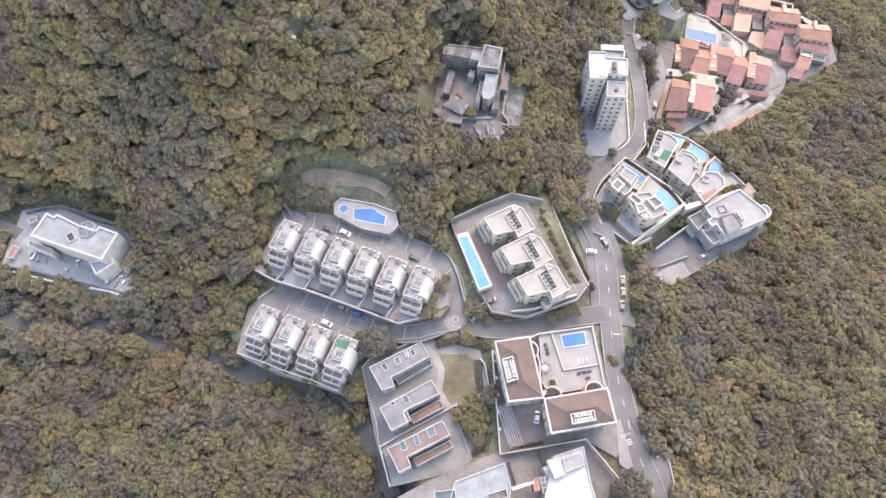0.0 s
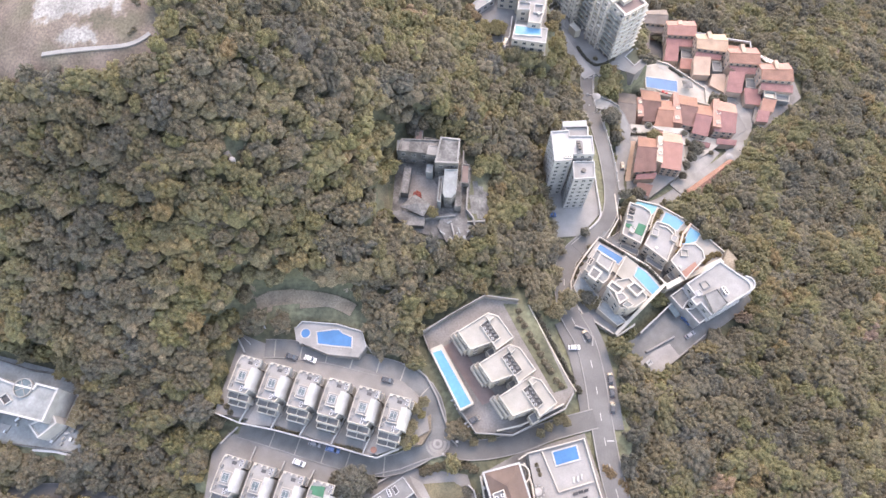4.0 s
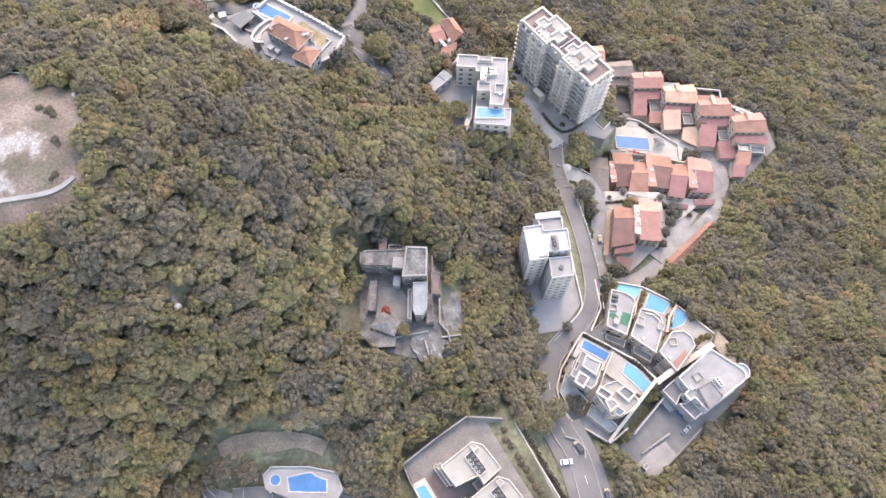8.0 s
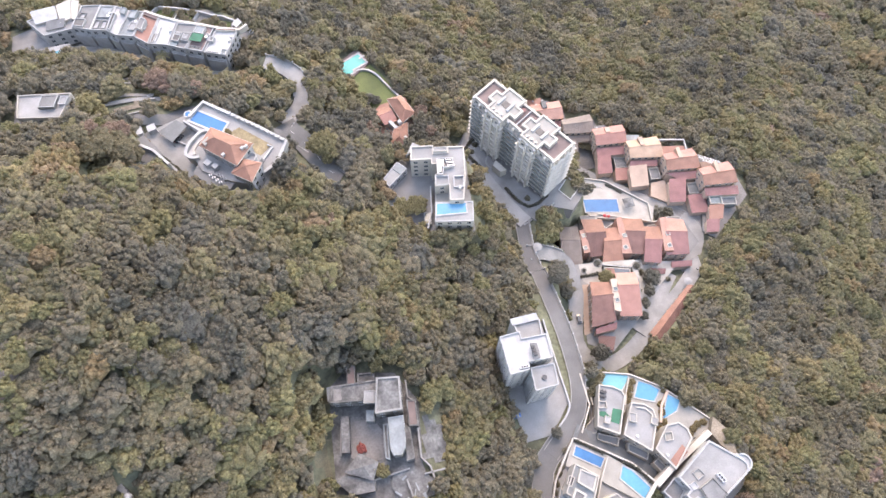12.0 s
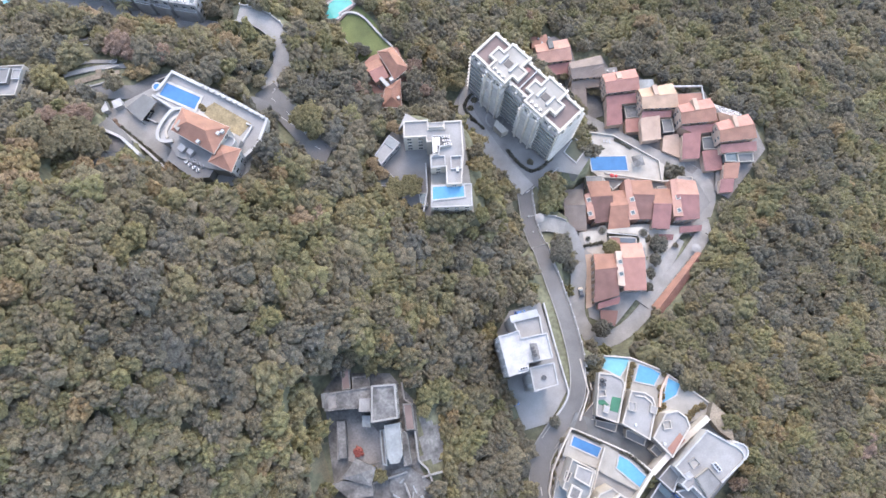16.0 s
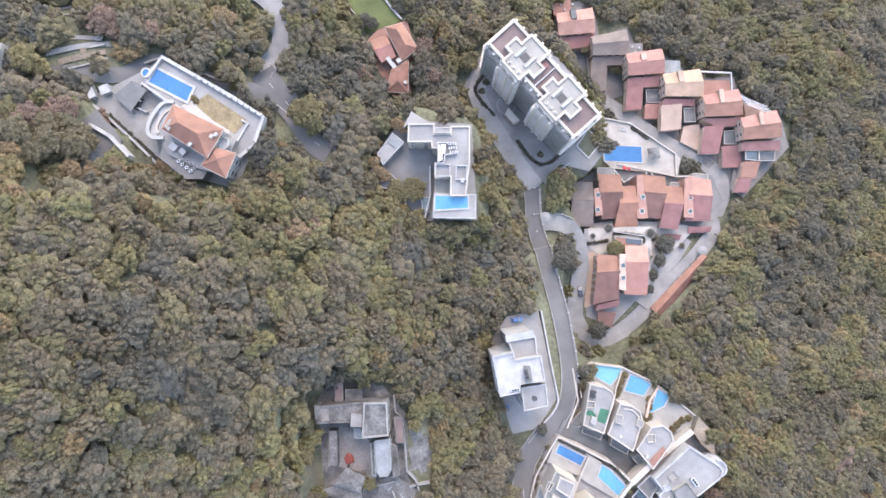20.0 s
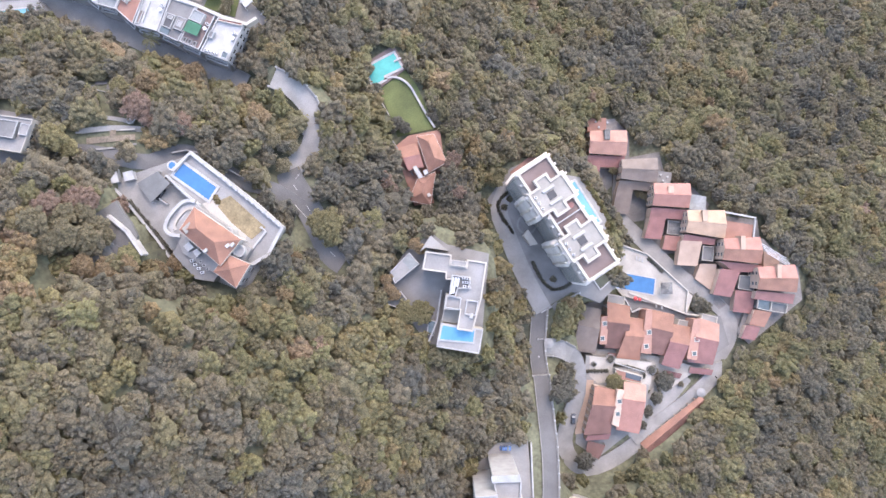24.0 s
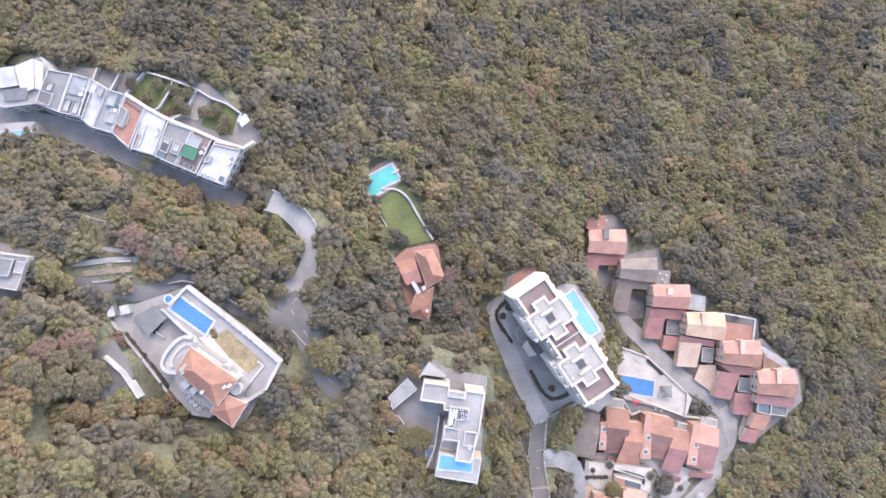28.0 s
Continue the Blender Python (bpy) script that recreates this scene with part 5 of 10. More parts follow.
# ---- the white house at the lower edge ----
h = flat_house("house", "large white stepped house with a glazed roof", [(37.2, 21.8), (47.5, 24.9), (48.9, 13.1), (52.9, -1.3), (32, -1.3), (33.5, 8.9)], 29, 41.5, M["white"], M["white"], 3, 0.7)
raised(h, "stair_tower", [(34.5, 20.2), (38.7, 21.4), (40.5, 15.8), (36.7, 14.4)], 41.5, 43.5, M["white"], M["white"])
raised(h, "stepped_block", [(39.6, 20.7), (46.3, 22.9), (47.1, 18.9), (40.6, 16.6)], 41.5, 42.8, M["white"], M["pale"])
for k in range(5):
    raised(h, "roof_step", [(33.4, 18.2), (36.3, 19.3), (36.8, 17.8), (34.1, 16.8)] if k == 0 else [(p[0] + k * 0.6, p[1] - k * 1.1) for p in [(33.4, 18.2), (36.3, 19.3), (36.8, 17.8), (34.1, 16.8)]], 36, 41 - k * 0.5, M["white"])
gl = part("glazed_roof", prism(bmesh.new(), [(32.3, 14.9), (37.9, 16.3), (38.9, 11.4), (33.2, 10)], 36, 40.6), M["skylight"], h, "blue-grey glazed roof")
q0, q1, q2, q3 = [Vector(p) for p in [(32.3, 14.9), (37.9, 16.3), (38.9, 11.4), (33.2, 10)]]
for i in range(5):
    part("glazing_bar", strip(bmesh.new(), [(*q0.lerp(q1, i / 4), 40.75), (*q3.lerp(q2, i / 4), 40.75)], 0.2, 0.15), M["white"], gl)
for i in range(4):
    part("glazing_bar", strip(bmesh.new(), [(*q0.lerp(q3, i / 3), 40.8), (*q1.lerp(q2, i / 3), 40.8)], 0.2, 0.15), M["white"], gl)
part("chimney_block", prism(bmesh.new(), [(29.7, 14.5), (32, 15.1), (32.3, 11), (30.2, 10.7)], 36, 40.5), M["terracotta"], h)
h = flat_house("house", "white house with a wide pale roof", [(4, 13.9), (20.8, 19.8), (22.7, 12.1), (21.5, 5.5), (38.2, 4.6), (37.8, -1.3), (-0.7, -1.3)], 29, 39.5, M["white"], M["aged"], 3, 0.7)
well(h, [(14.6, 9.8), (21, 11.7), (21.6, 8.9), (15.2, 6.9)], 39.5, M["dusk"], M["white"], 1.0)
well(h, [(-3, 10.7), (4.1, 11.4), (4.5, 8.2), (-2.6, 7.5)], 39.5, M["skylight"], M["white"], 1.0)
raised(h, "roof_wall", [(22.5, 12), (30.1, 14.1), (30.2, 13.1), (22.9, 10.8)], 39.5, 41, M["white"])
deck("forecourt", "stained grey forecourt behind the white house", [(22.1, 21.4), (34.2, 24.3), (40.5, 14.9), (29.5, 11.5), (24.7, 11.5)], 29.1, M["dusk"])
for ln in ([(23.1, 20.9), (25.6, 11.9)], [(33.8, 24.3), (36.3, 16.4)]):
    garden_wall("thin dark wall dividing the forecourt", ln, 30.2, 1.2, 0.4, M["dark"])

# ---- curved villas with pools ----
CV = "villas on the curved terrace"
h = flat_house("villa", "cream villa with a small turfed roof terrace", [(97, 164.7), (102.1, 162.4), (104.7, 159.8), (105, 157.5), (97.5, 145), (90.5, 150.3)], 11.5, 20.5, M["cream"], M["pale"], 3, 0.8, 0.5, group=CV)
part("turf", prism(bmesh.new(), [(98.8, 154.8), (101.9, 153.1), (98.7, 148.6), (96, 150.5)], 20.5, 20.7), M["green"], h, "green turf panel")
part("turf", prism(bmesh.new(), [(92.9, 155.3), (95.4, 154.7), (96.6, 152.3), (95, 152.2), (93, 153.7)], 20.5, 20.7), M["green"], h, "green turf panel")
well(h, [(94.3, 158.9), (97.2, 157.9), (96.6, 155.5), (93.6, 156.2)], 20.5, M["pale"], M["cream"], 1.2)
ac_row(h, [(96.6, 162.2)][0], [(98.4, 160.9)][0], 20.5, 2, 1.3, M["dark"])
ac_row(h, [(95.8, 160.6)][0], [(97.7, 159.4)][0], 20.5, 2, 1.3, M["dark"])
raised(h, "stair_head", [(94.6, 153.1), (96.3, 151.6), (95, 149.6), (93.3, 150.8)], 20.5, 22, M["cream"], M["white"])
raised(h, "front_terrace", [(91, 148.3), (98.1, 144.2), (96.5, 141.6), (90, 146.2)], 11.5, 15.5, M["cream"], M["greyroof"], lip=0.9)
raised(h, "side_terrace", [(103.4, 156.2), (105.3, 154.9), (103.4, 152.1), (102, 153.5)], 11.5, 16.5, M["cream"], M["dark"], lip=0.9)
raised(h, "west_wing", [(87.9, 152), (92.5, 154.6), (90.8, 148.4), (85.6, 149.4)], 11.5, 15.2, M["cream"], M["greyroof"], lip=0.9)
h = flat_house("villa", "cream villa with a curved roof parapet", [(106.3, 154.8), (110.8, 152.7), (113.2, 149.9), (113, 146.2), (106.5, 135.9), (98.7, 144.6)], 11.5, 20.5, M["cream"], M["pale"], 3, 0.8, 0.5, group=CV)
raised(h, "roof_room", [(103.7, 151.5), (106.2, 150.2), (104.9, 147.1), (102.5, 148.5)], 20.5, 21.8, M["cream"], M["pale"])
raised(h, "roof_room", [(111.2, 147.7), (113.4, 146.1), (111.8, 143.8), (109.9, 145.3)], 20.5, 21.5, M["cream"], M["pale"])
part("roof_wall", strip(bmesh.new(), [(*q, 21.3) for q in [(107.2, 152.5), (110.3, 151.1), (112, 148.1), (110.4, 144.9)]], 0.5, 0.9), M["cream"], h)
raised(h, "front_terrace", [(100.7, 141.6), (106.6, 136.1), (105, 133.7), (99.5, 138.8)], 11.5, 15.5, M["cream"], M["greyroof"], lip=0.9)
part("tank", prism(bmesh.new(), disc(12, 0.5, *[(103.4, 142.6)][0]), 20.5, 21.3), M["metal"], h)
h = flat_house("villa", "cream villa with a terracotta roof panel", [(115.4, 143.2), (120.2, 142.8), (122.5, 139.6), (122.5, 135.8), (112.1, 127.5), (107.8, 136.4)], 11.5, 20.5, M["cream"], M["pale"], 3, 0.8, 0.5, group=CV)
part("tile_panel", prism(bmesh.new(), [(118.1, 135), (119, 131.9), (112.5, 128.7), (111.6, 131.2)], 20.5, 20.7), M["terracotta"], h, "terracotta tiled panel")
well(h, [(113.3, 141), (116.2, 140.3), (115.6, 137.4), (112.6, 137.9)], 20.5, M["tanroof"], M["cream"], 1.0)
part("tank", prism(bmesh.new(), disc(12, 0.6, *[(111.1, 133.1)][0]), 20.5, 21.6), M["white"], h)
raised(h, "front_terrace", [(106.5, 132.1), (109, 133.1), (112, 127.2), (109.3, 126.3)], 11.5, 15.5, M["cream"], M["greyroof"], lip=0.9)
h = flat_house("villa", "cream stepped villa with blue-grey roof terraces", [(75.2, 140.2), (81.8, 134.0), (76.9, 126.8), (74.7, 125.5), (68.6, 132.0), (71.7, 135.9)], 21, 31.8, M["cream"], M["aged"], 3, 0.8, 0.4, group=CV)
raised(h, "roof_room", [(76.0, 138.1), (80.8, 134.2), (77.6, 129.7), (73.4, 134.3)], 31.8, 33.2, M["cream"], M["pale"], lip=0.6, thick=0.5)
rr = raised(h, "stair_head", [(71.9, 132.7), (75.0, 129.6), (71.7, 126.1), (68.9, 129.1)], 31.8, 33.8, M["cream"], M["greyroof"], lip=0.5, thick=0.7)
part("dark_opening", prism(bmesh.new(), [(72.0, 130.7), (73.4, 129.5), (71.7, 127.7), (70.3, 129.0)], 33.8, 33.95), M["dusk"], rr)
well(h, [(71.8, 137.3), (73.5, 135.9), (71.1, 133.3), (69.8, 134.6)], 31.8, M["dark"], M["cream"], 0.9)
raised(h, "front_terrace", [(69.0, 134.5), (70.5, 129.6), (74.3, 122.6), (71.4, 119.8), (66.2, 122.9), (64.8, 128.0)], 21, 24.4, M["cream"], M["aged"], lip=0.7)
h = flat_house("villa", "cream stepped villa with a tan roof deck and framed roof courts", [(80.4, 126.4), (85.3, 126.9), (90.6, 118.8), (89.9, 117.1), (84.8, 114.6), (79.1, 114.9), (75.9, 123.5)], 21, 31.8, M["cream"], M["tanroof"], 3, 0.8, 0.4, group=CV)
raised(h, "roof_court", [(78.0, 126.3), (82.1, 122.2), (79.3, 120.1), (75.7, 123.9)], 31.8, 32.6, M["cream"], M["greyroof"], lip=0.9, thick=0.7)
raised(h, "roof_court", [(86.8, 124.8), (90.1, 120.9), (86.3, 118.4), (83.1, 123.0)], 31.8, 32.8, M["cream"], M["greyroof"], lip=0.9, thick=0.7)
rr = raised(h, "stair_head", [(78.0, 120.7), (81.2, 120.8), (82.8, 118.0), (78.8, 116.0)], 31.8, 33.6, M["cream"], M["pale"], lip=0.5, thick=0.6)
part("dark_opening", prism(bmesh.new(), [(79.1, 119.6), (80.7, 119.8), (81.5, 118.3), (79.2, 117.2)], 33.6, 33.75), M["dusk"], rr)
raised(h, "roof_room", [(82.2, 117.6), (84.4, 115.5), (81.8, 114.2), (79.9, 115.9)], 31.8, 33, M["cream"], M["skylight"], lip=0.4)
raised(h, "front_terrace", [(75.2, 121.5), (77.8, 119.2), (82.8, 111.5), (79.1, 110.1), (72.6, 117.8)], 21, 24.4, M["cream"], M["aged"], lip=0.7)
for px, z, w in (([(102.4, 169.1), (107.2, 168), (111.8, 165.6), (111.8, 164.4), (106.4, 160.3), (100.6, 165.9)], 12.2, "cyan"), ([(115.1, 162.2), (118.9, 159.6), (121.6, 156.6), (117.8, 153.2), (111.3, 156.9)], 12.2, "azure"), ([(124, 154), (127.5, 150.5), (124.7, 147.3), (118.3, 145.9)], 12.2, "azure"),
                 ([(79.9, 145.9), (88, 139), (85.6, 136.5), (77.9, 143.3)], 22.5, "blue"), ([(93.4, 134.4), (95.9, 132.1), (100.3, 124.1), (96.6, 122), (91, 130.8)], 22.5, "azure")):
    pool("swimming_pool", "villa pool with pale coping", px, z, M[w], 0.5, M["white"])
deck("pool_terrace", "pale pool terrace behind the villas", [(99.8, 169.2), (102.6, 170.2), (112.9, 165.9), (122.6, 157.9), (128.7, 150.6), (135.9, 139.1), (130.9, 135.1), (124.4, 136.5), (118.8, 140.6), (115.2, 147.1), (108, 153.3), (99.4, 162.6)], 12.1, M["tanroof"], 3.5)
deck("pool_terrace", "cream pool terrace of the lower villas", [(79, 147.8), (89.5, 140), (102.1, 126.1), (95.7, 120.6), (85.7, 130.3), (83.4, 133.2), (73.7, 140.7)], 22.4, M["tanroof"], 2.0)
garden_wall("cream parapet of the pool terraces", [(95.6, 168.7), (101.9, 170.1), (112.7, 165.8), (122.4, 157.8), (128.9, 149.6), (136.3, 139.4)], 13.1, 5, 0.5, M["cream"])
garden_wall("cream wall between two villas", [(111.6, 164.5), (108.1, 159.1), (105.7, 154.1)], 13.6, 2, 0.5, M["beige"])
garden_wall("cream wall between two villas", [(124.1, 155.1), (119.5, 150.8), (116.5, 144.9)], 13.6, 2, 0.9, M["peach"])
garden_wall("curved cream boundary wall", [(80, 149), (74.6, 143.7), (68.4, 137), (64.7, 130.6), (64.1, 124.3), (66.7, 117), (72.7, 111.9), (78.6, 106.6), (86.6, 110.6)], 23.2, 5, 0.6, M["cream"])
garden_wall("cream wall between the villas and the driveway", [(80, 149), (89.4, 141.1), (97.1, 134.3), (102.5, 126)], 23.4, 8, 0.6, M["cream"])
garden_wall("long cream party wall", [(77.8, 107, 24.5), (88.9, 115.5, 24.5), (102.5, 125.9, 24.5)], 24.5, 9, 1.2, M["cream"])
garden_wall("wide cream wall stepping down past the villas", [(102.9, 124.9, 22), (110.9, 128.4, 20), (120.7, 132, 17.5), (132, 136.1, 16)], 20, 7, 2.2, M["cream"])
garden_wall("cream wall between two villas", [(89.1, 139.1), (84.3, 133), (77.6, 123.3), (73.6, 121.4)], 24.5, 3, 0.5, M["cream"])
garden_wall("cream stair wall beside the road", [(92.9, 171.4, 17), (91.6, 158.9, 18), (84.7, 150, 19)], 18, 4, 0.6, M["cream"])
garden_wall("cream stair wall beside the road", [(94.3, 165.9, 15), (93.7, 158.8, 15)], 18, 4, 0.6, M["cream"])
hedge("clipped dark hedge along the driveway", [(80.9, 147.6), (88.3, 141)], 22.4, 1.2, 1.6, 0.05)
hedge("clipped dark hedge round the pool", [(94.6, 135.5), (98, 132.3), (102, 124.5)], 22.4, 1.2, 1.6, 0.1)
plants("goldshrub", [(*q, 1.6) for q in [(112.5, 162.8), (110.7, 160.6), (109.2, 158.3), (107.9, 156.4), (123.3, 156.1), (119.7, 151.2), (118.9, 148.3), (130, 140.1), (132.6, 140.2), (127.7, 139), (125.7, 137.8), (118.1, 144.8), (115.8, 142.8)]], 12.1)
plants("olive", [(*q, 2.6) for q in [(69.3, 122.3), (70.9, 120.3), (73.3, 121), (67.9, 124.5)]], 20.5)
plants("olive", [(*q, 2.6) for q in [(98, 166.5), (96, 163.5), (100.1, 168.6)]], 11.5)
plants("shrub", [(*q, 1.3) for q in [(72.6, 141.1), (70.7, 138.9), (68.6, 135.9), (67, 133.2), (75.7, 145.6)]], 21)
plants("shrub", [(*q, 1.2) for q in [(105.5, 153.7), (103.8, 150.1), (105.3, 155.8)]], 11.5)
cars("grey", [(110.6, 132.5)][0], [(111, 129.6)][0], 11.6)
deck("bare_terrace", "bare brown earth terrace below the wall", [(135.6, 140.9), (139.7, 133.2), (137.8, 124.9), (134, 130.1), (132.1, 135.7)], 16, M["earth"], 4.0)

plants("olive", [(51.8, 126.7, 4.6), (54.9, 117.5, 4.2), (60.9, 121.7, 4.4), (57.6, 133.6, 4.0), (47.7, 119.5, 3.8)])
plants("broad", [(69.4, 122.8, 3.2)], 21)

# ---- the white house with a round bay ----
bay = [(134.9, 122.6)][0]
h = flat_house("house", "white flat-roofed house with a round corner bay", [(127.2, 133.4), (133, 127.1), (135, 125.2), (136.4, 123.4), (137, 121.5), (136.4, 119.7), (134.6, 118.5), (131.7, 117.3), (117.3, 111), (114.6, 116.4), (112.4, 115.6), (111, 118.6), (113.2, 119.8), (110.9, 125)], 12, 22.6, M["white"], M["pale"], 3, 0.8, 0.6)
b_ = part("round_bay", prism(bmesh.new(), disc(22, 3.3, 135.4, 122.6), 12, 22.62), M["white"], h, "round white corner bay")
part("parapet", strip(bmesh.new(), [(135.4 + 3.05 * math.cos(a), 122.6 + 3.05 * math.sin(a), 23.5) for a in np.linspace(-1.5, 1.5, 15)], 0.5, 1.0), M["white"], b_)
for z_ in (15.3, 18.6):
    part("bay_band", ring(bmesh.new(), disc(22, 3.7, 135.4, 122.6), z_, z_ + 0.35, 0.42), M["white"], b_)
    part("floor_band", strip(bmesh.new(), [(117.6, 110.9, z_ + 0.9), (131.8, 117, z_ + 0.9)], 1.1, 1.1), M["white"], h)
raised(h, "roof_room", [(116.3, 119.3), (122, 121.1), (124.7, 114.8), (118, 111.2)], 22.6, 24.4, M["tanroof"], M["greyroof"], M["grime"])
ac_row(h, [(124.8, 121.8)][0], [(125.9, 118.8)][0], 22.6, 3, 1.6)
well(h, [(116.3, 124.9), (119.2, 125.7), (120.5, 122.9), (117.1, 121.8)], 22.6, M["tanroof"], M["pale"], 0.8)
raised(h, "stepped_balcony", [(104.9, 122), (110.9, 125.2), (113, 119.9), (110.9, 118.4), (108.6, 115.6)], 12, 18, M["white"], M["greyroof"], lip=1.0, thick=0.45)
raised(h, "stepped_balcony", [(109.2, 116), (112.2, 115.7), (114.4, 116.6), (117.2, 111), (113.4, 108.9)], 12, 18.6, M["white"], M["greyroof"], lip=1.0, thick=0.45)
part("glass_canopy", slab(bmesh.new(), [(106, 119.2, 16), (108.4, 114.6, 16), (106.6, 113.6, 15.2), (104.2, 118.2, 15.2)][::-1], 0, 0), M["skylight"], h, "glazed canopy over the entrance")
raised(h, "roof_step", [(113.4, 121.5), (115.6, 122), (116.4, 119.8), (114, 119.2)], 22.6, 23.3, M["white"], M["white"])
garden_wall("white party wall above the courtyard", [(108.7, 121.6), (90.4, 108.6)], 16, 4, 0.6, M["white"])
garden_wall("pale ramp wall across the courtyard", [(104.7, 106.4), (99.9, 104.6), (91.9, 101.4)], 13.3, 1.3, 0.6, M["pale"])
deck("ramp", "pale concrete entrance ramp", [(102.4, 104), (105.4, 98.1), (91.9, 90.7), (85.7, 96), (95.8, 101.7)], 12.12, M["pale"])
garden_wall("pale boundary wall of the courtyard", [(117.7, 106), (104.5, 98), (92.9, 91.3)], 13.2, 4, 0.5, M["pale"])
cars("blue", [(110.1, 114.6)][0], [(112.7, 110.9)][0], 12.05)
cars("grey", [(109.8, 105.8)][0], [(113.1, 107.4)][0], 12.05)
g = thing("gatehouse", *[(91.9, 96.4)][0], 12, "small white square gatehouse with a recessed roof", "gatehouse")
gp = [(90.1, 96.8), (92, 98), (93, 96.2), (91, 95)]
part("wall", prism(bmesh.new(), gp, 12, 14.5), M["white"], g)
part("parapet", ring(bmesh.new(), gp, 14.5, 15, 0.3), M["white"], g)
part("roof_light", prism(bmesh.new(), inset(ccw(gp), 0.8), 14.5, 14.7), M["dark"], g)

# ---- the white tower ----
h = flat_house("apartment_tower", "white nine-storey apartment tower with stepped blocks", [(62.7, 187.7), (70.2, 187.5), (70, 184.8), (79.1, 183.9), (78.2, 175.2), (69.6, 176.1), (68.9, 173.5), (61.8, 173.7)], 18, 45.6, M["white"], M["white"], 9, 0.8, 0.4, gap=2.6, win=(1.2, 1.3), category="apartment building")
flat_house("block", "", [(69.3, 193.2), (78.4, 192.4), (79.2, 190), (78.1, 183.5), (70, 184)], 18, 42.5, M["white"], M["pale"], 9, 0.9, 0.5, windows=False, parent=h)
flat_house("block", "", [(69.8, 174.5), (78.5, 173.7), (77.3, 166), (68.7, 166.3)], 18, 43, M["white"], M["pale"], 8, 0.7, 0.4, gap=2.6, win=(1.2, 1.3), parent=h)
part("roof_tank", prism(bmesh.new(), disc(12, 0.9, *[(73.3, 169.8)][0]), 43, 44), M["dark"], h)
part("lift_room", prism(bmesh.new(), [(72.2, 182.1), (74.4, 181.5), (73.8, 176.2), (71.4, 176)], 45.6, 46.9), M["greyroof"], h)
ac_row(h, [(72.3, 181)][0], [(72.5, 177.1)][0], 46.9, 3, 1.2, M["dark"])
ac_row(h, [(66, 175)][0], [(68.9, 174.7)][0], 45.6, 3, 1.2)
part("roof_hood", slab(bmesh.new(), [(*[(68.8, 193.2)][0], 44.3), (*[(78.7, 192.7)][0], 44.3), (*[(78.6, 190.1)][0], 43.8), (*[(68.8, 190.8)][0], 43.8)], 0, 0), M["white"], h, "sloping white roof hood")
tw = smooth_line([(86.4, 195.9), (85.6, 184.8), (84.9, 173.6), (84.4, 163.7), (83.8, 160.4), (80.5, 156.8), (75.9, 153.9)], 2.0)
garden_wall("curved white wall round the tower's forecourt", tw, 19.2, 6, 0.6)
cars("blue", [(74.7, 195.2)][0], [(78.2, 194.8)][0], 18.05)
cars("blue", [(61.7, 163.3)][0], [(64.2, 163.3)][0], 18.05)
plants("broad", [(*[(75.1, 152.6)][0], 2.4)], 18)
hedge("planted strip between wall and road", [(x + 2.2, y + 0.4, 15 - 0.06 * (y - 150)) for x, y in tw[4:-8]], 15, 1.8, 1.8, 0.2)

# ---- the abandoned mansion ----
h = flat_house("ruined_house", "weathered grey abandoned mansion with flat roofs and a court", [(2.2, 186.9), (17.5, 184.6), (16.2, 178), (0.3, 181.6)], 43, 51.5, M["grime"], M["grime"], 2, 0.6, 0.5, category="ruin")
flat_house("w", "", [(17.4, 184.8), (25, 183), (22.8, 172.2), (14, 173.5)], 43, 53.5, M["grime"], M["grime"], 2, 0.7, 0.6, rim=M["concrete"], parent=h)
flat_house("w", "", [(17.6, 171.4), (22.7, 170.7), (20.7, 160.7), (18.9, 158.8), (16.3, 159.3), (15.7, 161.4)], 43, 51.5, M["grime"], M["aged"], 2, 0.5, 0.4, rim=M["aged"], parent=h)
flat_house("w", "", [(15.4, 170.2), (17, 170.2), (14.7, 158.7), (13.4, 159.6)], 43, 48.5, M["aged"], M["grime"], 1, 0.5, 0.4, windows=False, parent=h)
flat_house("w", "", [(22.1, 168.2), (23.7, 166.8), (22.4, 157), (19.8, 156.9)], 43, 47.5, M["grime"], M["grime"], 1, 0.5, 0.4, windows=False, parent=h)
flat_house("w", "", [(12.4, 181.9), (15.9, 181), (14.9, 177), (11.2, 178)], 51.5, 53, M["concrete"], M["concrete"], 1, 0.3, 0.3, windows=False, parent=h)
flat_house("w", "", [(11.2, 176.5), (13.8, 175.8), (12.9, 172.2), (10.3, 173)], 43, 48, M["aged"], M["aged"], 1, 0.4, 0.3, windows=False, parent=h)
flat_house("w", "", [(2.5, 177.3), (5.1, 176.6), (2.6, 165.1), (0, 165.7)], 43, 46.5, M["grime"], M["grime"], 1, 0.4, 0.3, windows=False, parent=h)
flat_house("w", "", [(25, 176.1), (28, 175.3), (26.6, 166.8), (23.5, 167.6)], 43, 46.5, M["grime"], M["mauve"], 1, 0.5, 0.4, windows=False, parent=h)
flat_house("w", "", [(8.3, 193.1), (11.3, 192.8), (10, 186), (7, 186.4)], 43, 47.5, M["grime"], M["mauve"], 1, 0.5, 0.4, windows=False, parent=h)
flat_house("w", "", [(11.3, 189.6), (17, 188.5), (16.1, 184.4), (10.3, 185.5)], 43, 46.5, M["grime"], M["grime"], 1, 0.8, 0.5, windows=False, parent=h)
flat_house("w", "", [(0.5, 187.3), (2.4, 187.2), (1.6, 182.4), (-0.2, 182.8)], 43, 50, M["aged"], M["aged"], 1, 0.4, 0.4, windows=False, parent=h)
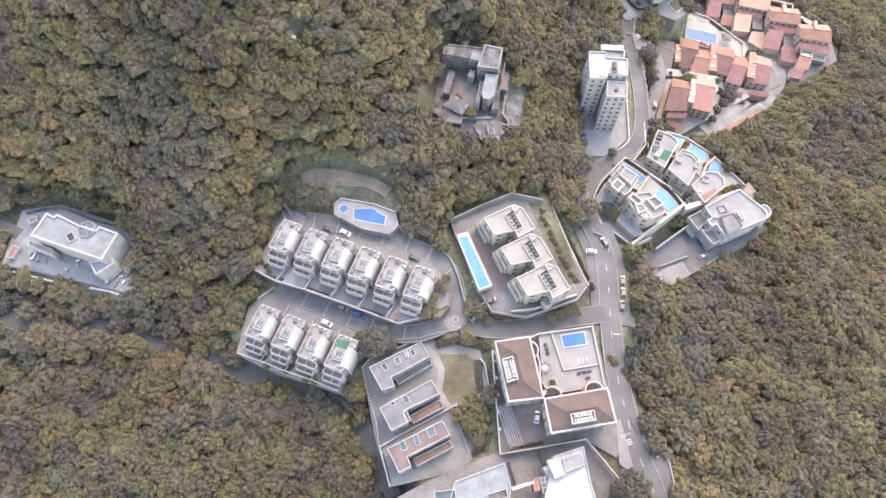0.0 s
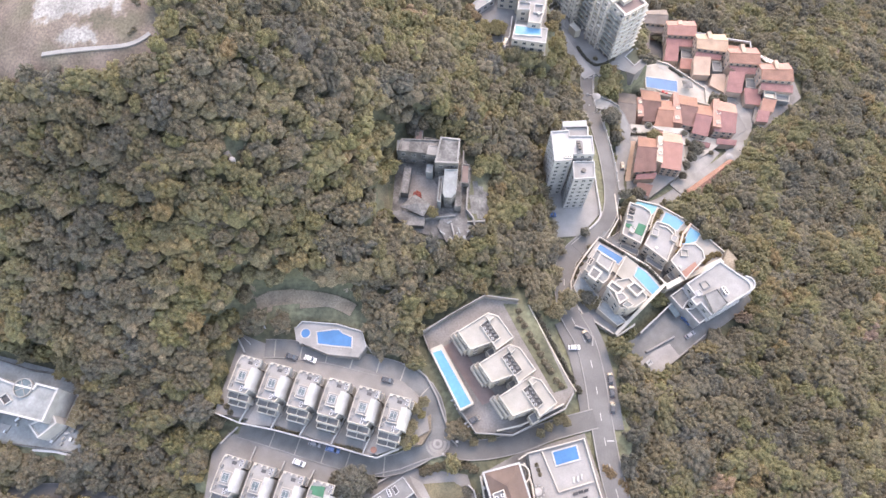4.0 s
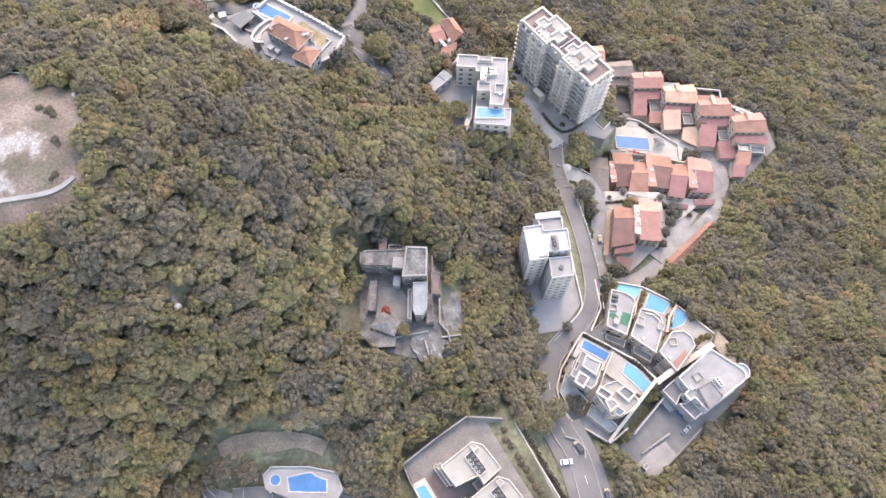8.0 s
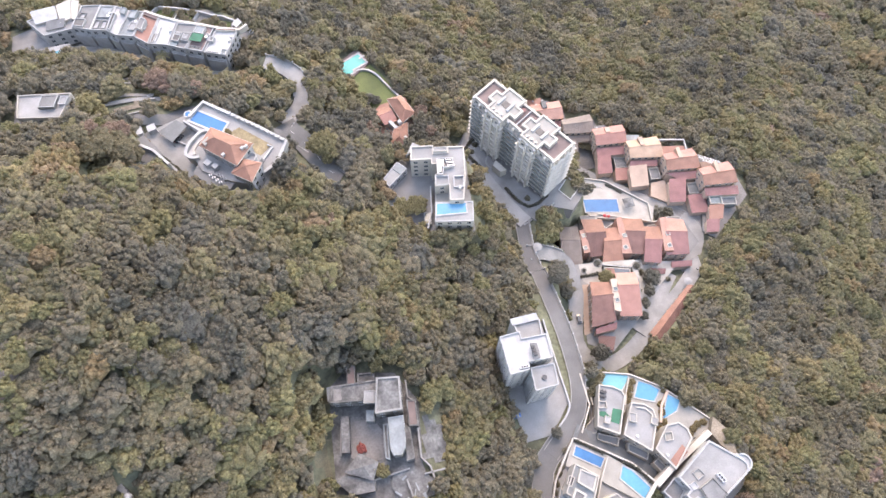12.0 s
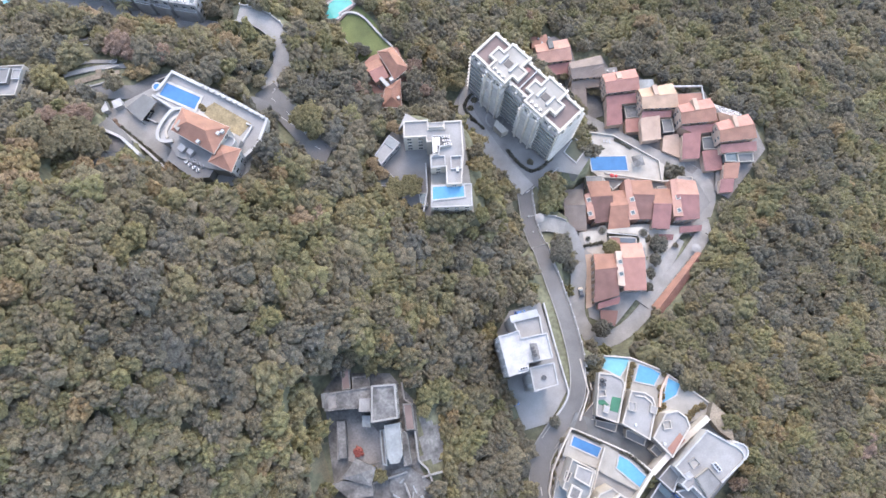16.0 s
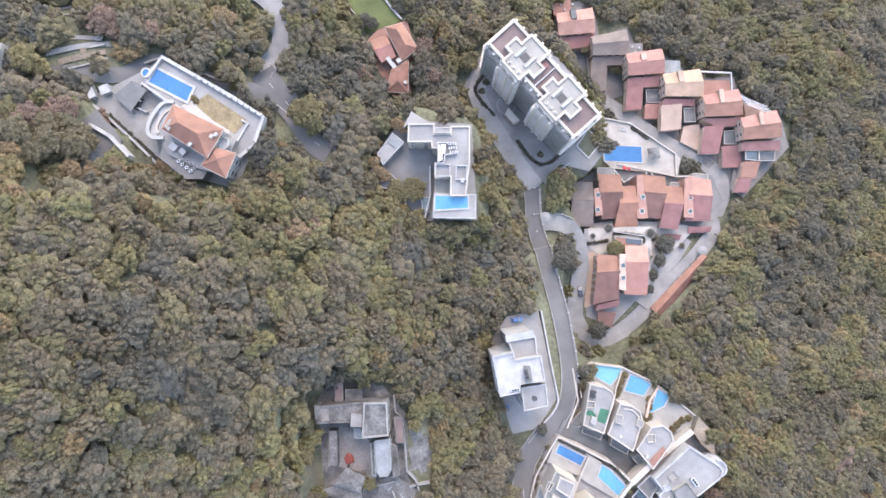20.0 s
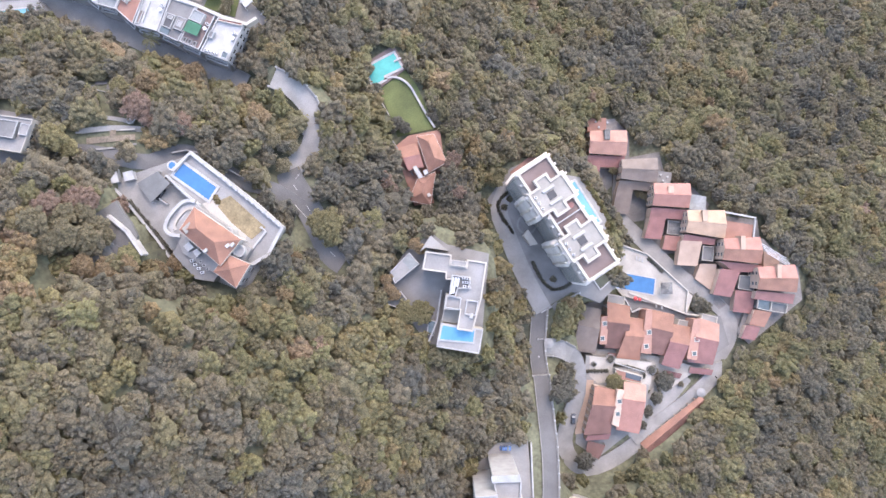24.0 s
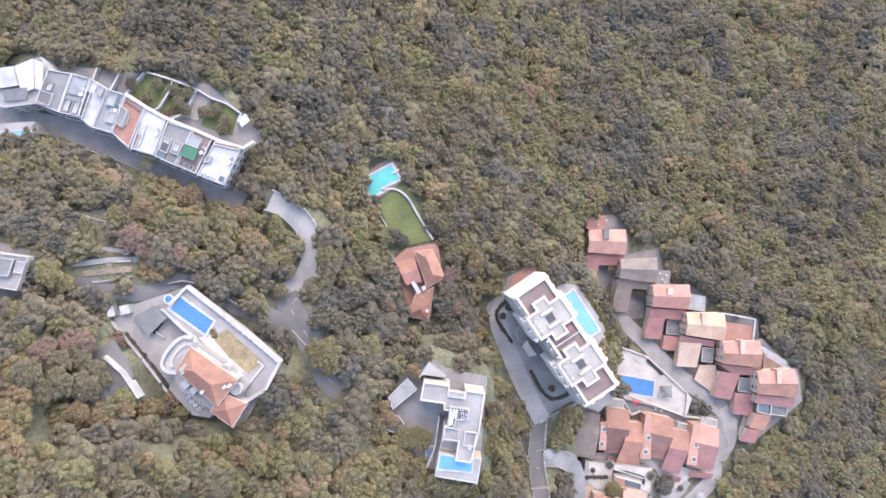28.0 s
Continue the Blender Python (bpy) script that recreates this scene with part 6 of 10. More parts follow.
for px in ([(2.6, 186.2), (5.5, 185.7), (4.8, 181.1), (1.6, 181.7)],):
    well(h, px, 51.5, M["dusk"], M["grime"], 0.5)
p = thing("pavilion", *[(5.6, 159.4)][0], 43, "ruined pavilion with an upturned grey roof", "pavilion")
a, b, c, q = [Vector(v) for v in [(5.3, 164), (10.9, 159.4), (7.8, 154.3), (-0.7, 159.5)]]
m = (a + b + c + q) / 4
for s, t in ((a, b), (b, c), (c, q), (q, a)):
    part("roof", slab(bmesh.new(), [(*s, 47.4), (*s.lerp(t, 0.5), 46.6), (*t, 47.4), (*m, 48.8)], 0, 0), M["grime"], p)
for v in (a, b, c, q):
    w_ = v.lerp(m, 0.12)
    part("column", box(bmesh.new(), w_.x, w_.y, 43, 0.5, 0.5, 4.0), M["grime"], p)
for px, z, mt in (([(-4.5, 158.5), (-0.6, 158.6), (8.3, 154.4), (7.4, 151.1), (-0.2, 152.1)], 46, "grime"), ([(14.9, 156.4), (20.5, 156.5), (26.7, 149.4), (21.3, 143.9), (15.4, 144.4), (12.7, 151)], 44, "grime")):
    deck("ruin_terrace", "cracked grey terrace of the abandoned mansion", px, z, M[mt], 4.0)
deck("ruin_yard", "dark brown overgrown inner court", [(4.9, 175.3), (12.7, 173.9), (15.1, 167.7), (13.2, 160.2), (6.4, 160.9), (2.1, 164)], 43.1, M["dusk"])
for ln in ([(26.2, 166.3), (24.6, 156.9), (26.7, 153.4), (27, 149.3)], [(2.3, 176.8), (-0.8, 165.3)], [(26.6, 183.1), (25.8, 177.4), (27.9, 174.8)], [(24.2, 151.6), (31.1, 151.2)], [(18.2, 151.6), (18.6, 147.5), (18.5, 144.6)], [(8, 154.6), (20, 154.7)]):
    garden_wall("broken grey garden wall of the ruin", ln, 45, 2.5, 0.5, M["concrete"])
put("redtree", lambda: tree_kind("flame_tree", "small tree covered in red blossom in the court", 31, 0.95, 1.0, 0.6, "tree", False), *[(6.3, 165.7)][0], 43.2, 0, 1.9)
for ob in bpy.data.objects["flame_tree"].children:
    ob.data.materials[0] = M["blossom"]
plants("lime", [(*q, 2.4) for q in [(31.4, 171.8), (9, 157.8), (11.5, 156)]], 43)
rng = random.Random(9)
for q in [(17.4, 152.4), (18.2, 150.2), (20.8, 148.6), (19.6, 146.9), (17.6, 145.4), (24.2, 147.7), (22.5, 145.2), (14.3, 148.3), (25.6, 145.4)]:
    e = thing("rubble", *q, 44, "fallen concrete slab in the ruined garden", "rubble", "rubble of the ruin")
    part("slab", box(bmesh.new(), *q, 43.8, rng.uniform(0.8, 3), rng.uniform(0.4, 1), 0.5, rng.uniform(0, 180)), M["aged"], e)

def pent(parent, quad, high, low, mat, wall=None, base=None, name="lower_roof"):
    """A lean-to slope: the first two corners high, the others low, on its own walls."""
    q = [tuple(p) for p in quad]
    if wall:
        part("wing", prism(bmesh.new(), inset(ccw(q), 0.2), base, low - 0.3), wall, parent)
    return part(name, slab(bmesh.new(), [(*q[0], high), (*q[1], high), (*q[2], low), (*q[3], low)][::-1], 0, 0), mat, parent)


def turret(parent, quad, z0, z1, mat, lights, z):
    """A stair turret between two slopes, with rooflights."""
    t = part("stair_turret", prism(bmesh.new(), quad, z0, z1), mat, parent, "peach stair turret with rooflights")
    for x, y in lights:
        k = part("rooflight", ring(bmesh.new(), disc(4, 1.5, x, y, 0.8), z1, z1 + 0.35, 0.3), M["cream"], t)
        part("pane", prism(bmesh.new(), disc(4, 1.2, x, y, 0.8), z1, z1 + 0.2), M["skylight"], k)


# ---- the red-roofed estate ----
# Both lone houses carry the front slope's shade in its tile colour.
h = gable_house("house", "house with a red tile roof, the front slope shaded dark red", [(117.7, 210.5), (125.9, 207.9), (121.5, 191.1), (110.9, 191.2)], -8, -1.5, 1, M["peach"], M["red"], M["shadedred"], 0.36)
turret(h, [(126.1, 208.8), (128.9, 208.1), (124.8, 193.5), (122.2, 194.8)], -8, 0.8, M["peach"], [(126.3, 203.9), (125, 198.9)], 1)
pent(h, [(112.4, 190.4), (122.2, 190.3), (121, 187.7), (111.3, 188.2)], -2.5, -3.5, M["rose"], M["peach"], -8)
h = gable_house("house", "house with salmon tile slopes, the front one shaded to pink", [(129.8, 211), (138.2, 208.8), (133.1, 189.6), (124.4, 192.3)], -8, -1, 1.5, M["peach"], M["salmon"], M["pink"], 0.33)
c = thing("carport", *[(115, 183.5)][0], -8, "small carport with a red tile roof", "carport")
cq = [(112.7, 187.7), (119.8, 184.9), (116.6, 179.4), (111.2, 182.2)]
part("roof", slab(bmesh.new(), [(*cq[0], -4.8), (*cq[1], -4.8), (*cq[2], -5.3), (*cq[3], -5.3)][::-1], 0, 0), M["shadedred"], c)
for q in cq:
    part("post", box(bmesh.new(), *q, -8, 0.3, 0.3, 2.9), M["peach"], c)
n = flat_house("garden_room", "glazed garden room with white walls", [(127.4, 216.4), (138.5, 212.1), (137.5, 209.2), (126.7, 212.2)], -8, -4.5, M["cream"], M["terracotta"], 1, 0.4, 0.3)
part("glass_roof", prism(bmesh.new(), [(131.6, 214.6), (138, 212), (137.2, 210), (131.2, 212.3)], -4.5, -4.2), M["glass"], n)
# Second tile is the front slope; where darker, its shade is painted in.
ROW = (([(116.7, 243.4), (125.2, 241), (120.7, 222.8), (112, 225.4)], "taupe", "taupe", "dark taupe-roofed terrace house"), ([(128.7, 243.8), (137.8, 241.1), (134.1, 223.5), (125.5, 224.9)], "red", "shadedred", "terrace house with red slopes, the front one shaded to brown"),
       ([(137.2, 236.1), (143.4, 235), (139.2, 217.7), (130, 219.8)], "red", "red", "terrace house with red slopes"), ([(147, 238.7), (156.3, 235.5), (151.2, 218.5), (144.7, 220.9)], "red", "shadedred", "terrace house with red slopes, the front one shaded to dark red"),
       ([(155.8, 231.5), (163.3, 229.2), (155.8, 212.5), (148.9, 215.2)], "red", "rose", "terrace house with orange-red slopes, the front one shaded to maroon"), ([(166.9, 232.9), (175, 229.4), (170.4, 212.9), (160.2, 215.2)], "salmon", "rose", "terrace house with salmon slopes, the front one shaded to rose"))
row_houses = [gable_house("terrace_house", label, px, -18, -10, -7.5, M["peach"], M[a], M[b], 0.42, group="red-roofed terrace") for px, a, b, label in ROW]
turret(row_houses[1], [(124.9, 238.2), (128, 238.3), (125.9, 226.3), (122.8, 226.7)], -18, -8.2, M["salmon"], [(126, 235.2), (124.3, 229.1)], -8)
turret(row_houses[3], [(144.3, 239.2), (146.9, 238.9), (144.3, 220.1), (139.8, 221.3)], -18, -8.2, M["salmon"], [(144.4, 229.6), (142.5, 223.8)], -8)
turret(row_houses[5], [(163.9, 233), (167, 232.7), (163.3, 215.6), (159.1, 216.8)], -18, -8.0, M["salmon"], [(164.1, 224.4), (162.4, 218.6)], -8)
for k, px in ((0, [(111.7, 222.2), (119.3, 219.9), (118.6, 217.8), (110.9, 219.8)]), (2, [(131.4, 217.1), (140.5, 214.9), (139.8, 212.8), (130.6, 215)]), (4, [(150.6, 212.1), (157.9, 209.6), (156.9, 207.5), (149.6, 209.8)]), (5, [(161.9, 212.1), (171.6, 209.9), (170.8, 207.5), (161.1, 209.5)]), (1, [(127.2, 222), (133.8, 220.8), (132.9, 217.5), (126.6, 218.6)])):
    pent(row_houses[k], px, -12.5, -13.5, M["rose"], M["peach"], -18, "porch_roof")
for px, t in (([(130.1, 247.2), (137.3, 245.2), (136.6, 241.8), (129.1, 243.1)], "white"), ([(169.9, 234.6), (176.3, 232.2), (175.5, 229.3), (168.8, 231.3)], "white"), ([(159.5, 233), (164.8, 231.5), (163.5, 228.4), (158.2, 230.2)], "tanroof")):
    flat_house("annex", "low white annex behind the terrace", px, -18, -13.5, M["cream"], M["pale"], 1, 0.5, 0.3, windows=False, group="annexes of the terrace")
EAST = []
EAST.append(([(132.4, 320.2), (148.5, 318.7), (147, 307.9), (131, 310.7)], -31, -22, "salmon", "salmon", (([(131.5, 309.6), (146.7, 307.5), (145.6, 303), (131, 305.1)], -24, -25.5, "rose"), ([(130.4, 308.5), (136, 307.4), (133.9, 295.8), (128.6, 297.1)], -24.5, -26.5, "rose"))))
EAST.append(([(144.8, 305.6), (160.4, 304.7), (158.7, 294), (143.4, 297.7)], -29.5, -20.5, "taupe", "taupe", (([(144, 296.8), (157.5, 294.1), (156.6, 290.8), (142.9, 293.6)], -22.5, -23.5, "taupe"), ([(142.6, 293.6), (148.9, 292.4), (146.2, 282), (139.4, 283.2)], -23.5, -25.5, "taupe"))))
EAST.append(([(156.5, 293.1), (172.1, 291.4), (170.4, 281.2), (155, 284)], -26, -16.5, "pink", "pink", (([(155.6, 282.8), (170.9, 279.9), (169.7, 276), (154.7, 278.9)], -18.5, -19.5, "rose"), ([(154.3, 278.6), (160.5, 277.7), (158.2, 268.9), (151.3, 270.2)], -19, -21, "rose"), ([(160.6, 269.8), (168, 268.2), (166.3, 262.4), (159, 264.2)], -20.5, -21.5, "pink"))))
EAST.append(([(168.8, 279.6), (184.6, 277.9), (183.3, 266.2), (167.3, 270.6)], -23, -13.5, "orange", "orange", (([(167.8, 269.3), (179.9, 266), (179.1, 263.6), (166.7, 266.7)], -15.5, -16.5, "rose"), ([(165.7, 266.5), (174, 265.1), (171.6, 255.5), (163.5, 256.8)], -16, -18, "buff"), ([(173.6, 255.4), (180.1, 254.7), (178, 243.2), (171, 249.7)], -18, -19, "buff"))))
# Last two houses: redder front tile paints that slope as shaded.
EAST.append(([(181.9, 265.7), (197.1, 264.6), (196.3, 253.7), (180.4, 257.1)], -20, -10.5, "pink", "red", (([(180.9, 256), (197.2, 252.5), (196.1, 249.7), (185.7, 251.3)], -12.5, -13.5, "rose"), ([(180.4, 252.5), (187.9, 250.7), (183.9, 240.6), (176.8, 242.4)], -13, -15.5, "rose"), ([(186.5, 242.4), (194, 240.9), (192.5, 232.2), (184.8, 234)], -15, -16, "rose"))))
EAST.append(([(194.2, 251.9), (209.6, 251.4), (209, 240), (192.9, 243.1)], -18, -8.5, "pink", "red", (([(193.9, 241.8), (208.7, 238.7), (207.8, 235), (193.1, 238.5)], -10.5, -11.5, "rose"), ([(192.7, 233.5), (199.1, 231.8), (196.2, 226), (190.3, 227.6)], -12.5, -14, "red"), ([(188.7, 227.1), (194.2, 225.7), (191.9, 220.6), (186.4, 221.9)], -13.5, -15, "rose"))))
east_houses = []
for i, (px, z0, eave, a, b, wings) in enumerate(EAST):
    h = gable_house("house", "house with " + dict(taupe="taupe", orange="orange", salmon="salmon").get(a, "pink") + " tile slopes above the wood", px, z0, eave, eave + 2, M["peach"], M[a], M[b], 0.5, group="east row of red roofs")
    for quad, high, low, mt in wings:
        cx, cy = centre(quad)
        quad = [(cx + (x - cx) * 1.1, cy + (y - cy) * 1.1) for x, y in quad]
        pent(h, quad, high, low, M[mt], M["peach"], z0)
    east_houses.append(h)
for k, px, z0, z1 in ((4, [(188.1, 266.3), (190, 266.1), (189.4, 260.3), (187.4, 260.5)], -14, -8), (5, [(201.2, 252.6), (203.1, 252.4), (202.2, 246.6), (200.5, 247)], -12, -6), (3, [(174.3, 279.1), (176.5, 278.9), (176, 274), (173.8, 274.3)], -15, -11), (2, [(161.9, 291.3), (164.3, 291.1), (164, 288.1), (161.5, 288.4)], -18, -14.2)):
    part("chimney", prism(bmesh.new(), px, z0, z1), M["buff"], east_houses[k], "buff plastered chimney")
part("roof_notch", prism(bmesh.new(), [(138.3, 320), (140.8, 319.7), (140.3, 315.2), (137.8, 315.5)], -24, -19.5), M["grime"], east_houses[0])
for k, px, z, mt in ((2, [(162.5, 276.8), (169.4, 275), (168.2, 269.1), (161.2, 270.6)], -22, "grime"), (4, [(188.8, 249.2), (195.9, 247.9), (194.4, 241.6), (187.4, 243.4)], -16, "slate"), (3, [(175.1, 263.7), (180, 262.7), (178.8, 256.4), (173.9, 257.4)], -18, "greyroof"), (5, [(194.3, 238.3), (200.2, 236.7), (199, 232.4), (193.3, 234.3)], -13, "skylight"), (5, [(200.4, 236.4), (207.3, 234.5), (206.1, 230.7), (199.5, 232.4)], -14, "slate")):
    q = part("court_deck", prism(bmesh.new(), px, z - 3, z), M[mt], east_houses[k], "small walled roof court")
    part("court_wall", ring(bmesh.new(), px, z, z + 0.9, 0.25), M["cream"], q)
deck("back_terrace", "terracotta back terrace above the wood", [(186.1, 273.7), (198.3, 270.4), (196.7, 263.5), (185.2, 265.5)], -17, M["terracotta"], 6)
garden_wall("white parapet of the back terrace", [(186.3, 277.4), (199.2, 273.5), (197, 263.8)], -16, 1.2, 0.7)
deck("back_terrace", "pale back terrace above the wood", [(173.5, 287.3), (180.4, 285.3), (179.3, 278.6), (172.2, 280.4)], -20.5, M["aged"], 6)
deck("back_terrace", "grey back terrace with pots", [(160.6, 299.6), (167.7, 298.1), (165.8, 291.1), (159.8, 292.2)], -24, M["paving"], 6)
deck("back_terrace", "maroon back terrace", [(133.1, 327.2), (141.3, 326.3), (140.6, 319.6), (131.9, 321.1)], -26, M["terracotta"], 6)
deck("back_terrace", "dark brown back terrace", [(200.6, 258.5), (207.9, 256.5), (206.1, 249.8), (199.7, 251.2)], -15.5, M["timber"], 6)
pg = thing("pergola", *[(202.2, 254.9)][0], -15.5, "light grey metal pergola on the back terrace", "pergola")
for i in range(5):
    q0, q1 = Vector([(198.1, 262.5)][0]), Vector([(208.7, 254.5)][0])
    p0 = q0 + Vector((0.6, -1.2)) * i
    part("slat", strip(bmesh.new(), [(*p0, -12.5), (*(p0 + (q1 - q0)), -12.5)], 0.2, 0.12), M["metal"], pg)
for q in [(199, 261.6), (208.5, 253.9), (206.9, 250.9)]:
    part("post", box(bmesh.new(), *q, -15.5, 0.2, 0.2, 3), M["metal"], pg)
for q in [(162.3, 297.4), (163, 294.7), (165.2, 296.3), (163.9, 293.4), (136.4, 325), (137.4, 322.3), (141.5, 324)]:
    e = thing("plant_pot", *q, -24 if q[0] > 160 else -26, "pale pot on a back terrace", "plant pot", "pots on the back terraces")
    part("pot", prism(bmesh.new(), disc(10, 0.5, *q), -24 if q[0] > 160 else -26, -23.2 if q[0] > 160 else -25.2), M["white"], e)
pool("swimming_pool", "deep blue estate pool on a cream deck", [(136, 256.1), (151.9, 251.4), (150.4, 244.7), (134.8, 249.5)], -15.9, M["blue"], 0.5)
garden_wall("cream wall round the pool deck", [(137.2, 268.7), (149.7, 262.6), (165.5, 244.7), (163.4, 235.5)], -14.8, 1.5, 0.5, M["cream"])
garden_wall("white stepped wall below the pool deck", [(137.3, 245), (140.2, 238), (144, 239.3), (148, 237.2), (147.8, 235.5)], -14.5, 2.5, 0.5)
garden_wall("cream wall below the pool deck", [(139.7, 246.7), (150.9, 241.1), (163.8, 234.8), (177.1, 231.6)], -15.2, 1.8, 0.6, M["cream"])
hedge("narrow green hedge beside the pool deck", [(150.2, 260.4), (155.4, 254.4)], -16, 1.2, 1.0, 0.1)
put("redparasol", None, *[(143.7, 243.3)][0], -16, 20, 0.8)
put("greyparasol", lambda: parasol_kind(M["grime"], "large grey square parasol by the pool", 3.0, 4), *[(155.6, 247)][0], -16, 40, 1.2)
for i, q in enumerate([(138.6, 263), (139.8, 262.6), (144.9, 261.5), (146.1, 260.9), (147.3, 260.3), (151.1, 239.8), (153.5, 238.8)]):
    put("lounger", lounger_kind, *q, -16, 80)
e = thing("shade_sail", *[(111.4, 232.3)][0], -17, "white triangular shade sail over a garden", "canopy")
part("cloth", slab(bmesh.new(), [(*q, z) for q, z in zip([(111.3, 236.5), (115.7, 233.6), (114.2, 227.1), (108.2, 232.6)], (-13, -14.5, -13.5, -14.5))][::-1], 0, 0), M["white"], e)
for q in [(111.3, 236.2), (115.5, 233.6), (114, 227.4), (108.5, 232.6)]:
    part("post", box(bmesh.new(), *q, -19, 0.15, 0.15, 4.6), M["metal"], e)
w = thing("covered_walk", *[(151.5, 188.7)][0], -14, "long covered parking with a red tile roof", "carport")
a, b, c, q = [Vector(p) for p in [(135.9, 182.5), (164.5, 199.4), (167.5, 196.4), (139.8, 177.5)]]
m1, m2 = a.lerp(q, 0.45), b.lerp(c, 0.45)
part("roof", slab(bmesh.new(), [(*a, -10.5), (*b, -12.5), (*m2, -11.3), (*m1, -9.3)][::-1], 0, 0), M["red"], w)
# South slope of the same roof, its shade put into a darker red.
part("roof", slab(bmesh.new(), [(*m1, -9.3), (*m2, -11.3), (*c, -12.5), (*q, -10.5)][::-1], 0, 0), M["shadedred"], w)
for i in range(9):
    for s, t in ((a, b), (q, c)):
        v = s.lerp(t, (i + 0.3) / 9)
        part("post", box(bmesh.new(), v.x, v.y, -16.5, 0.35, 0.35, 5.2 - i * 0.2), M["peach"], w)
def canopy_kind():
    e = thing("round_canopy", 0, 0, 0, "round white canopy on a post beside the road", "canopy", "round canopies along the road")
    bm = bmesh.new()
    bmesh.ops.create_cone(bm, cap_ends=True, segments=8, radius1=0.12, radius2=0.12, depth=3.2, matrix=Matrix.Translation((0, 0, 1.6)))
    part("post", bm, M["metal"], e)
    bm = bmesh.new()
    bmesh.ops.create_cone(bm, cap_ends=True, segments=20, radius1=2.0, radius2=0.4, depth=0.5, matrix=Matrix.Translation((0, 0, 3.4)))
    part("top", bm, M["pale"], e)
    return e


for q, z in zip([(99.3, 231.2), (91.8, 207.7)], (2.6, 7.5)):
    put("round_canopy", canopy_kind, *q, z)
put("round_canopy", canopy_kind, *[(165.1, 200.8)][0], -15.5)
deck("estate_garden", "pale paved gardens of the red-roofed estate", [(119.9, 224.2), (130.6, 223), (150.6, 217.4), (166.3, 211.1), (149.8, 201.8), (141, 197.7), (122, 212.7)], -14.2, M["creampave"], 0.6)
deck("estate_garden", "pale paved garden beside the lone house", [(118, 222.3), (144, 216.6), (142.5, 207.3), (132.2, 209.9), (119.9, 210.6), (117, 213.8)], -7.9, M["creampave"])
deck("drive", "pinkish paved drive along the lone house", [(114.4, 212.5), (118.7, 211.9), (112, 190.2), (108, 190)], -7.85, M["buff"])
hedge("low dark hedge round the garden room", [(128.1, 217.3), (133.3, 216.2), (140, 213.3), (139.6, 210.9)], -7.9, 1.2, 1.4, 0.1)
hedge("dark hedge between ramp and drive", [(113.7, 211.6), (111.8, 205.2), (110.1, 199.4), (108.3, 193.7)], -7.9, 1.6, 1.6, 0.15)
hedge("dark hedge in front of the lone house", [(115.9, 216), (120.8, 215.7), (124.4, 215.3)], -7.9, 1.4, 1.4, 0.15)
garden_wall("white wall in front of the garden room", [(128.1, 218.4), (140.1, 213.3)], -6.4, 1.4, 0.35)
for q, r in zip([(126.7, 220.2), (143.4, 213.7), (119.3, 218.6)], (1.7, 1.8, 1.0)):
    e = thing("round_planter", *q, -7.9, "clipped round shrub in a stone-edged bed", "planter", "round beds of the estate court")
    part("kerb", ring(bmesh.new(), disc(16, r + 0.3, *q), -7.9, -7.4, 0.3), M["concrete"], e)
    leafy("shrub", 51, e, r, 1.0, 0.3, 0.1)
plants("broad", [(*q, r) for q, r in zip([(110.4, 179.9), (149.4, 207.4), (144.7, 201.2), (139.9, 196.2), (137, 190.8), (102.1, 215.5), (104.7, 218.8), (99.7, 212.7), (104.3, 209.6)], (4.2, 4.6, 3.0, 2.8, 2.4, 5.0, 4.0, 4.0, 3.5))])
plants("lime", [(*q, 3.6) for q in [(125.6, 211.5), (127.5, 209.5)]], -8)
plants("shrub", [(*q, r) for q, r in zip([(127.2, 217.2), (121.2, 214.7), (146.2, 212), (157.4, 204.9), (123.2, 206.6)], (2.0, 1.2, 2.2, 1.4, 1.6))], -14.3)
plants("lime", [(*q, 2.6) for q in [(131.1, 263.2), (133.1, 259.3), (134.2, 262.8), (132.7, 266.6), (130.7, 270), (131.1, 256.4)]], -14)
plants("olive", [(*q, 2.2) for q in [(148.4, 302.7), (150.6, 298.6), (154.6, 289.2), (156.9, 286.4), (152.2, 290.7), (141.9, 302.1)]], -29)

# ---- the apartment block ----
ax_line = in_axes(*[(89, 298.3), (112.1, 253.9)])
ax = lambda u, v: ax_line(u + 1.2, 7.2 + (v - 7.2) * 1.15)
B0, B1 = 2.0, 32.0
plan = [(0, 1.5), (9, 1.5), (9, 0), (18, 0), (18, 2.6), (29, 2.6), (29, 0), (38, 0), (38, 1.5), (47.5, 1.5), (47.5, 13.2), (38, 13.2), (38, 14.4), (29, 14.4), (29, 13.2), (18, 13.2), (18, 14.4), (9, 14.4), (9, 13.2), (0, 13.2)]
plan = [ax(*p) for p in plan]
block_ = flat_house("apartment_block", "beige ten-storey apartment block with maroon roof terraces", plan, B0, B1, M["facade"], M["mauve"], 10, 1.1, 1.0, gap=3.0, win=(1.3, 1.3), category="apartment building", rim=M["cream"])
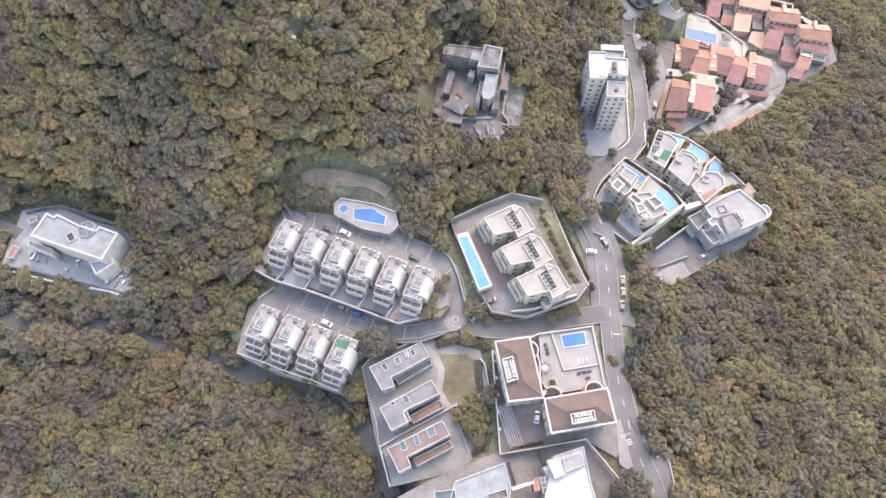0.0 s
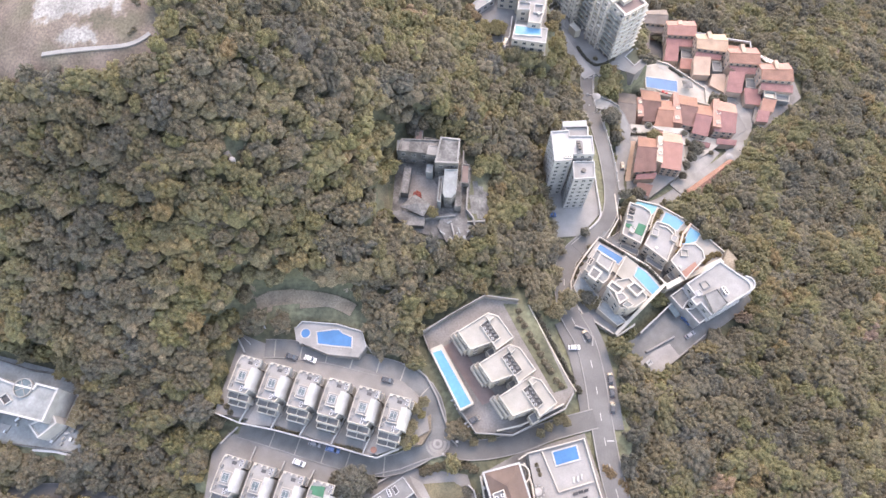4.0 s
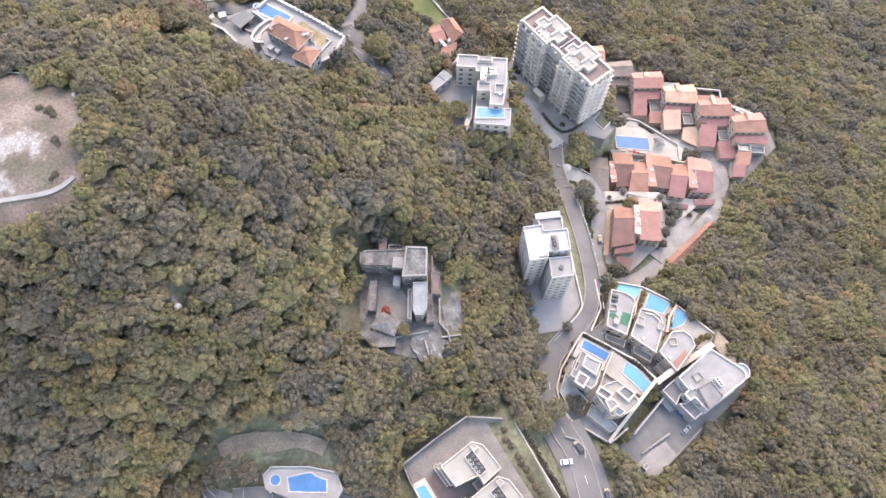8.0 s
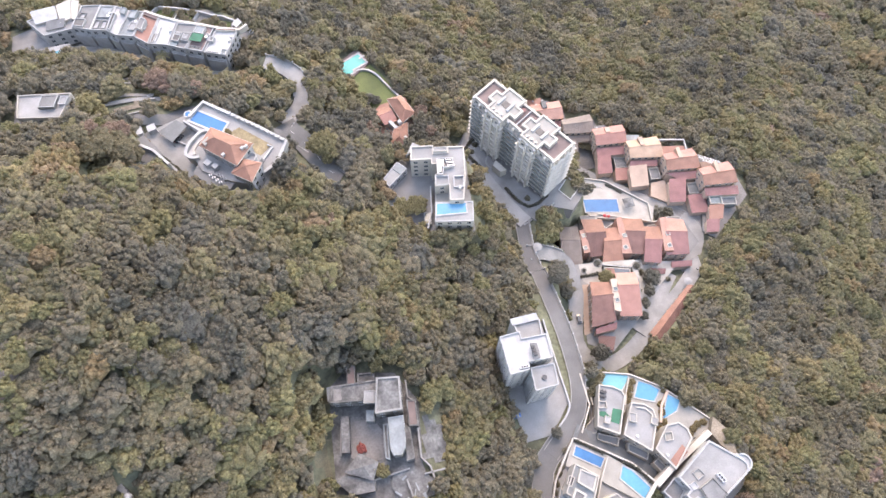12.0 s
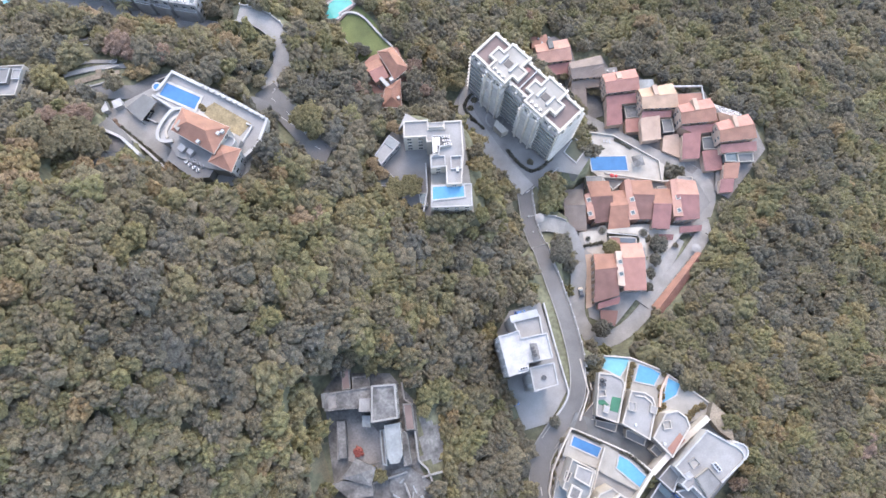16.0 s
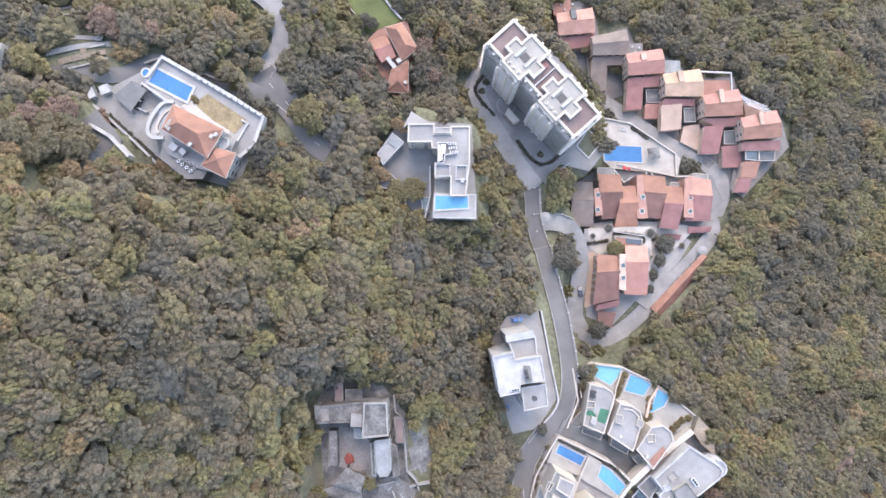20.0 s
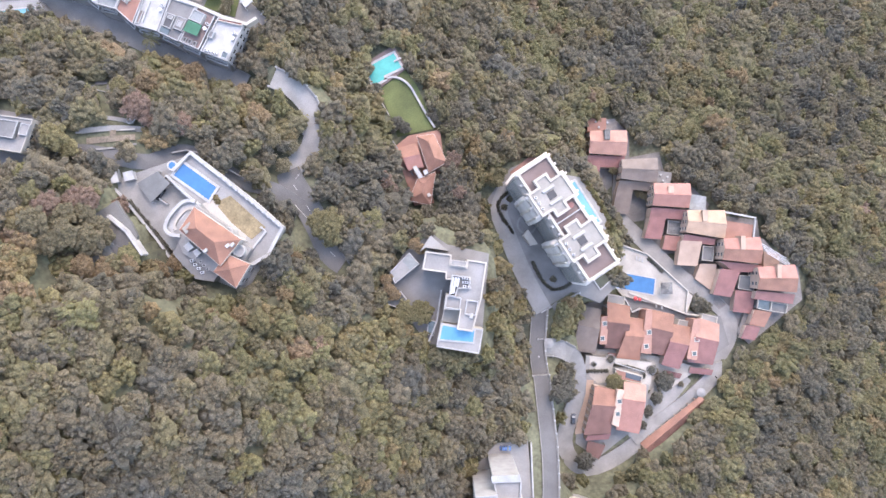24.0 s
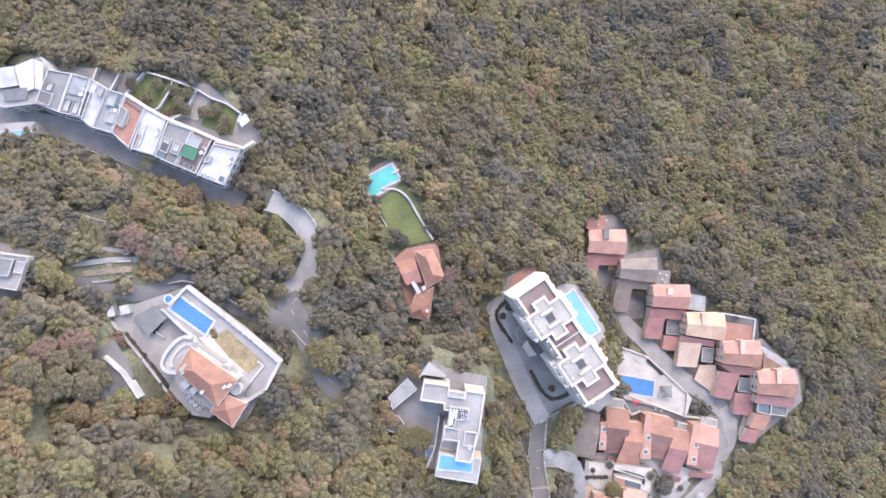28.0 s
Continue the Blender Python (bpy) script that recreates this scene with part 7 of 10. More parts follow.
for u in (13.5, 33.5):
    core = [ax(u + a, b) for a, b in ((-5, 0.6), (5, 0.6), (5, 4.5), (8, 4.5), (8, 9.5), (5, 9.5), (5, 13.8), (-5, 13.8), (-5, 9.5), (-8, 9.5), (-8, 4.5), (-5, 4.5))]
    raised(block_, "core", core, B1, B1 + 1.6, M["cream"], M["tanroof"], M["cream"], 0.7, 0.9)
    part("light_well", prism(bmesh.new(), [ax(u - 1.4, 5.8), ax(u + 1.4, 5.8), ax(u + 1.4, 8.4), ax(u - 1.4, 8.4)], B1 + 1.6, B1 + 1.9), M["dark"], block_)
    for s in (-1, 1):
        raised(block_, "lift_room", [ax(u + s * 2.6 + a, 7.1 + b) for a, b in ((-0.5, -2.2), (0.5, -2.2), (0.5, 2.2), (-0.5, 2.2))], B1 + 1.6, B1 + 2.6, M["greywall"])
    ac_row(block_, ax(u - 3.5, 2.2), ax(u + 3.5, 2.2), B1 + 1.7, 3, 1.0)
for s in range(1, 10):
    part("floor_band", ring(bmesh.new(), inset(ccw(plan), -1.05), B0 + s * 3.0 - 0.2, B0 + s * 3.0 + 0.1, 1.06), M["facade"], block_)
for u0, u1, lo, hi in ((0, 9, 1.5, 13.2), (9, 18, 0, 14.4), (18, 29, 2.6, 13.2), (29, 38, 0, 14.4), (38, 47.5, 1.5, 13.2)):
    for k in range(3):
        u = u0 + 0.6 + (u1 - u0 - 1.2) * k / 2
        for v in (lo - 0.4, hi + 0.4):
            part("pier", prism(bmesh.new(), [ax(u + a, v + b) for a, b in ((-0.45, -0.55), (0.45, -0.55), (0.45, 0.55), (-0.45, 0.55))], B0, B1 - 0.3), M["facade"], block_)
flat_house("annex", "low annex with an olive felt roof beside the apartment block", [(126.5, 262.3), (130.3, 255.2), (123.2, 250), (119.6, 256.6)], -10, 2, M["facade"], M["olivefelt"], 3, 0.4, 0.5, windows=False, rim=M["white"], category="building")
part("roof_divider", strip(bmesh.new(), [(*ax(23.5, 2.6), B1 + 1.2), (*ax(23.5, 13.2), B1 + 1.2)], 0.4, 1.2), M["white"], block_)
for u0, u1, v in ((1, 8.2, 1.5), (19, 28, 2.6), (38.8, 46.8, 1.5)):
    for s in range(1, 10):
        z = B0 + s * 3.0
        bm = prism(bmesh.new(), [ax(u0, v - 1.6), ax(u1, v - 1.6), ax(u1, v), ax(u0, v)], z - 0.25, z)
        bay = part("balcony", bm, M["cream"], block_)
        part("railing", strip(bmesh.new(), [(*ax(u0, v), z + 1.0), (*ax(u0, v - 1.5), z + 1.0), (*ax(u1, v - 1.5), z + 1.0), (*ax(u1, v), z + 1.0)], 0.12, 1.0), M["aged"], bay)
for u, v in ((0.5, 1.3), (9.5, 0), (13.5, 0), (17.5, 0), (20, 2.4), (27, 2.4), (29.5, 0), (33.5, 0), (37.5, 0), (47, 1.3)):
    part("pilaster", prism(bmesh.new(), [ax(u - 0.45, v - 0.5), ax(u + 0.45, v - 0.5), ax(u + 0.45, v + 0.3), ax(u - 0.45, v + 0.3)], B0, B1 + 1.2), M["white"], block_)
for v in (3.5, 7.3, 11.2):
    part("pilaster", prism(bmesh.new(), [ax(47.3, v - 0.4), ax(48.0, v - 0.4), ax(48.0, v + 0.4), ax(47.3, v + 0.4)], B0, B1 + 1.0), M["cream"], block_)
p = part("porch", prism(bmesh.new(), [ax(20, -2), ax(27, -2), ax(26, -4.5), ax(21, -4.5)], B0, B0 + 5), M["cream"], block_)
ro = thing("round_table", *ax(20.5, 10), B1, "pale round table on the roof terrace", "table")
part("tabletop", prism(bmesh.new(), disc(14, 1.1, *ax(20.5, 10.5)), B1 + 0.7, B1 + 0.8), M["rose"], ro)
part("leg", box(bmesh.new(), *ax(20.5, 10.5), B1, 0.3, 0.3, 0.7), M["metal"], ro)
deck("pool_terrace", "pale pool terrace beside the apartment block", [(108.2, 295.3), (110.8, 297.9), (114.4, 298.9), (120.1, 297.3), (123.1, 293.3), (129.7, 277.2), (126.9, 273.3), (121.1, 270.7), (118.7, 274.5)], 2.6, M["pale"], 4)
pool("swimming_pool", "turquoise pool beside the apartment block", [(112, 292.6), (117.5, 295.8), (126, 278.4), (121.1, 275.9)], 2.75, M["cyan"], 0.9)
hedge("yellow-green hedge along the pool terrace", [(121.2, 297.5), (125, 290.1), (128.4, 282.7), (131.4, 274.3)], 1.5, 2.0, 2.4, 0.6)
plants("goldshrub", [(*q, 1.6) for q in [(121.7, 295.8), (123.4, 292.6), (125.3, 288.9), (126.9, 285.9), (127.9, 282.8), (129.3, 276.8)]], 2)
plants("olive", [(*q, 3.0) for q in [(133.8, 278.4), (135.1, 273.6), (133.2, 269.1), (131.1, 264.6), (130.5, 274.1)]], -5)
hedge("curved clipped hedge on the drive", [(93, 295.8), (88.1, 293.3), (85.1, 289.5), (86.2, 284.7), (88, 281.3), (89.9, 277.8)], 2.1, 1.4, 1.2, 0.1)
hedge("curved clipped hedge on the drive", [(96.8, 264.6), (99, 258.8), (101.1, 255.1), (104.3, 252.5), (109.3, 253.3), (113.7, 255.4)], 2.1, 1.4, 1.2, 0.1)
plants("shrub", [(*q, 1.5) for q in [(90.2, 291.5), (104.5, 256.8), (87.6, 288.3)]], 2)
deck("brown_terrace", "maroon paved terrace at the block's end", [(91.5, 302.5), (102.1, 309.3), (106, 301.9), (92.3, 297)], 2.3, M["terracotta"])
deck("drive_ring", "round pattern in the paved drive", disc(24, 4.2, *[(96.1, 280.3)][0]), 2.08, M["pale"])
deck("drive_ring", "round pattern in the paved drive", disc(24, 3.4, *[(96.1, 280.3)][0]), 2.13, M["paving"])
garden_wall("white wall with piers below the drive", [(97.8, 243.7), (105, 246.6), (114.7, 250.2)], 3.4, 3.0, 0.4)
for i in range(8):
    q = Vector([(98.2, 243.9)][0]).lerp(Vector([(114.5, 250)][0]), i / 7)
    e = thing("wall_pier", q.x, q.y, 2, "white pier on the drive's wall", "pier", "piers of the drive's wall")
    part("shaft", box(bmesh.new(), q.x, q.y, 1.5, 0.5, 0.5, 2.6), M["white"], e)
e = thing("guard_hut", *[(104, 245.6)][0], 2, "small white guard hut with a flat roof", "hut")
part("wall", box(bmesh.new(), *[(104, 245.6)][0], 1.5, 2.2, 2.2, 2.6, 30), M["white"], e)
part("roof", box(bmesh.new(), *[(104, 245.6)][0], 4.1, 2.8, 2.8, 0.2, 30), M["paving"], e)
flat_house("pump_house", "low house with a dark planted roof beside the block", [(120, 256.4), (126.4, 258.9), (129.3, 255.2), (127.8, 251.2), (122.3, 250.1)], -14, -2, M["beige"], M["grass"], 1, 0.5, 0.4, windows=False)

# ---- the house with a roof pool ----
h = flat_house("house", "cream modern house with stepped flat roofs", [(54.5, 272.7), (63.4, 270.5), (62.5, 267), (67.8, 265.7), (68.5, 268.3), (75.1, 266.6), (71.8, 253.9), (67.7, 243.4), (62.4, 244.8), (64.1, 251.2), (58.7, 252.2), (60, 257.3), (61.1, 257), (62.4, 261.8), (60.3, 262.3), (60.6, 264.5), (52.7, 266.5)], 33, 45.5, M["cream"], M["pale"], 4, 0.8, 0.5)
raised(h, "roof_box", [(63, 268.9), (68.3, 267.6), (67.8, 265.7), (62.5, 267)], 45.5, 47, M["cream"], M["pale"])
raised(h, "plant_screen", [(62.7, 263.7), (69.1, 262.1), (68.1, 258.3), (64.2, 258.7), (63.1, 256), (60.8, 256.5)], 45.5, 46.2, M["cream"], M["greyroof"], M["white"], 1.2, 0.35)
for k in range(3):
    ac_row(h, [(66.1, 262.3)][0] if k == 0 else tuple(Vector([(66.1, 262.3)][0]) - Vector((0, 1.5 * k))), tuple(Vector([(68.6, 261.6)][0]) - Vector((0, 1.5 * k))), 46.3, 3, 1.0)
for ln in ([(63, 262.8), (61.6, 257.2)], [(64, 262.6), (62.4, 257.3)], [(64.9, 262.4), (64, 259.4)]):
    part("duct", strip(bmesh.new(), [(*ln[0], 47.4), (*ln[1], 47.4)], 0.7, 0.9), M["metal"], h)
for px in ([(60.1, 256.7), (65.2, 255.4), (64.1, 251.3), (59, 252.6)], [(66.9, 254.6), (70.9, 253.6), (69.3, 248.7), (65.5, 249.7)]):
    part("parapet", ring(bmesh.new(), px, 45.5, 46.6, 0.35), M["white"], h)
part("water_tank", prism(bmesh.new(), [(67.5, 249.8), (68.5, 249.6), (68.1, 248), (67.1, 248.3)], 45.5, 46.8), M["white"], h)
b_ = flat_house("pool_block", "pale pool terrace block below the modern house", [(57.2, 247.3), (71.6, 243.5), (69.2, 235.2), (54.7, 239.2)], 33, 42.3, M["cream"], M["pale"], 3, 0.5, 0.4, rim=M["white"])
raised(b_, "pool_tank", [(57.3, 247), (69, 243.9), (67.7, 238.9), (55.6, 241.1)], 42.3, 42.6, M["white"])
pool("swimming_pool", "bright blue pool on the terrace edge", [(57.6, 246.4), (68.4, 243.4), (67.5, 239.5), (56.2, 241.8)], 42.7, M["azure"])
flat_house("lower_terrace", "lower tan terrace of the modern house", [(59, 252.8), (64.2, 251.4), (62.9, 246.2), (57.4, 247.6)], 33, 39.5, M["cream"], M["tanroof"], 2, 0.4, 0.3, windows=False)
garden_wall("white wall beside the forecourt", [(58.4, 258.3), (55.6, 247.3), (52, 240.5)], 36, 3, 0.5)
flat_house("garage", "pale flat-roofed garage in the modern house's forecourt", [(48.4, 273), (51.5, 268.6), (42.1, 262.4), (40.9, 266.9)], 33, 36.5, M["greywall"], M["pale"], 1, 0.5, 0.3)
deck("glass_roof", "blue-grey glazed roof of the garage", [(48.1, 272.8), (51.1, 268.7), (48.4, 266.4), (45.6, 270.5)], 36.95, M["aged"], 0.4)
flat_house("store", "dark grey store at the wood's edge", [(36.6, 259.9), (43.8, 259.5), (45.7, 256.3), (42.3, 253.6), (37.6, 255.8)], 33, 35.5, M["greywall"], M["slate"], 1, 0.4, 0.3)
flat_house("store", "glazed low lean-to below the forecourt", [(52.5, 248.2), (55.4, 247.4), (54.1, 242.2), (51.6, 242.9)], 33, 34.5, M["greywall"], M["skylight"], 1, 0.3, 0.3, windows=False)
deck("upper_terrace", "pale triangular terrace behind the modern house", [(52.3, 272.8), (56.7, 278.1), (62.3, 272.1), (54.5, 274.1)], 40, M["pale"], 8)
plants("lime", [(*q, 3.0) for q in [(44.9, 250.4), (48.1, 250.6), (51, 249.8), (49.8, 253.3), (42, 251.1), (52.5, 251.5), (44.7, 253.5)]], 33)
plants("gold", [(*q, 2.4) for q in [(39.2, 264.3), (40, 261), (41.8, 258.4), (50.4, 276), (52.4, 274)]], 34)

# ---- the western mansion ----
PT = 51.5
deck("podium", "pale podium roof round the mansion", [(-27.5, 288.3), (-21.4, 294.3), (-18.5, 295.1), (-9.9, 287.9), (-2.3, 279.3), (-9.8, 269.7), (-15.6, 272.7), (-25, 280.2)], 55, M["pale"], 6)
deck("garden_terrace", "pale garden terrace with pool and lawn", [(-29.5, 306.9), (-20.9, 313.6), (-1.7, 295.6), (7.7, 285.5), (1.7, 276.7), (-3.9, 273.9), (-10.3, 285.5), (-19.8, 295.6), (-24.1, 299.3)], PT, M["pale"], 5)
deck("garden_lawn", "dry lawn on the garden terrace", [(-11.5, 297), (-8.7, 298), (2.1, 286.1), (-3, 282.5), (-9.1, 288.8), (-13.2, 294.7)], PT + 0.1, M["ochre"])
deck("garden_path", "peach paving along the lawn", [(-18.4, 296.2), (-13.9, 297.3), (-9.9, 290.2), (-4.4, 284), (-6, 280.9), (-11.2, 286.6)], PT + 0.08, M["cream"])
h = hip_house("mansion", "white mansion with a hipped red tile roof", [(-17.6, 293.5), (-4.4, 282.2), (-11.1, 275.2), (-22.5, 287.4)], 49, 61, 64, M["white"], M["red"], 3)
hip_house("mansion", "small white wing with a hipped red roof", [(-9.2, 277.7), (-2.8, 273.9), (-7.4, 267.7), (-13.3, 273)], 49, 59.5, 61.5, M["white"], M["red"], 3)
for (x, y), r in zip([(-5.8, 278.9), (-8.9, 285.3)], (2.0, 1.8)):
    b_ = part("bay", prism(bmesh.new(), disc(18, r, x, y), 49, 57), M["white"], h, "rounded white bay")
    part("parapet", ring(bmesh.new(), disc(18, r, x, y), 57, 57.8, 0.4), M["white"], b_)
for q in [(-16.4, 286.9), (-14.9, 279.8), (-7.7, 280.6), (-6.2, 280.8)]:
    part("roof_vent", box(bmesh.new(), *q, 61.6, 1.3, 1.0, 1.2, 35), M["white"], h)
part("dormer", prism(bmesh.new(), [(-21.7, 287.6), (-19.2, 289.5), (-18, 287.7), (-20.7, 285.7)], 61.4, 62.3), M["tanroof"], h)
part("plant_deck", prism(bmesh.new(), [(-28.7, 280.4), (-26, 284.8), (-13.5, 272.8), (-16.3, 269.8), (-22.1, 271.3)], 49, 54), M["greyroof"], h)
ac_row(h, [(-22.9, 278.1)][0], [(-18.8, 272.5)][0], 54, 4, 1.1)
ac_row(h, [(-21, 278.9)][0], [(-16.9, 273.4)][0], 54, 4, 1.1, M["white"])
part("round_terrace", prism(bmesh.new(), [(-20, 297.3), (-22.9, 297.3), (-26.7, 294.5), (-29.2, 291.4), (-29.9, 288.5), (-28.1, 286.3), (-25, 285.7), (-20, 288), (-17, 293)], 50, 54.8), M["white"], h)
part("round_parapet", strip(bmesh.new(), smooth_line([(-19, 296.6, 56.2), (-20.4, 297.1, 56.2), (-22.9, 297, 56.2), (-26.5, 294.2, 56.2), (-28.9, 291.2, 56.2), (-29.6, 288.5, 56.2), (-27.9, 286.6, 56.2), (-25, 286, 56.2)], 1.0), 1.1, 1.4), M["white"], h, "thick rounded white parapet")
part("round_step", strip(bmesh.new(), smooth_line([(-19.5, 294.6, 55.5), (-22.5, 294.4, 55.5), (-25.4, 292, 55.5), (-26.8, 289.6, 55.5), (-26.4, 288, 55.5)], 1.0), 0.9, 0.7), M["cream"], h)
raised(h, "roof_block", [(-23.9, 282.3), (-22, 283.6), (-20.5, 281.6), (-22.5, 280.3)], 54, 57, M["white"])
raised(h, "roof_block", [(-21, 280.2), (-19.6, 281.1), (-18.3, 279.5), (-19.9, 278.2)], 54, 57, M["white"])
pool("swimming_pool", "blue tiled pool in a white garden terrace", [(-23.3, 310.4), (-13, 301.2), (-16, 297.3), (-26.8, 306.8)], 51.7, M["blue"], 0.9)
pool("hot_tub", "round dark blue hot tub", disc(14, 1.2, *[(-27.1, 310.1)][0]), 51.7, M["blue"], 0.5)
garden_wall("thick white parapet of the garden terrace", [(-26.7, 308.2), (-20.3, 313.6), (-10.9, 304.6), (-0.6, 294.6), (7.9, 285.4), (2.3, 276.8), (-3.6, 274.1)], 52.9, 3, 1.2)
garden_wall("white balustrade of the garden terrace", [(-29.1, 306.9), (-23.6, 300.3), (-18.8, 295.6)], 52.7, 2, 0.8)
garden_wall("white seat wall at the lawn's end", [(0.5, 286.4), (2.2, 284.7), (-4.7, 277.6), (-10.3, 282.9)], 52.4, 1.2, 0.7)
garden_wall("white wall along the drive", [(-48.4, 305.4), (-44.7, 300.4), (-40.5, 294.2), (-35.5, 286.5), (-30.3, 277.6)], 50.4, 7.0, 0.8)
garden_wall("white retaining wall beside the lower drive", [(-44.9, 294.2, 62.5), (-39.1, 288.7, 63.5), (-34.1, 280.4, 64.5)], 63.5, 4, 0.9)
garden_wall("low white wall on the bank", [(-14.3, 306), (-4, 295.4)], 46, 2.0, 0.4)
garden_wall("low white wall on the bank", [(-1.3, 293.2), (2.8, 288.8)], 45, 2.0, 0.4)
garden_wall("low grey wall beside the road", [(-28.7, 315.4), (-23.8, 315.9), (-19.1, 314.4), (-13.5, 311.2)], 47.2, 1.6, 0.4, M["concrete"])
garden_wall("low grey wall beside the road", [(-11.8, 309), (-5.4, 304.3)], 43.8, 1.6, 0.4, M["concrete"])
garden_wall("white wall round the parking court", [(-30.1, 307.3), (-36.1, 302.3), (-30.5, 297.4)], 50.3, 1.3, 0.5)
c = thing("carport", *[(-33.9, 303.6)][0], 49, "grey slate carport roof at the mansion's gate", "carport")
cp = [(-39.5, 305.4), (-32.1, 308.6), (-28, 304.1), (-35, 298.5)]
part("roof", slab(bmesh.new(), [(*p, z) for p, z in zip(cp, (51.6, 52, 52.4, 52))][::-1], 0, 0), M["slate"], c)
for q in cp:
    part("post", box(bmesh.new(), *q, 49, 0.3, 0.3, 2.6), M["white"], c)
cars("black", [(-34.9, 298.9)][0], [(-30.7, 303.6)][0], 49.05)
for q, s in zip([(-47, 308.8), (-42.1, 308.2)], ((2.2, 4.6), (3.0, 2.8))):
    e = thing("gate_pier", *q, 48, "tall white gate wall of the mansion", "gate pier", "gate walls of the mansion")
    part("shaft", box(bmesh.new(), *q, 47, *s, 4.4, 8), M["white"], e)
    part("cap", box(bmesh.new(), *q, 51.4, s[0] + 0.3, s[1] + 0.3, 0.25, 8), M["white"], e)
for i in range(12):
    q = Vector([(-10.9, 304.6)][0]).lerp(Vector([(7.1, 286.3)][0]), i / 11)
    e = thing("parapet_pier", q.x, q.y, PT, "white pier on the garden parapet", "pier", "piers of the garden parapet")
    part("shaft", box(bmesh.new(), q.x, q.y, 51, 0.9, 0.9, 2.5), M["white"], e)
plants("lime", [(*[(21.7, 285.6)][0], 5.5)])
plants("lime", [(*q, 2.4) for q in [(18.1, 265.2), (21.5, 279.6), (-45.8, 278), (-49.1, 275.4)]])
plants("goldshrub", [(*q, 1.2) for q in [(-13.5, 297.7), (-12.9, 296.5)]], PT)
hedge("loose dark hedge inside the white drive wall", [(-43.6, 299.6), (-40.6, 295.2), (-37.2, 290.2), (-34.6, 286.2), (-31.6, 281.2)], 49, 1.6, 1.2, 0.15)
put("palm", palm_kind, *[(10, 276.5)][0], 38)

# ---- the red house with a lawn ----
h = hip_house("house", "old house with a hipped red tile roof among trees", [(55.7, 317.7), (61.5, 317.9), (65.1, 307.2), (58.7, 304.2)], 13, 18, 21, M["peach"], M["red"], 1)
gable_house("wing", "", [(47.6, 314.4), (54.5, 315.4), (56.2, 306.4), (50.6, 305.7)], 13, 16.8, 18.6, M["peach"], M["red"], M["pink"], 0.5, 1, parent=h)
hip_house("house", "south wing with a red tile roof", [(54, 301.2), (60.3, 302.9), (57.3, 291.6), (50.1, 293.9)], 13, 17.5, 19.8, M["peach"], M["red"], 1)
part("flat_link", prism(bmesh.new(), [(52.3, 306.4), (53.7, 306.9), (56.2, 301.6), (54.6, 300.9)], 13, 17.6), M["white"], h, "white flat-roofed link")
part("roof_tank", box(bmesh.new(), *[(57.1, 303.7)][0], 17, 1.6, 1.6, 2.4, 20), M["white"], h)
part("roof_tank", box(bmesh.new(), *[(57.5, 294.8)][0], 18, 1.2, 1.2, 1.6, 20), M["cream"], h)
deck("pool_surround", "grey-brown paving round the green pool", [(35, 349.8), (49.6, 357.1), (53.8, 347.3), (42.2, 340.4)], 10.9, M["mauve"], 3)
pool("swimming_pool", "green L-shaped pool by a lawn", [(37.4, 349), (49.3, 353.7), (51.8, 347.7), (44.3, 345.1), (44.6, 343.7), (39.9, 341.7)], 11, M["teal"], 0.9)
e = thing("diving_board", *[(50.6, 351.2)][0], 11, "white diving board at the pool", "diving board")
part("board", strip(bmesh.new(), [(*[(49, 350.1)][0], 12), (*[(52, 351.4)][0], 12)], 0.7, 0.12), M["white"], e)
part("stand", box(bmesh.new(), *[(51.6, 351.2)][0], 11, 0.7, 0.7, 0.9), M["white"], e)
lw = smooth_line([(44.4, 343.7), (47.6, 344.3), (51.1, 343.2), (54.4, 339.9), (56.8, 334.7), (59.5, 328.5), (62.5, 322.3)], 1.5)
garden_wall("curved white wall round the lawn", lw, 11.2, 4, 0.8)
garden_wall("low pale wall beside the lawn", [(40.3, 339.6), (42.5, 334.4), (44.9, 329.2)], 10.8, 1.5, 0.4, M["cream"])
garden_wall("low pale wall beside the house", [(45.5, 318.2), (49.1, 310), (52, 303.6)], 14, 1.5, 0.4, M["pale"])
plants("bare", [(*q, 3.4) for q in [(68.5, 307.9), (67.2, 305.9), (65.3, 298.4), (68.2, 294.8), (41.4, 301), (43.3, 297.5)]])
plants("broad", [(*q, 2.6) for q in [(40.7, 340), (48.1, 325.7), (45.7, 323.7), (50.5, 323.2)]], 9)

# ---- the northern row of town houses ----
rng = random.Random(12)
NROW = (([(-68.6, 396.9), (-60.2, 394.6), (-66.3, 381.2), (-74.3, 385.4)], "greyroof"), ([(-60.2, 394.6), (-53.7, 392), (-59.4, 378.7), (-66.3, 381.2)], "aged"), ([(-53.5, 392), (-48, 387.5), (-55, 374.3), (-59.2, 378.6)], "white"), ([(-47.8, 387.5), (-41.7, 384.8), (-48.1, 371.7), (-54.8, 374.3)], "aged"),
        ([(-41.5, 384.8), (-35.3, 379.6), (-42.3, 365.5), (-47.9, 371.7)], "terracotta"), ([(-35.1, 379.4), (-28, 374.3), (-33.7, 362), (-41.9, 365.3)], "white"), ([(-27.7, 373.6), (-18.9, 369.6), (-26.6, 357.5), (-33.5, 361.7)], "greyroof"), ([(-18.5, 369.6), (-12.1, 365.8), (-19.4, 353.7), (-26.2, 357.5)], "mauve"), ([(-11.4, 364.7), (-2.1, 361.7), (-9.6, 348.5), (-18.9, 353.2)], "white"))
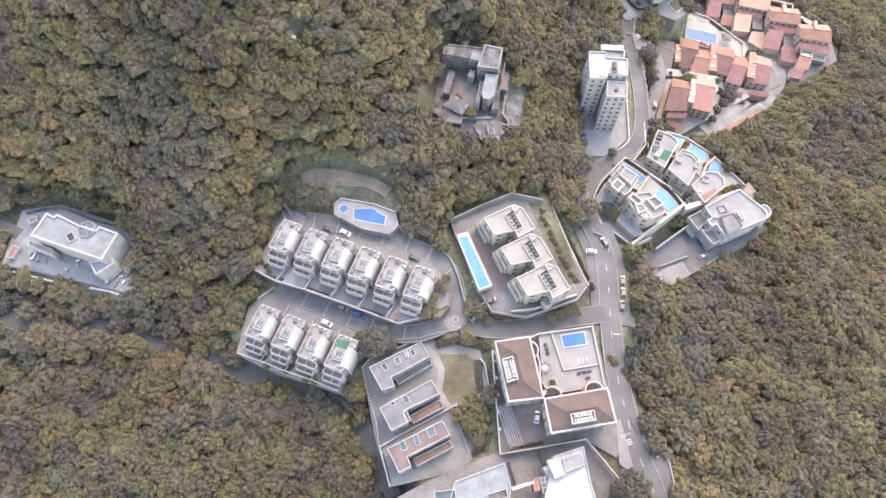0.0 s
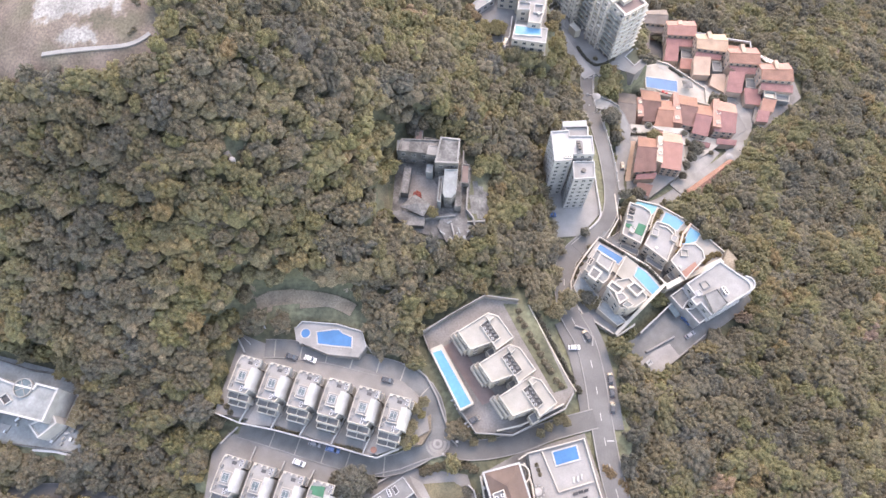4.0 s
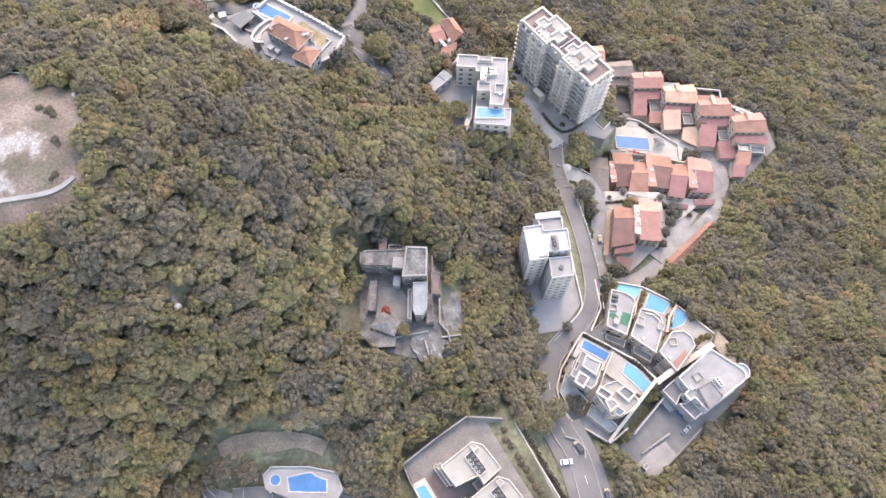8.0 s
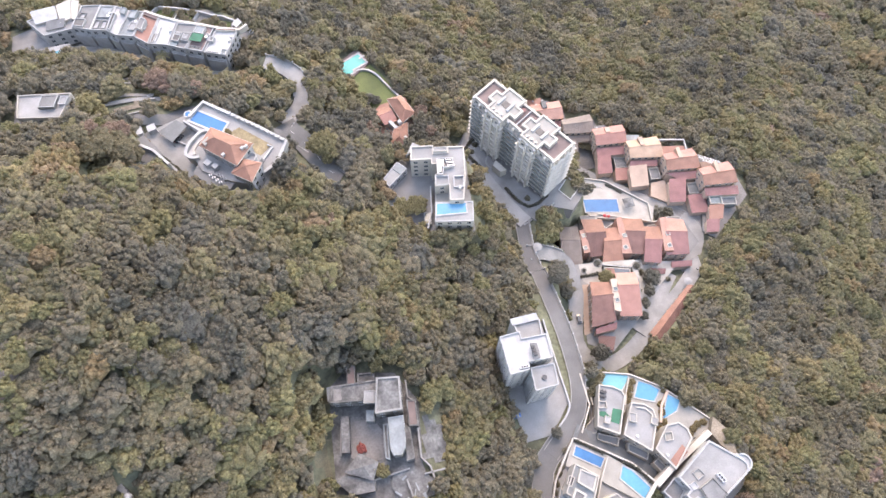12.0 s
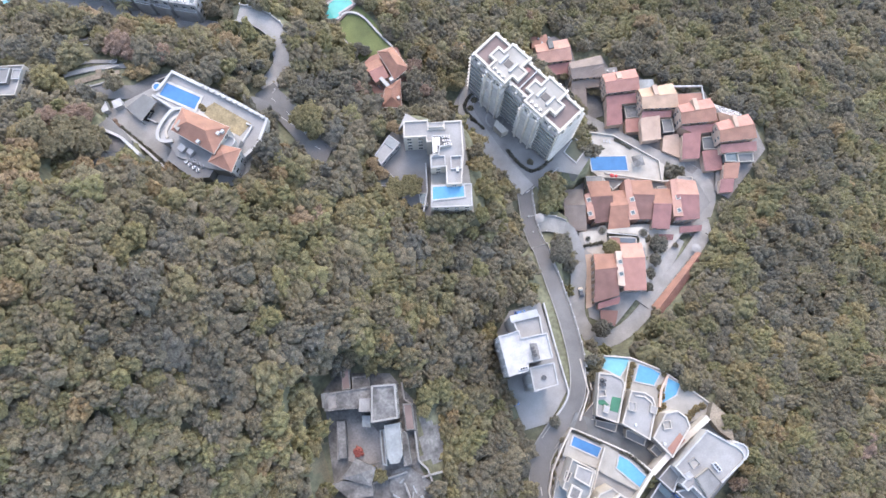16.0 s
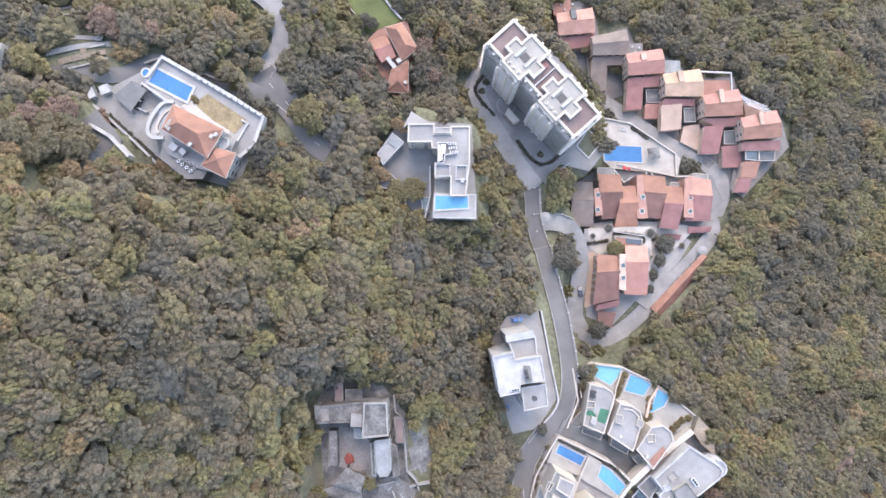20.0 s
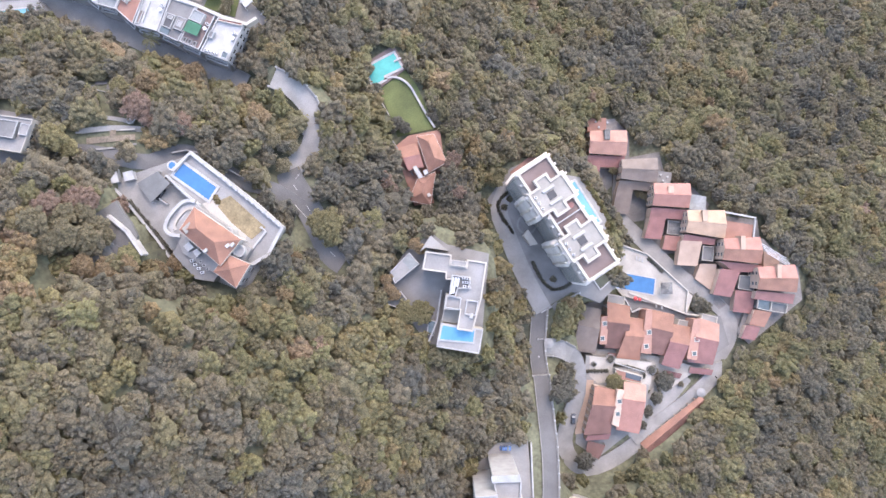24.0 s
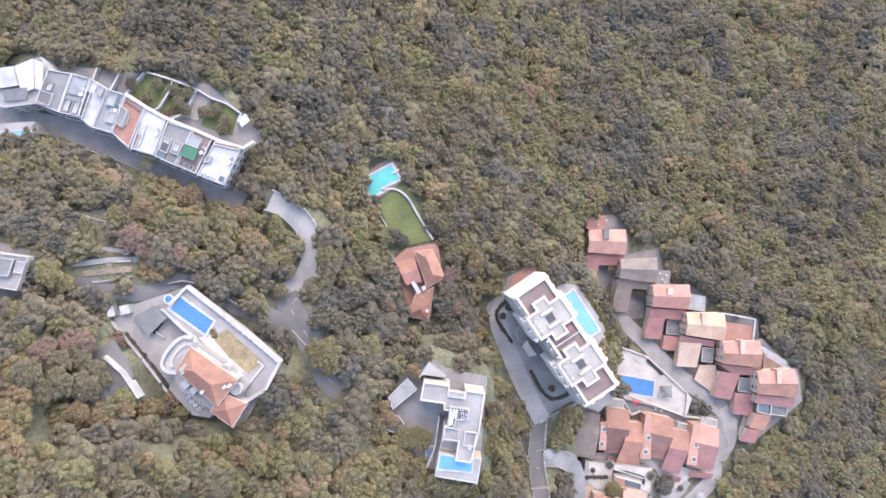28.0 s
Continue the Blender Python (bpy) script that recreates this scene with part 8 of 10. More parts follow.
for k, (px, rf) in enumerate(NROW):
    h = flat_house("town_house", "flat-roofed house of the northern row with a " + dict(white="white", aged="blue-grey", greyroof="grey", terracotta="terracotta", mauve="mauve")[rf] + " roof", px, 26, 36.5, M["white"], M[rf], 3, 0.7, 0.35, group="northern row of houses", gap=2.8)
    a, b, c, q = [Vector(p) for p in px]
    at = lambda u, v: tuple(a.lerp(b, u).lerp(q.lerp(c, u), v))
    cell = lambda u0, v0, u1, v1: [at(u0, v0), at(u1, v0), at(u1, v1), at(u0, v1)]
    raised(h, "balcony", cell(0.08, 1.0, 0.92, 1.08), 26, 32.5, M["white"], M["greyroof"], lip=0.9)
    if k == 0:
        raised(h, "roof_court", cell(0.05, 0.62, 0.6, 0.95), 36.5, 37.2, M["white"], M["dusk"], lip=0.5)
        well(h, cell(0.15, 0.35, 0.45, 0.58), 36.5, M["white"], M["greyroof"], 0.7)
    elif k == 1:
        raised(h, "roof_step", cell(0.08, 0.05, 0.9, 0.5), 36.5, 36.9, M["aged"], M["aged"])
        for u in (0.1, 0.55):
            well(h, cell(u, 0.62, u + 0.36, 0.95), 36.5, M["white"], M["pale"], 1.0)
    elif k == 2:
        raised(h, "side_wall", cell(0.05, 0.3, 0.3, 0.95), 36.5, 37.4, M["white"], M["dark"], lip=0.6)
        raised(h, "stair_room", cell(0.55, 0.02, 0.95, 0.25), 36.5, 38.2, M["aged"], M["aged"])
    elif k == 3:
        raised(h, "stair_room", cell(0.25, 0.08, 0.75, 0.38), 36.5, 38.4, M["aged"], M["aged"])
        raised(h, "roof_step", cell(0.5, 0.5, 0.95, 0.78), 36.5, 37.3, M["white"], M["pale"])
        ac_row(h, at(0.6, 0.45), at(0.95, 0.47), 36.56, 2, 1.2)
    elif k == 4:
        raised(h, "roof_step", cell(0.1, 0.03, 0.95, 0.13), 36.5, 37.2, M["mauve"], M["mauve"])
        raised(h, "stair_room", cell(0.05, 0.3, 0.42, 0.72), 36.5, 38.2, M["white"], M["greyroof"])
        well(h, cell(0.3, 0.38, 0.5, 0.62), 36.5, M["dark"], M["white"], 0.9)
    elif k == 5:
        part("roof_wall", strip(bmesh.new(), [(*at(0.3, 0.35), 37.4), (*at(0.3, 0.9), 37.4)], 0.5, 0.9), M["white"], h)
        raised(h, "roof_court", cell(0.04, 0.62, 0.2, 0.95), 36.5, 36.8, M["white"], M["taupe"], lip=0.5)
    elif k == 6:
        raised(h, "roof_room", cell(0.12, 0.42, 0.5, 0.8), 36.5, 37.6, M["white"], M["dark"])
        well(h, cell(0.2, 0.46, 0.42, 0.56), 37.6, M["pale"], M["white"], 0.4)
        raised(h, "roof_room", cell(0.58, 0.4, 0.98, 0.74), 36.5, 37.6, M["white"], M["dusk"])
        well(h, cell(0.66, 0.5, 0.88, 0.66), 37.6, M["white"], M["white"], 0.5)
        part("glass_roof", prism(bmesh.new(), cell(0.05, 0.82, 0.45, 0.97), 36.5, 37.0), M["skylight"], h)
    elif k == 7:
        raised(h, "roof_room", cell(0.02, 0.12, 0.62, 0.4), 36.5, 38.2, M["white"], M["aged"])
        part("awning", prism(bmesh.new(), cell(0.02, 0.42, 0.72, 0.72), 38.2, 38.4), M["green"], h, "dark green roof awning")
        for u in (0.1, 0.35, 0.6):
            well(h, cell(u, 0.84, u + 0.18, 0.96), 36.5, M["dark"], M["pale"], 0.6)
    else:
        raised(h, "roof_step", cell(0.05, 0.02, 0.98, 0.1), 36.5, 37.4, M["cream"], M["terracotta"])
        raised(h, "stair_room", cell(0.03, 0.42, 0.2, 0.6), 36.5, 38.0, M["white"], M["greyroof"])
        ac_row(h, at(0.1, 0.93), at(0.6, 0.93), 36.56, 4, 1.0)
        raised(h, "roof_court", cell(0.72, 0.8, 0.95, 0.97), 36.5, 36.9, M["white"], M["skylight"], lip=0.5)
    if k in (1, 3, 5, 7, 8):
        ac_row(h, at(0.75, 0.3), at(0.95, 0.33), 36.56, 2, 0.9)
        part("water_tank", prism(bmesh.new(), disc(12, 0.7, *at(0.85, 0.45)), 36.5, 37.9), M["metal"], h)
h = flat_house("house", "white gabled house at the road's end", [(-94.2, 396.1), (-71.2, 401.9), (-68.6, 396.9), (-74.3, 385.4), (-87, 385.1)], 27, 35.5, M["white"], M["pale"], 3, 0.5)
for px, z, mt in (([(-79.4, 398.8), (-72.7, 400.8), (-74, 390.6), (-78.8, 389.1)], 38, "cream"), ([(-72.7, 400.8), (-69.2, 398.9), (-71.7, 389.4), (-74, 390.6)], 37.6, "cream"), ([(-91.2, 398.6), (-80, 398.9), (-79.6, 392.3), (-89.8, 391.7)], 37.8, "white"), ([(-84.8, 391), (-76.3, 390.9), (-77.6, 387.2), (-85.8, 387)], 37.2, "greyroof")):
    pent(h, px, z + 0.6, z - 0.8, M[mt], M["cream"], 35.4, "roof")
pool("swimming_pool", "cyan pool beside the road", [(-96, 376.8), (-79.1, 376.7), (-78.6, 374.5), (-84.3, 373.9), (-86, 372.4), (-96.2, 374.3)], 33.5, M["cyan"])
deck("pool_surround", "pale pool terrace by the road", [(-98.2, 380.5), (-77.6, 379.8), (-75.5, 375.4), (-82.5, 371.3), (-98.9, 372.3)], 33.35, M["pale"], 7)
for ln in ([(-45.7, 387.7), (-37.8, 395.4)], [(-37.8, 395.6), (-27.7, 391.3), (-29.4, 387), (-33.7, 381.5), (-37.2, 379.8)], [(-27.7, 391.3), (-19.1, 386.8), (-23.3, 380), (-25.6, 378.1), (-30.6, 376.1)], [(-19.1, 386.8), (-13.8, 382.8), (-8.2, 380.1), (-3.9, 376.3)], [(-3.3, 376.2), (-5.1, 372.8)], [(-57.2, 394.9), (-53.4, 402.3)], [(-51.4, 389.4), (-47.3, 395.7)]):
    garden_wall("white garden wall behind the northern row", ln, 28.5, 4.5, 0.7)
garden_wall("cream ridge wall behind the northern row", [(-41.5, 385), (-33.9, 378.9), (-26.6, 374), (-17.9, 369.4), (-10.2, 364.9), (-1.4, 361.1), (2.4, 363.1)], 37.4, 3, 1.1, M["cream"])
for px, mt in (([(-46.6, 388.8), (-39.5, 396.3), (-30, 392.4), (-35.9, 382.7), (-41.2, 382.9)], "grass"), ([(-29.2, 391.9), (-21.1, 387.8), (-27.7, 379.3), (-33.1, 378.8), (-37.1, 381.3)], "grass"), ([(-20.5, 387.1), (-15.1, 383.3), (-20.6, 375.3), (-26.7, 378.1)], "sand"), ([(-14.5, 382.6), (-5.4, 377.3), (-8.4, 368.6), (-19.7, 373.7)], "grass")):
    deck("back_garden", "walled back garden of the northern row", px, 26.3, M[mt], 1.0)
plants("olive", [(*q, 2.4) for q in [(-42.8, 391.1), (-37.6, 385.2), (-33.3, 390.1), (-26, 382.9), (-22.1, 385.7), (-27.2, 387.3), (-12.2, 378.3), (-9.5, 373.7), (-14.4, 377.4), (-17.1, 377.7), (-10.8, 370.6), (-23.7, 379.5)]], 26)
plants("redshrub", [(*q, 1.4) for q in [(-30, 380.2), (-32.2, 379.3), (-27.6, 379.3)]], 26)
e = thing("garden_canopy", *[(-2.1, 373.1)][0], 26, "white square canopy on the end terrace", "canopy")
part("cloth", slab(bmesh.new(), [(*q, 29.5) for q in [(-4.8, 373.5), (-1.6, 375.7), (-0.2, 372.6), (-3.4, 370.4)]][::-1], 0, 0), M["white"], e)
for q in [(-4.6, 373.5), (-1.6, 375.5), (-0.4, 372.6), (-3.4, 370.6)]:
    part("post", box(bmesh.new(), *q, 26, 0.15, 0.15, 3.3), M["metal"], e)
for q in [(0.2, 371.8), (2.1, 369), (3.3, 368.1), (3, 369.8)]:
    put("lounger", lounger_kind, *q, 26, 60)
put("palm", None, *[(-41.9, 397)][0], 26, 30, 1.5)
put("palm", None, *[(-37.9, 361.1)][0], 26, 80, 1.2)
garden_wall("pale parapet along the northern lane", [(-63.3, 369.6, 27), (-57.3, 366.2, 27), (-50.4, 360.8, 27)], 27, 1.2, 0.4, M["cream"])
garden_wall("pale parapet along the northern lane", [(-81.9, 380.2, 27), (-77, 377.9, 27), (-75.9, 376.1, 27)], 27, 1.2, 0.4, M["cream"])
cars("white", [(-41.1, 355.4)][0], [(-38.2, 354.6)][0], 26.2)
# ---- the house at the wood's western edge ----
h = flat_house("house", "pale house with a grey roof at the wood's edge", [(-88.4, 333.6), (-68.2, 328.7), (-73.2, 318.1), (-89.3, 322.6)], 50, 57.5, M["cream"], M["pale"], 2, 0.8)
raised(h, "roof_block", [(-78.8, 329.8), (-72.5, 328.2), (-74.8, 322.9), (-80.7, 324.5)], 57.5, 59, M["greyroof"], M["greyroof"], M["white"])
raised(h, "roof_block", [(-72, 327.8), (-69, 326.9), (-70.6, 323.4), (-73.4, 324.2)], 57.5, 58.4, M["white"], M["pale"])
garden_wall("pale terrace wall below the house", [(-71.8, 327.2), (-64.4, 325.5), (-49.1, 324.8), (-39.6, 324.4)], 49, 2, 0.5, M["cream"])

# ---- western site: roof, sheds and clutter ----
x, y = [(-136.7, 104.9)][0]
sk = part("skylight", ring(bmesh.new(), disc(24, 3.4, x, y), 42.6, 43.6, 0.35), M["concrete"], west, "large round glazed skylight")
part("pane", prism(bmesh.new(), disc(24, 3.1, x, y), 42.6, 43.1), M["skylight"], sk)
for a in (0.3, 1.9):
    part("glazing_bar", strip(bmesh.new(), [(x - 3 * math.cos(a), y - 3 * math.sin(a), 43.3), (x + 3 * math.cos(a), y + 3 * math.sin(a), 43.3)], 0.2, 0.2), M["concrete"], sk)
well(west, [(-144.5, 102.5), (-142.1, 103.7), (-139.8, 100.8), (-142.2, 99.4)], 42.6, M["dark"], lip=0.9)
raised(west, "balcony", [(-161.7, 102.8), (-151.6, 99.2), (-151.5, 96.8), (-161.6, 100.6)], 31, 37, M["white"], M["aged"], lip=0.8)
part("entrance_step", prism(bmesh.new(), [(-133.2, 89.4), (-128.2, 94.1), (-126.2, 91.7), (-130.9, 86.6)], 31, 32), M["concrete"], west)
sh = thing("shed", *[(-122.8, 94.9)][0], 31, "yellowish corrugated shed beside the white house", "shed")
shp = [(-123.6, 99), (-120.3, 98.2), (-121.9, 90.4), (-125.6, 92.5)]
part("wall", prism(bmesh.new(), shp, 31, 33.8), M["greywall"], sh)
for i in range(5):
    a, b, c, d = [Vector(p) for p in shp]
    part("roof_sheet", slab(bmesh.new(), [(*a.lerp(d, i / 5), 34.0), (*b.lerp(c, i / 5), 33.9), (*b.lerp(c, (i + 0.94) / 5), 33.9), (*a.lerp(d, (i + 0.94) / 5), 34.0)], 0, 0), M["drygrass"], sh)
flat_house("shed", "low hut with a rusty pink roof", [(-170.5, 102.8), (-167.6, 101.8), (-169.4, 97), (-171.9, 97.7)], 31, 33, M["greywall"], M["rose"], 1, 0.2, windows=False, category="shed")
flat_house("shed", "small grey concrete hut", [(-167.1, 114.2), (-164.2, 115.5), (-163.2, 113.2), (-166, 111.7)], 31, 33.5, M["greywall"], M["greyroof"], 1, 0.3, windows=False, category="shed")
deck("work_yard", "pale dusty concrete yard of the site", [(-171, 96.8), (-164.3, 105.8), (-142, 97.3), (-134.9, 90.1), (-144.6, 88.9), (-161.1, 92.9)], 31.1, M["aged"])
for ln in ([(-169.1, 92.2), (-160.3, 89.9), (-147.6, 87)], [(-137.4, 85.4), (-129.5, 84), (-122, 81.5)]):
    garden_wall("white stretch of retaining wall", ln, 31.6, 5, 0.8, M["white"])
garden_wall("grey boundary wall of the site", [(-172.5, 94.5), (-160.4, 92.1), (-146.3, 88.6), (-121.4, 82.8)], 32.2, 1.5, 0.5, M["grime"])
garden_wall("weathered wall behind the house", [(-169.5, 117.5), (-163.1, 119.3), (-155.1, 119.9), (-141.3, 114.2), (-129.3, 111.2), (-120.9, 103.8), (-120.9, 96.5)], 33.0, 2.2, 0.4, M["grime"])
rng = random.Random(5)
for i, q in enumerate([(-163.7, 100), (-161.9, 99), (-160, 98.3), (-162.5, 97.6), (-159.2, 100), (-160.4, 96.6), (-156.9, 96.6), (-144.1, 94.7), (-144.1, 96.6), (-147.9, 92.8), (-125.8, 89.9), (-124.3, 87.6), (-127, 88.1), (-123.9, 90.4), (-127.4, 86.4), (-130.9, 87.6), (-123.4, 102), (-122.6, 105.7)]):
    e = thing("material_stack", *q, 31.1, "stack of pale building materials on the yard", "building materials", "materials on the yard")
    t = rng.uniform(0, 90)
    s = (rng.uniform(0.8, 2.2), rng.uniform(0.5, 1.0))
    for k in range(3):
        part("bundle", box(bmesh.new(), q[0], q[1], 31.1 + k * 0.35, s[0] * (1 - 0.1 * k), s[1], 0.3, t + 4 * k), M[rng.choice(["white", "pale", "tanroof", "metal"])], e)
deck("ramp", "pale sloping slab in the yard", [(-162.7, 100.5), (-146.2, 94.7), (-147.7, 91.8), (-163.3, 98.1)], 31.4, M["pale"], 0.4)

# ---- town house gardens ----
FRONT = [(-72.3, 90.7), (-63.8, 86.3), (-52.3, 82.8), (-42.9, 79.4), (-32.2, 75.4), (-21.5, 71.2), (-16.6, 69.5), (-8.8, 71.7)]
garden_wall("white garden wall along the front of the upper row", FRONT, 37.3, 2.0, 0.45)
for ln in ([(-63.8, 86.3), (-58, 95.6)], [(-52.7, 83.1), (-47, 92.5)], [(-42.9, 79.4), (-36.6, 88.6)], [(-32.2, 75.4), (-26.6, 84.4)], [(-21.5, 71.2), (-16.2, 80.6)], [(-64.9, 117.3), (-62.1, 111.3)], [(-63.1, 117.6), (-60.1, 114.3)]):
    garden_wall("white garden wall between two houses", ln, 37.3, 1.4, 0.4)
for px, mt in (([(-61.8, 85.9), (-56.3, 94.8), (-51.7, 91.7), (-53, 84.1)], "pale"), ([(-51.5, 83.2), (-46.6, 91), (-40.4, 88.2), (-43.1, 80.5)], "slate"), ([(-41.5, 79.8), (-36.6, 87.8), (-30, 84.8), (-32.4, 76.4)], "slate"), ([(-30.6, 75.8), (-26.3, 83.6), (-19.7, 80.9), (-21.6, 72.4)], "slate"), ([(-19.9, 72), (-15.4, 79.1), (-8.3, 75.8), (-9.7, 72.4), (-16.5, 70.5)], "pale")):
    deck("front_garden", "paved front garden of a town house", px, 36.07, M[mt])
hedge("low hedge in a front garden", [(-50.8, 83.2), (-43.3, 80.5)], 36, 1.2, 1.0, 0.3)
hedge("low hedge in a front garden", [(-30.6, 75.3), (-22, 72.4)], 36, 1.4, 1.0, 0.25)
e = thing("planter", *[(-17.5, 72.3)][0], 36, "round red-brown planter in a paved garden", "planter")
part("bed", prism(bmesh.new(), disc(14, 1.1, *[(-17.5, 72.3)][0]), 36, 36.5), M["terracotta"], e)
plants("olive", [(*q, 2.2) for q in [(-1.7, 84.4), (1.3, 86.3), (-3.4, 78.8), (-6.8, 73.9), (-5.1, 76.5)]], 36)
plants("lime", [(*q, 1.7) for q in [(0.2, 82.2), (-5.7, 72.1), (-3, 74.3)]], 36)
plants("shrub", [(*q, 1.2) for q in [(-22.2, 80.6), (-27.7, 83.7), (-40, 92.5), (-48.8, 92.5), (-30.7, 79.9), (-68.3, 92.5), (-67, 90.2), (-70.3, 94.4)]], 36)
deck("planting_bed", "brown planted bed beside the lane", [(-0.8, 72.4), (2.8, 76.9), (3.4, 82.5), (-1.9, 79.1), (-4, 72.4)], 35.2, M["earth"], 5.0)
plants("broad", [(*[(-25, 62.2)][0], 6.3)], 29.5)
plants("broad", [(*[(-19.8, 62)][0], 3.2), (*[(-30.4, 64.1)][0], 3.4)], 29.5)
plants("shrub", [(*q, 1.5) for q in [(-58.4, 56.5), (-57, 54.8), (-67.3, 58.6), (-48.3, 50.6), (-47.3, 49.1), (-35.9, 46), (-34.3, 54.4), (-65.8, 54.8), (-58.3, 53.3), (-50.7, 49.7)]], 30)
garden_wall("white garden wall along the front of the lower row", [(-76.9, 59.7), (-69.2, 57.1), (-59.4, 53.3), (-48.6, 49.7), (-38.4, 45.6)], 31.4, 1.6, 0.35)
for ln in ([(-67.7, 57.1), (-64.5, 62.5)], [(-58.3, 53.3), (-55.3, 58.6)], [(-48.6, 49.7), (-45.7, 54.8)], [(-65.8, 85.9), (-71.9, 80.8)], [(-59.2, 78.5), (-62.2, 71.7)], [(-49.2, 72.4), (-51.5, 67.3)], [(-39, 68.4), (-41.3, 64)]):
    garden_wall("white garden wall between two houses", ln, 31.2, 1.2, 0.35)
e = thing("roof_awning", *[(-36.5, 60.4)][0], 39.6, "green turf roof terrace on a town house", "roof terrace")
part("turf", prism(bmesh.new(), [(-38.6, 62.7), (-34, 61.8), (-34.8, 58.5), (-39.4, 60.3)], 39.75, 39.85), M["green"], e)
# lanes: bands, roundel, walls, gate
RX, RY = [(4.7, 72.7)][0]
for r, mt, dz in ((4.4, "concrete", 0.10), (3.7, "greyroof", 0.13), (3.2, "concrete", 0.16), (2.2, "greyroof", 0.19), (1.7, "pale", 0.22), (0.8, "greyroof", 0.24)):
    tagged(part("road_roundel", prism(bmesh.new(), disc(28, r, RX, RY), 30.4, 30.7 + dz), M[mt]), "round paved pattern where the lanes meet", "paving", kind="structure")
garden_wall("pale wall along the lane's outer bend", [(-5.3, 101.1, 36.9), (-0.9, 99.8, 36.5), (3.1, 95.8, 35.8), (6.1, 88.8, 34.5), (8.2, 80.1, 33), (9.5, 73.7, 32), (11.6, 71, 32)], 33, 1.2, 0.5, M["pale"])
for q in [(11.6, 72.4), (6.2, 68.8)]:
    g = thing("gate_pier", *q, 30.5, "pale stone gate pier with a lamp", "gate pier", "gate piers of the estate")
    part("shaft", box(bmesh.new(), *q, 30.3, 1.0, 1.0, 2.6), M["pale"], g)
    part("lamp", prism(bmesh.new(), disc(10, 0.4, *q), 32.9, 33.5), M["white"], g)
garden_wall("sliding gate rail across the lane", [(11.6, 72.4), (6.2, 68.8)], 31.5, 0.4, 0.15, M["dark"])
garden_wall("kerb wall below the lanes", [(-18.3, 64.7, 31), (-9.4, 65.5, 31), (-0.9, 67.7, 31), (6, 68.6, 31.2)], 31, 0.8, 0.4, M["pale"])
cars("white", [(-40.4, 107.4)][0], [(-36.3, 105.4)][0], 36.15)
cars("black", [(-13.2, 96.5)][0], [(-8.8, 95)][0], 36)
cars("black", [(-46.7, 108.6)][0], [(-43.3, 107.1)][0], 36.15)
cars("white", [(-46.2, 72.3)][0], [(-42.2, 70.3)][0], 30.2)
cars("lorry", [(-34.5, 75.3)][0], [(-30.1, 73.7)][0], 30.2)
cars("grey", [(-40.1, 77.8)][0], [(-37, 76.6)][0], 30.2)
# pool deck
x, y = [(-39.2, 115.2)][0]
pool("hot_tub", "round blue paddling pool on the deck", disc(16, 1.6, x, y), 40.1, M["blue"], 0.4)
deck("pool_edge", "pale terrace of the estate pool", [(-42.5, 117.8), (-38.6, 119.3), (-27.7, 117.1), (-19.1, 113.6), (-18.1, 108.4), (-21.1, 105.5), (-31.8, 107.9), (-41.8, 112.8)], 40.05, M["pale"])
for i in range(7):
    q = Vector([(-41.1, 111.8)][0]).lerp(Vector([(-19.9, 105.9)][0]), i / 6)
    g = thing("pool_terrace_pier", q.x, q.y, 36, "pale pier under the pool terrace", "pier", "piers of the pool terrace")
    part("shaft", box(bmesh.new(), q.x, q.y, 36, 0.9, 0.9, 4.4), M["pale"], g)
garden_wall("white balustrade of the pool terrace", [(-42.4, 117.6), (-40.3, 119.6), (-27.7, 117.3), (-18.7, 113.6), (-17.6, 107.7)], 41.0, 1.0, 0.35)
e = thing("shade_sail", *[(-56.7, 120.5)][0], 38, "white angular canopy at the wood's edge", "canopy")
part("cloth", slab(bmesh.new(), [(*[(-60.1, 118.3)][0], 41), (*[(-53.4, 118.3)][0], 41.4), (*[(-54.4, 122.3)][0], 43), (*[(-58.5, 123.1)][0], 43)], 0, 0), M["white"], e)
for q in [(-59.9, 119.1), (-54.1, 119.1), (-54.6, 122.3)]:
    part("post", box(bmesh.new(), *q, 37.5, 0.15, 0.15, 4.0), M["metal"], e)
garden_wall("stepped wall beside the pool terrace", [(-18.6, 110.4, 40), (-15.9, 106.2, 38.5), (-14.6, 104.4, 37)], 38, 1.5, 0.4, M["pale"])

# ---- villa compound ----
VC = [(3.2, 112.3), (15.1, 118.3), (27.8, 124), (40.3, 120.9)]
garden_wall("high pale retaining wall behind the villas", VC, 37.2, 5, 0.45, M["concrete"])
garden_wall("pale compound wall beside the lap pool", [(3.2, 112.3), (4.9, 105.8), (13.8, 82.9), (18.3, 74.5)], 36.0, 4, 0.35, M["concrete"])
garden_wall("compound wall along the road", [(18.3, 74.5), (31, 72.3), (51.1, 79.5), (55, 84.5)], 35.6, 2.5, 0.5, M["pale"])
deck("garden_slope", "rough planted slope behind the villas", [(34.7, 120.9), (44.5, 119.6), (53.6, 86.7), (48.1, 85.5), (39.6, 107)], 34.08, M["soil"])
deck("timber_deck", "mauve paved strip beside the lap pool", [(10.3, 106.5), (15.3, 108.8), (27.9, 85.5), (21.9, 83.9)], 34.08, M["mauve"])
hl = [(44.2, 119.3, 31), (49.1, 105.1, 30), (54.7, 89.3, 30), (56.5, 85.3, 30)]
garden_wall("long beige wall with panels above the road", [(x, y, z + 3.5) for x, y, z in hl], 34, 4, 0.4, M["beige"])
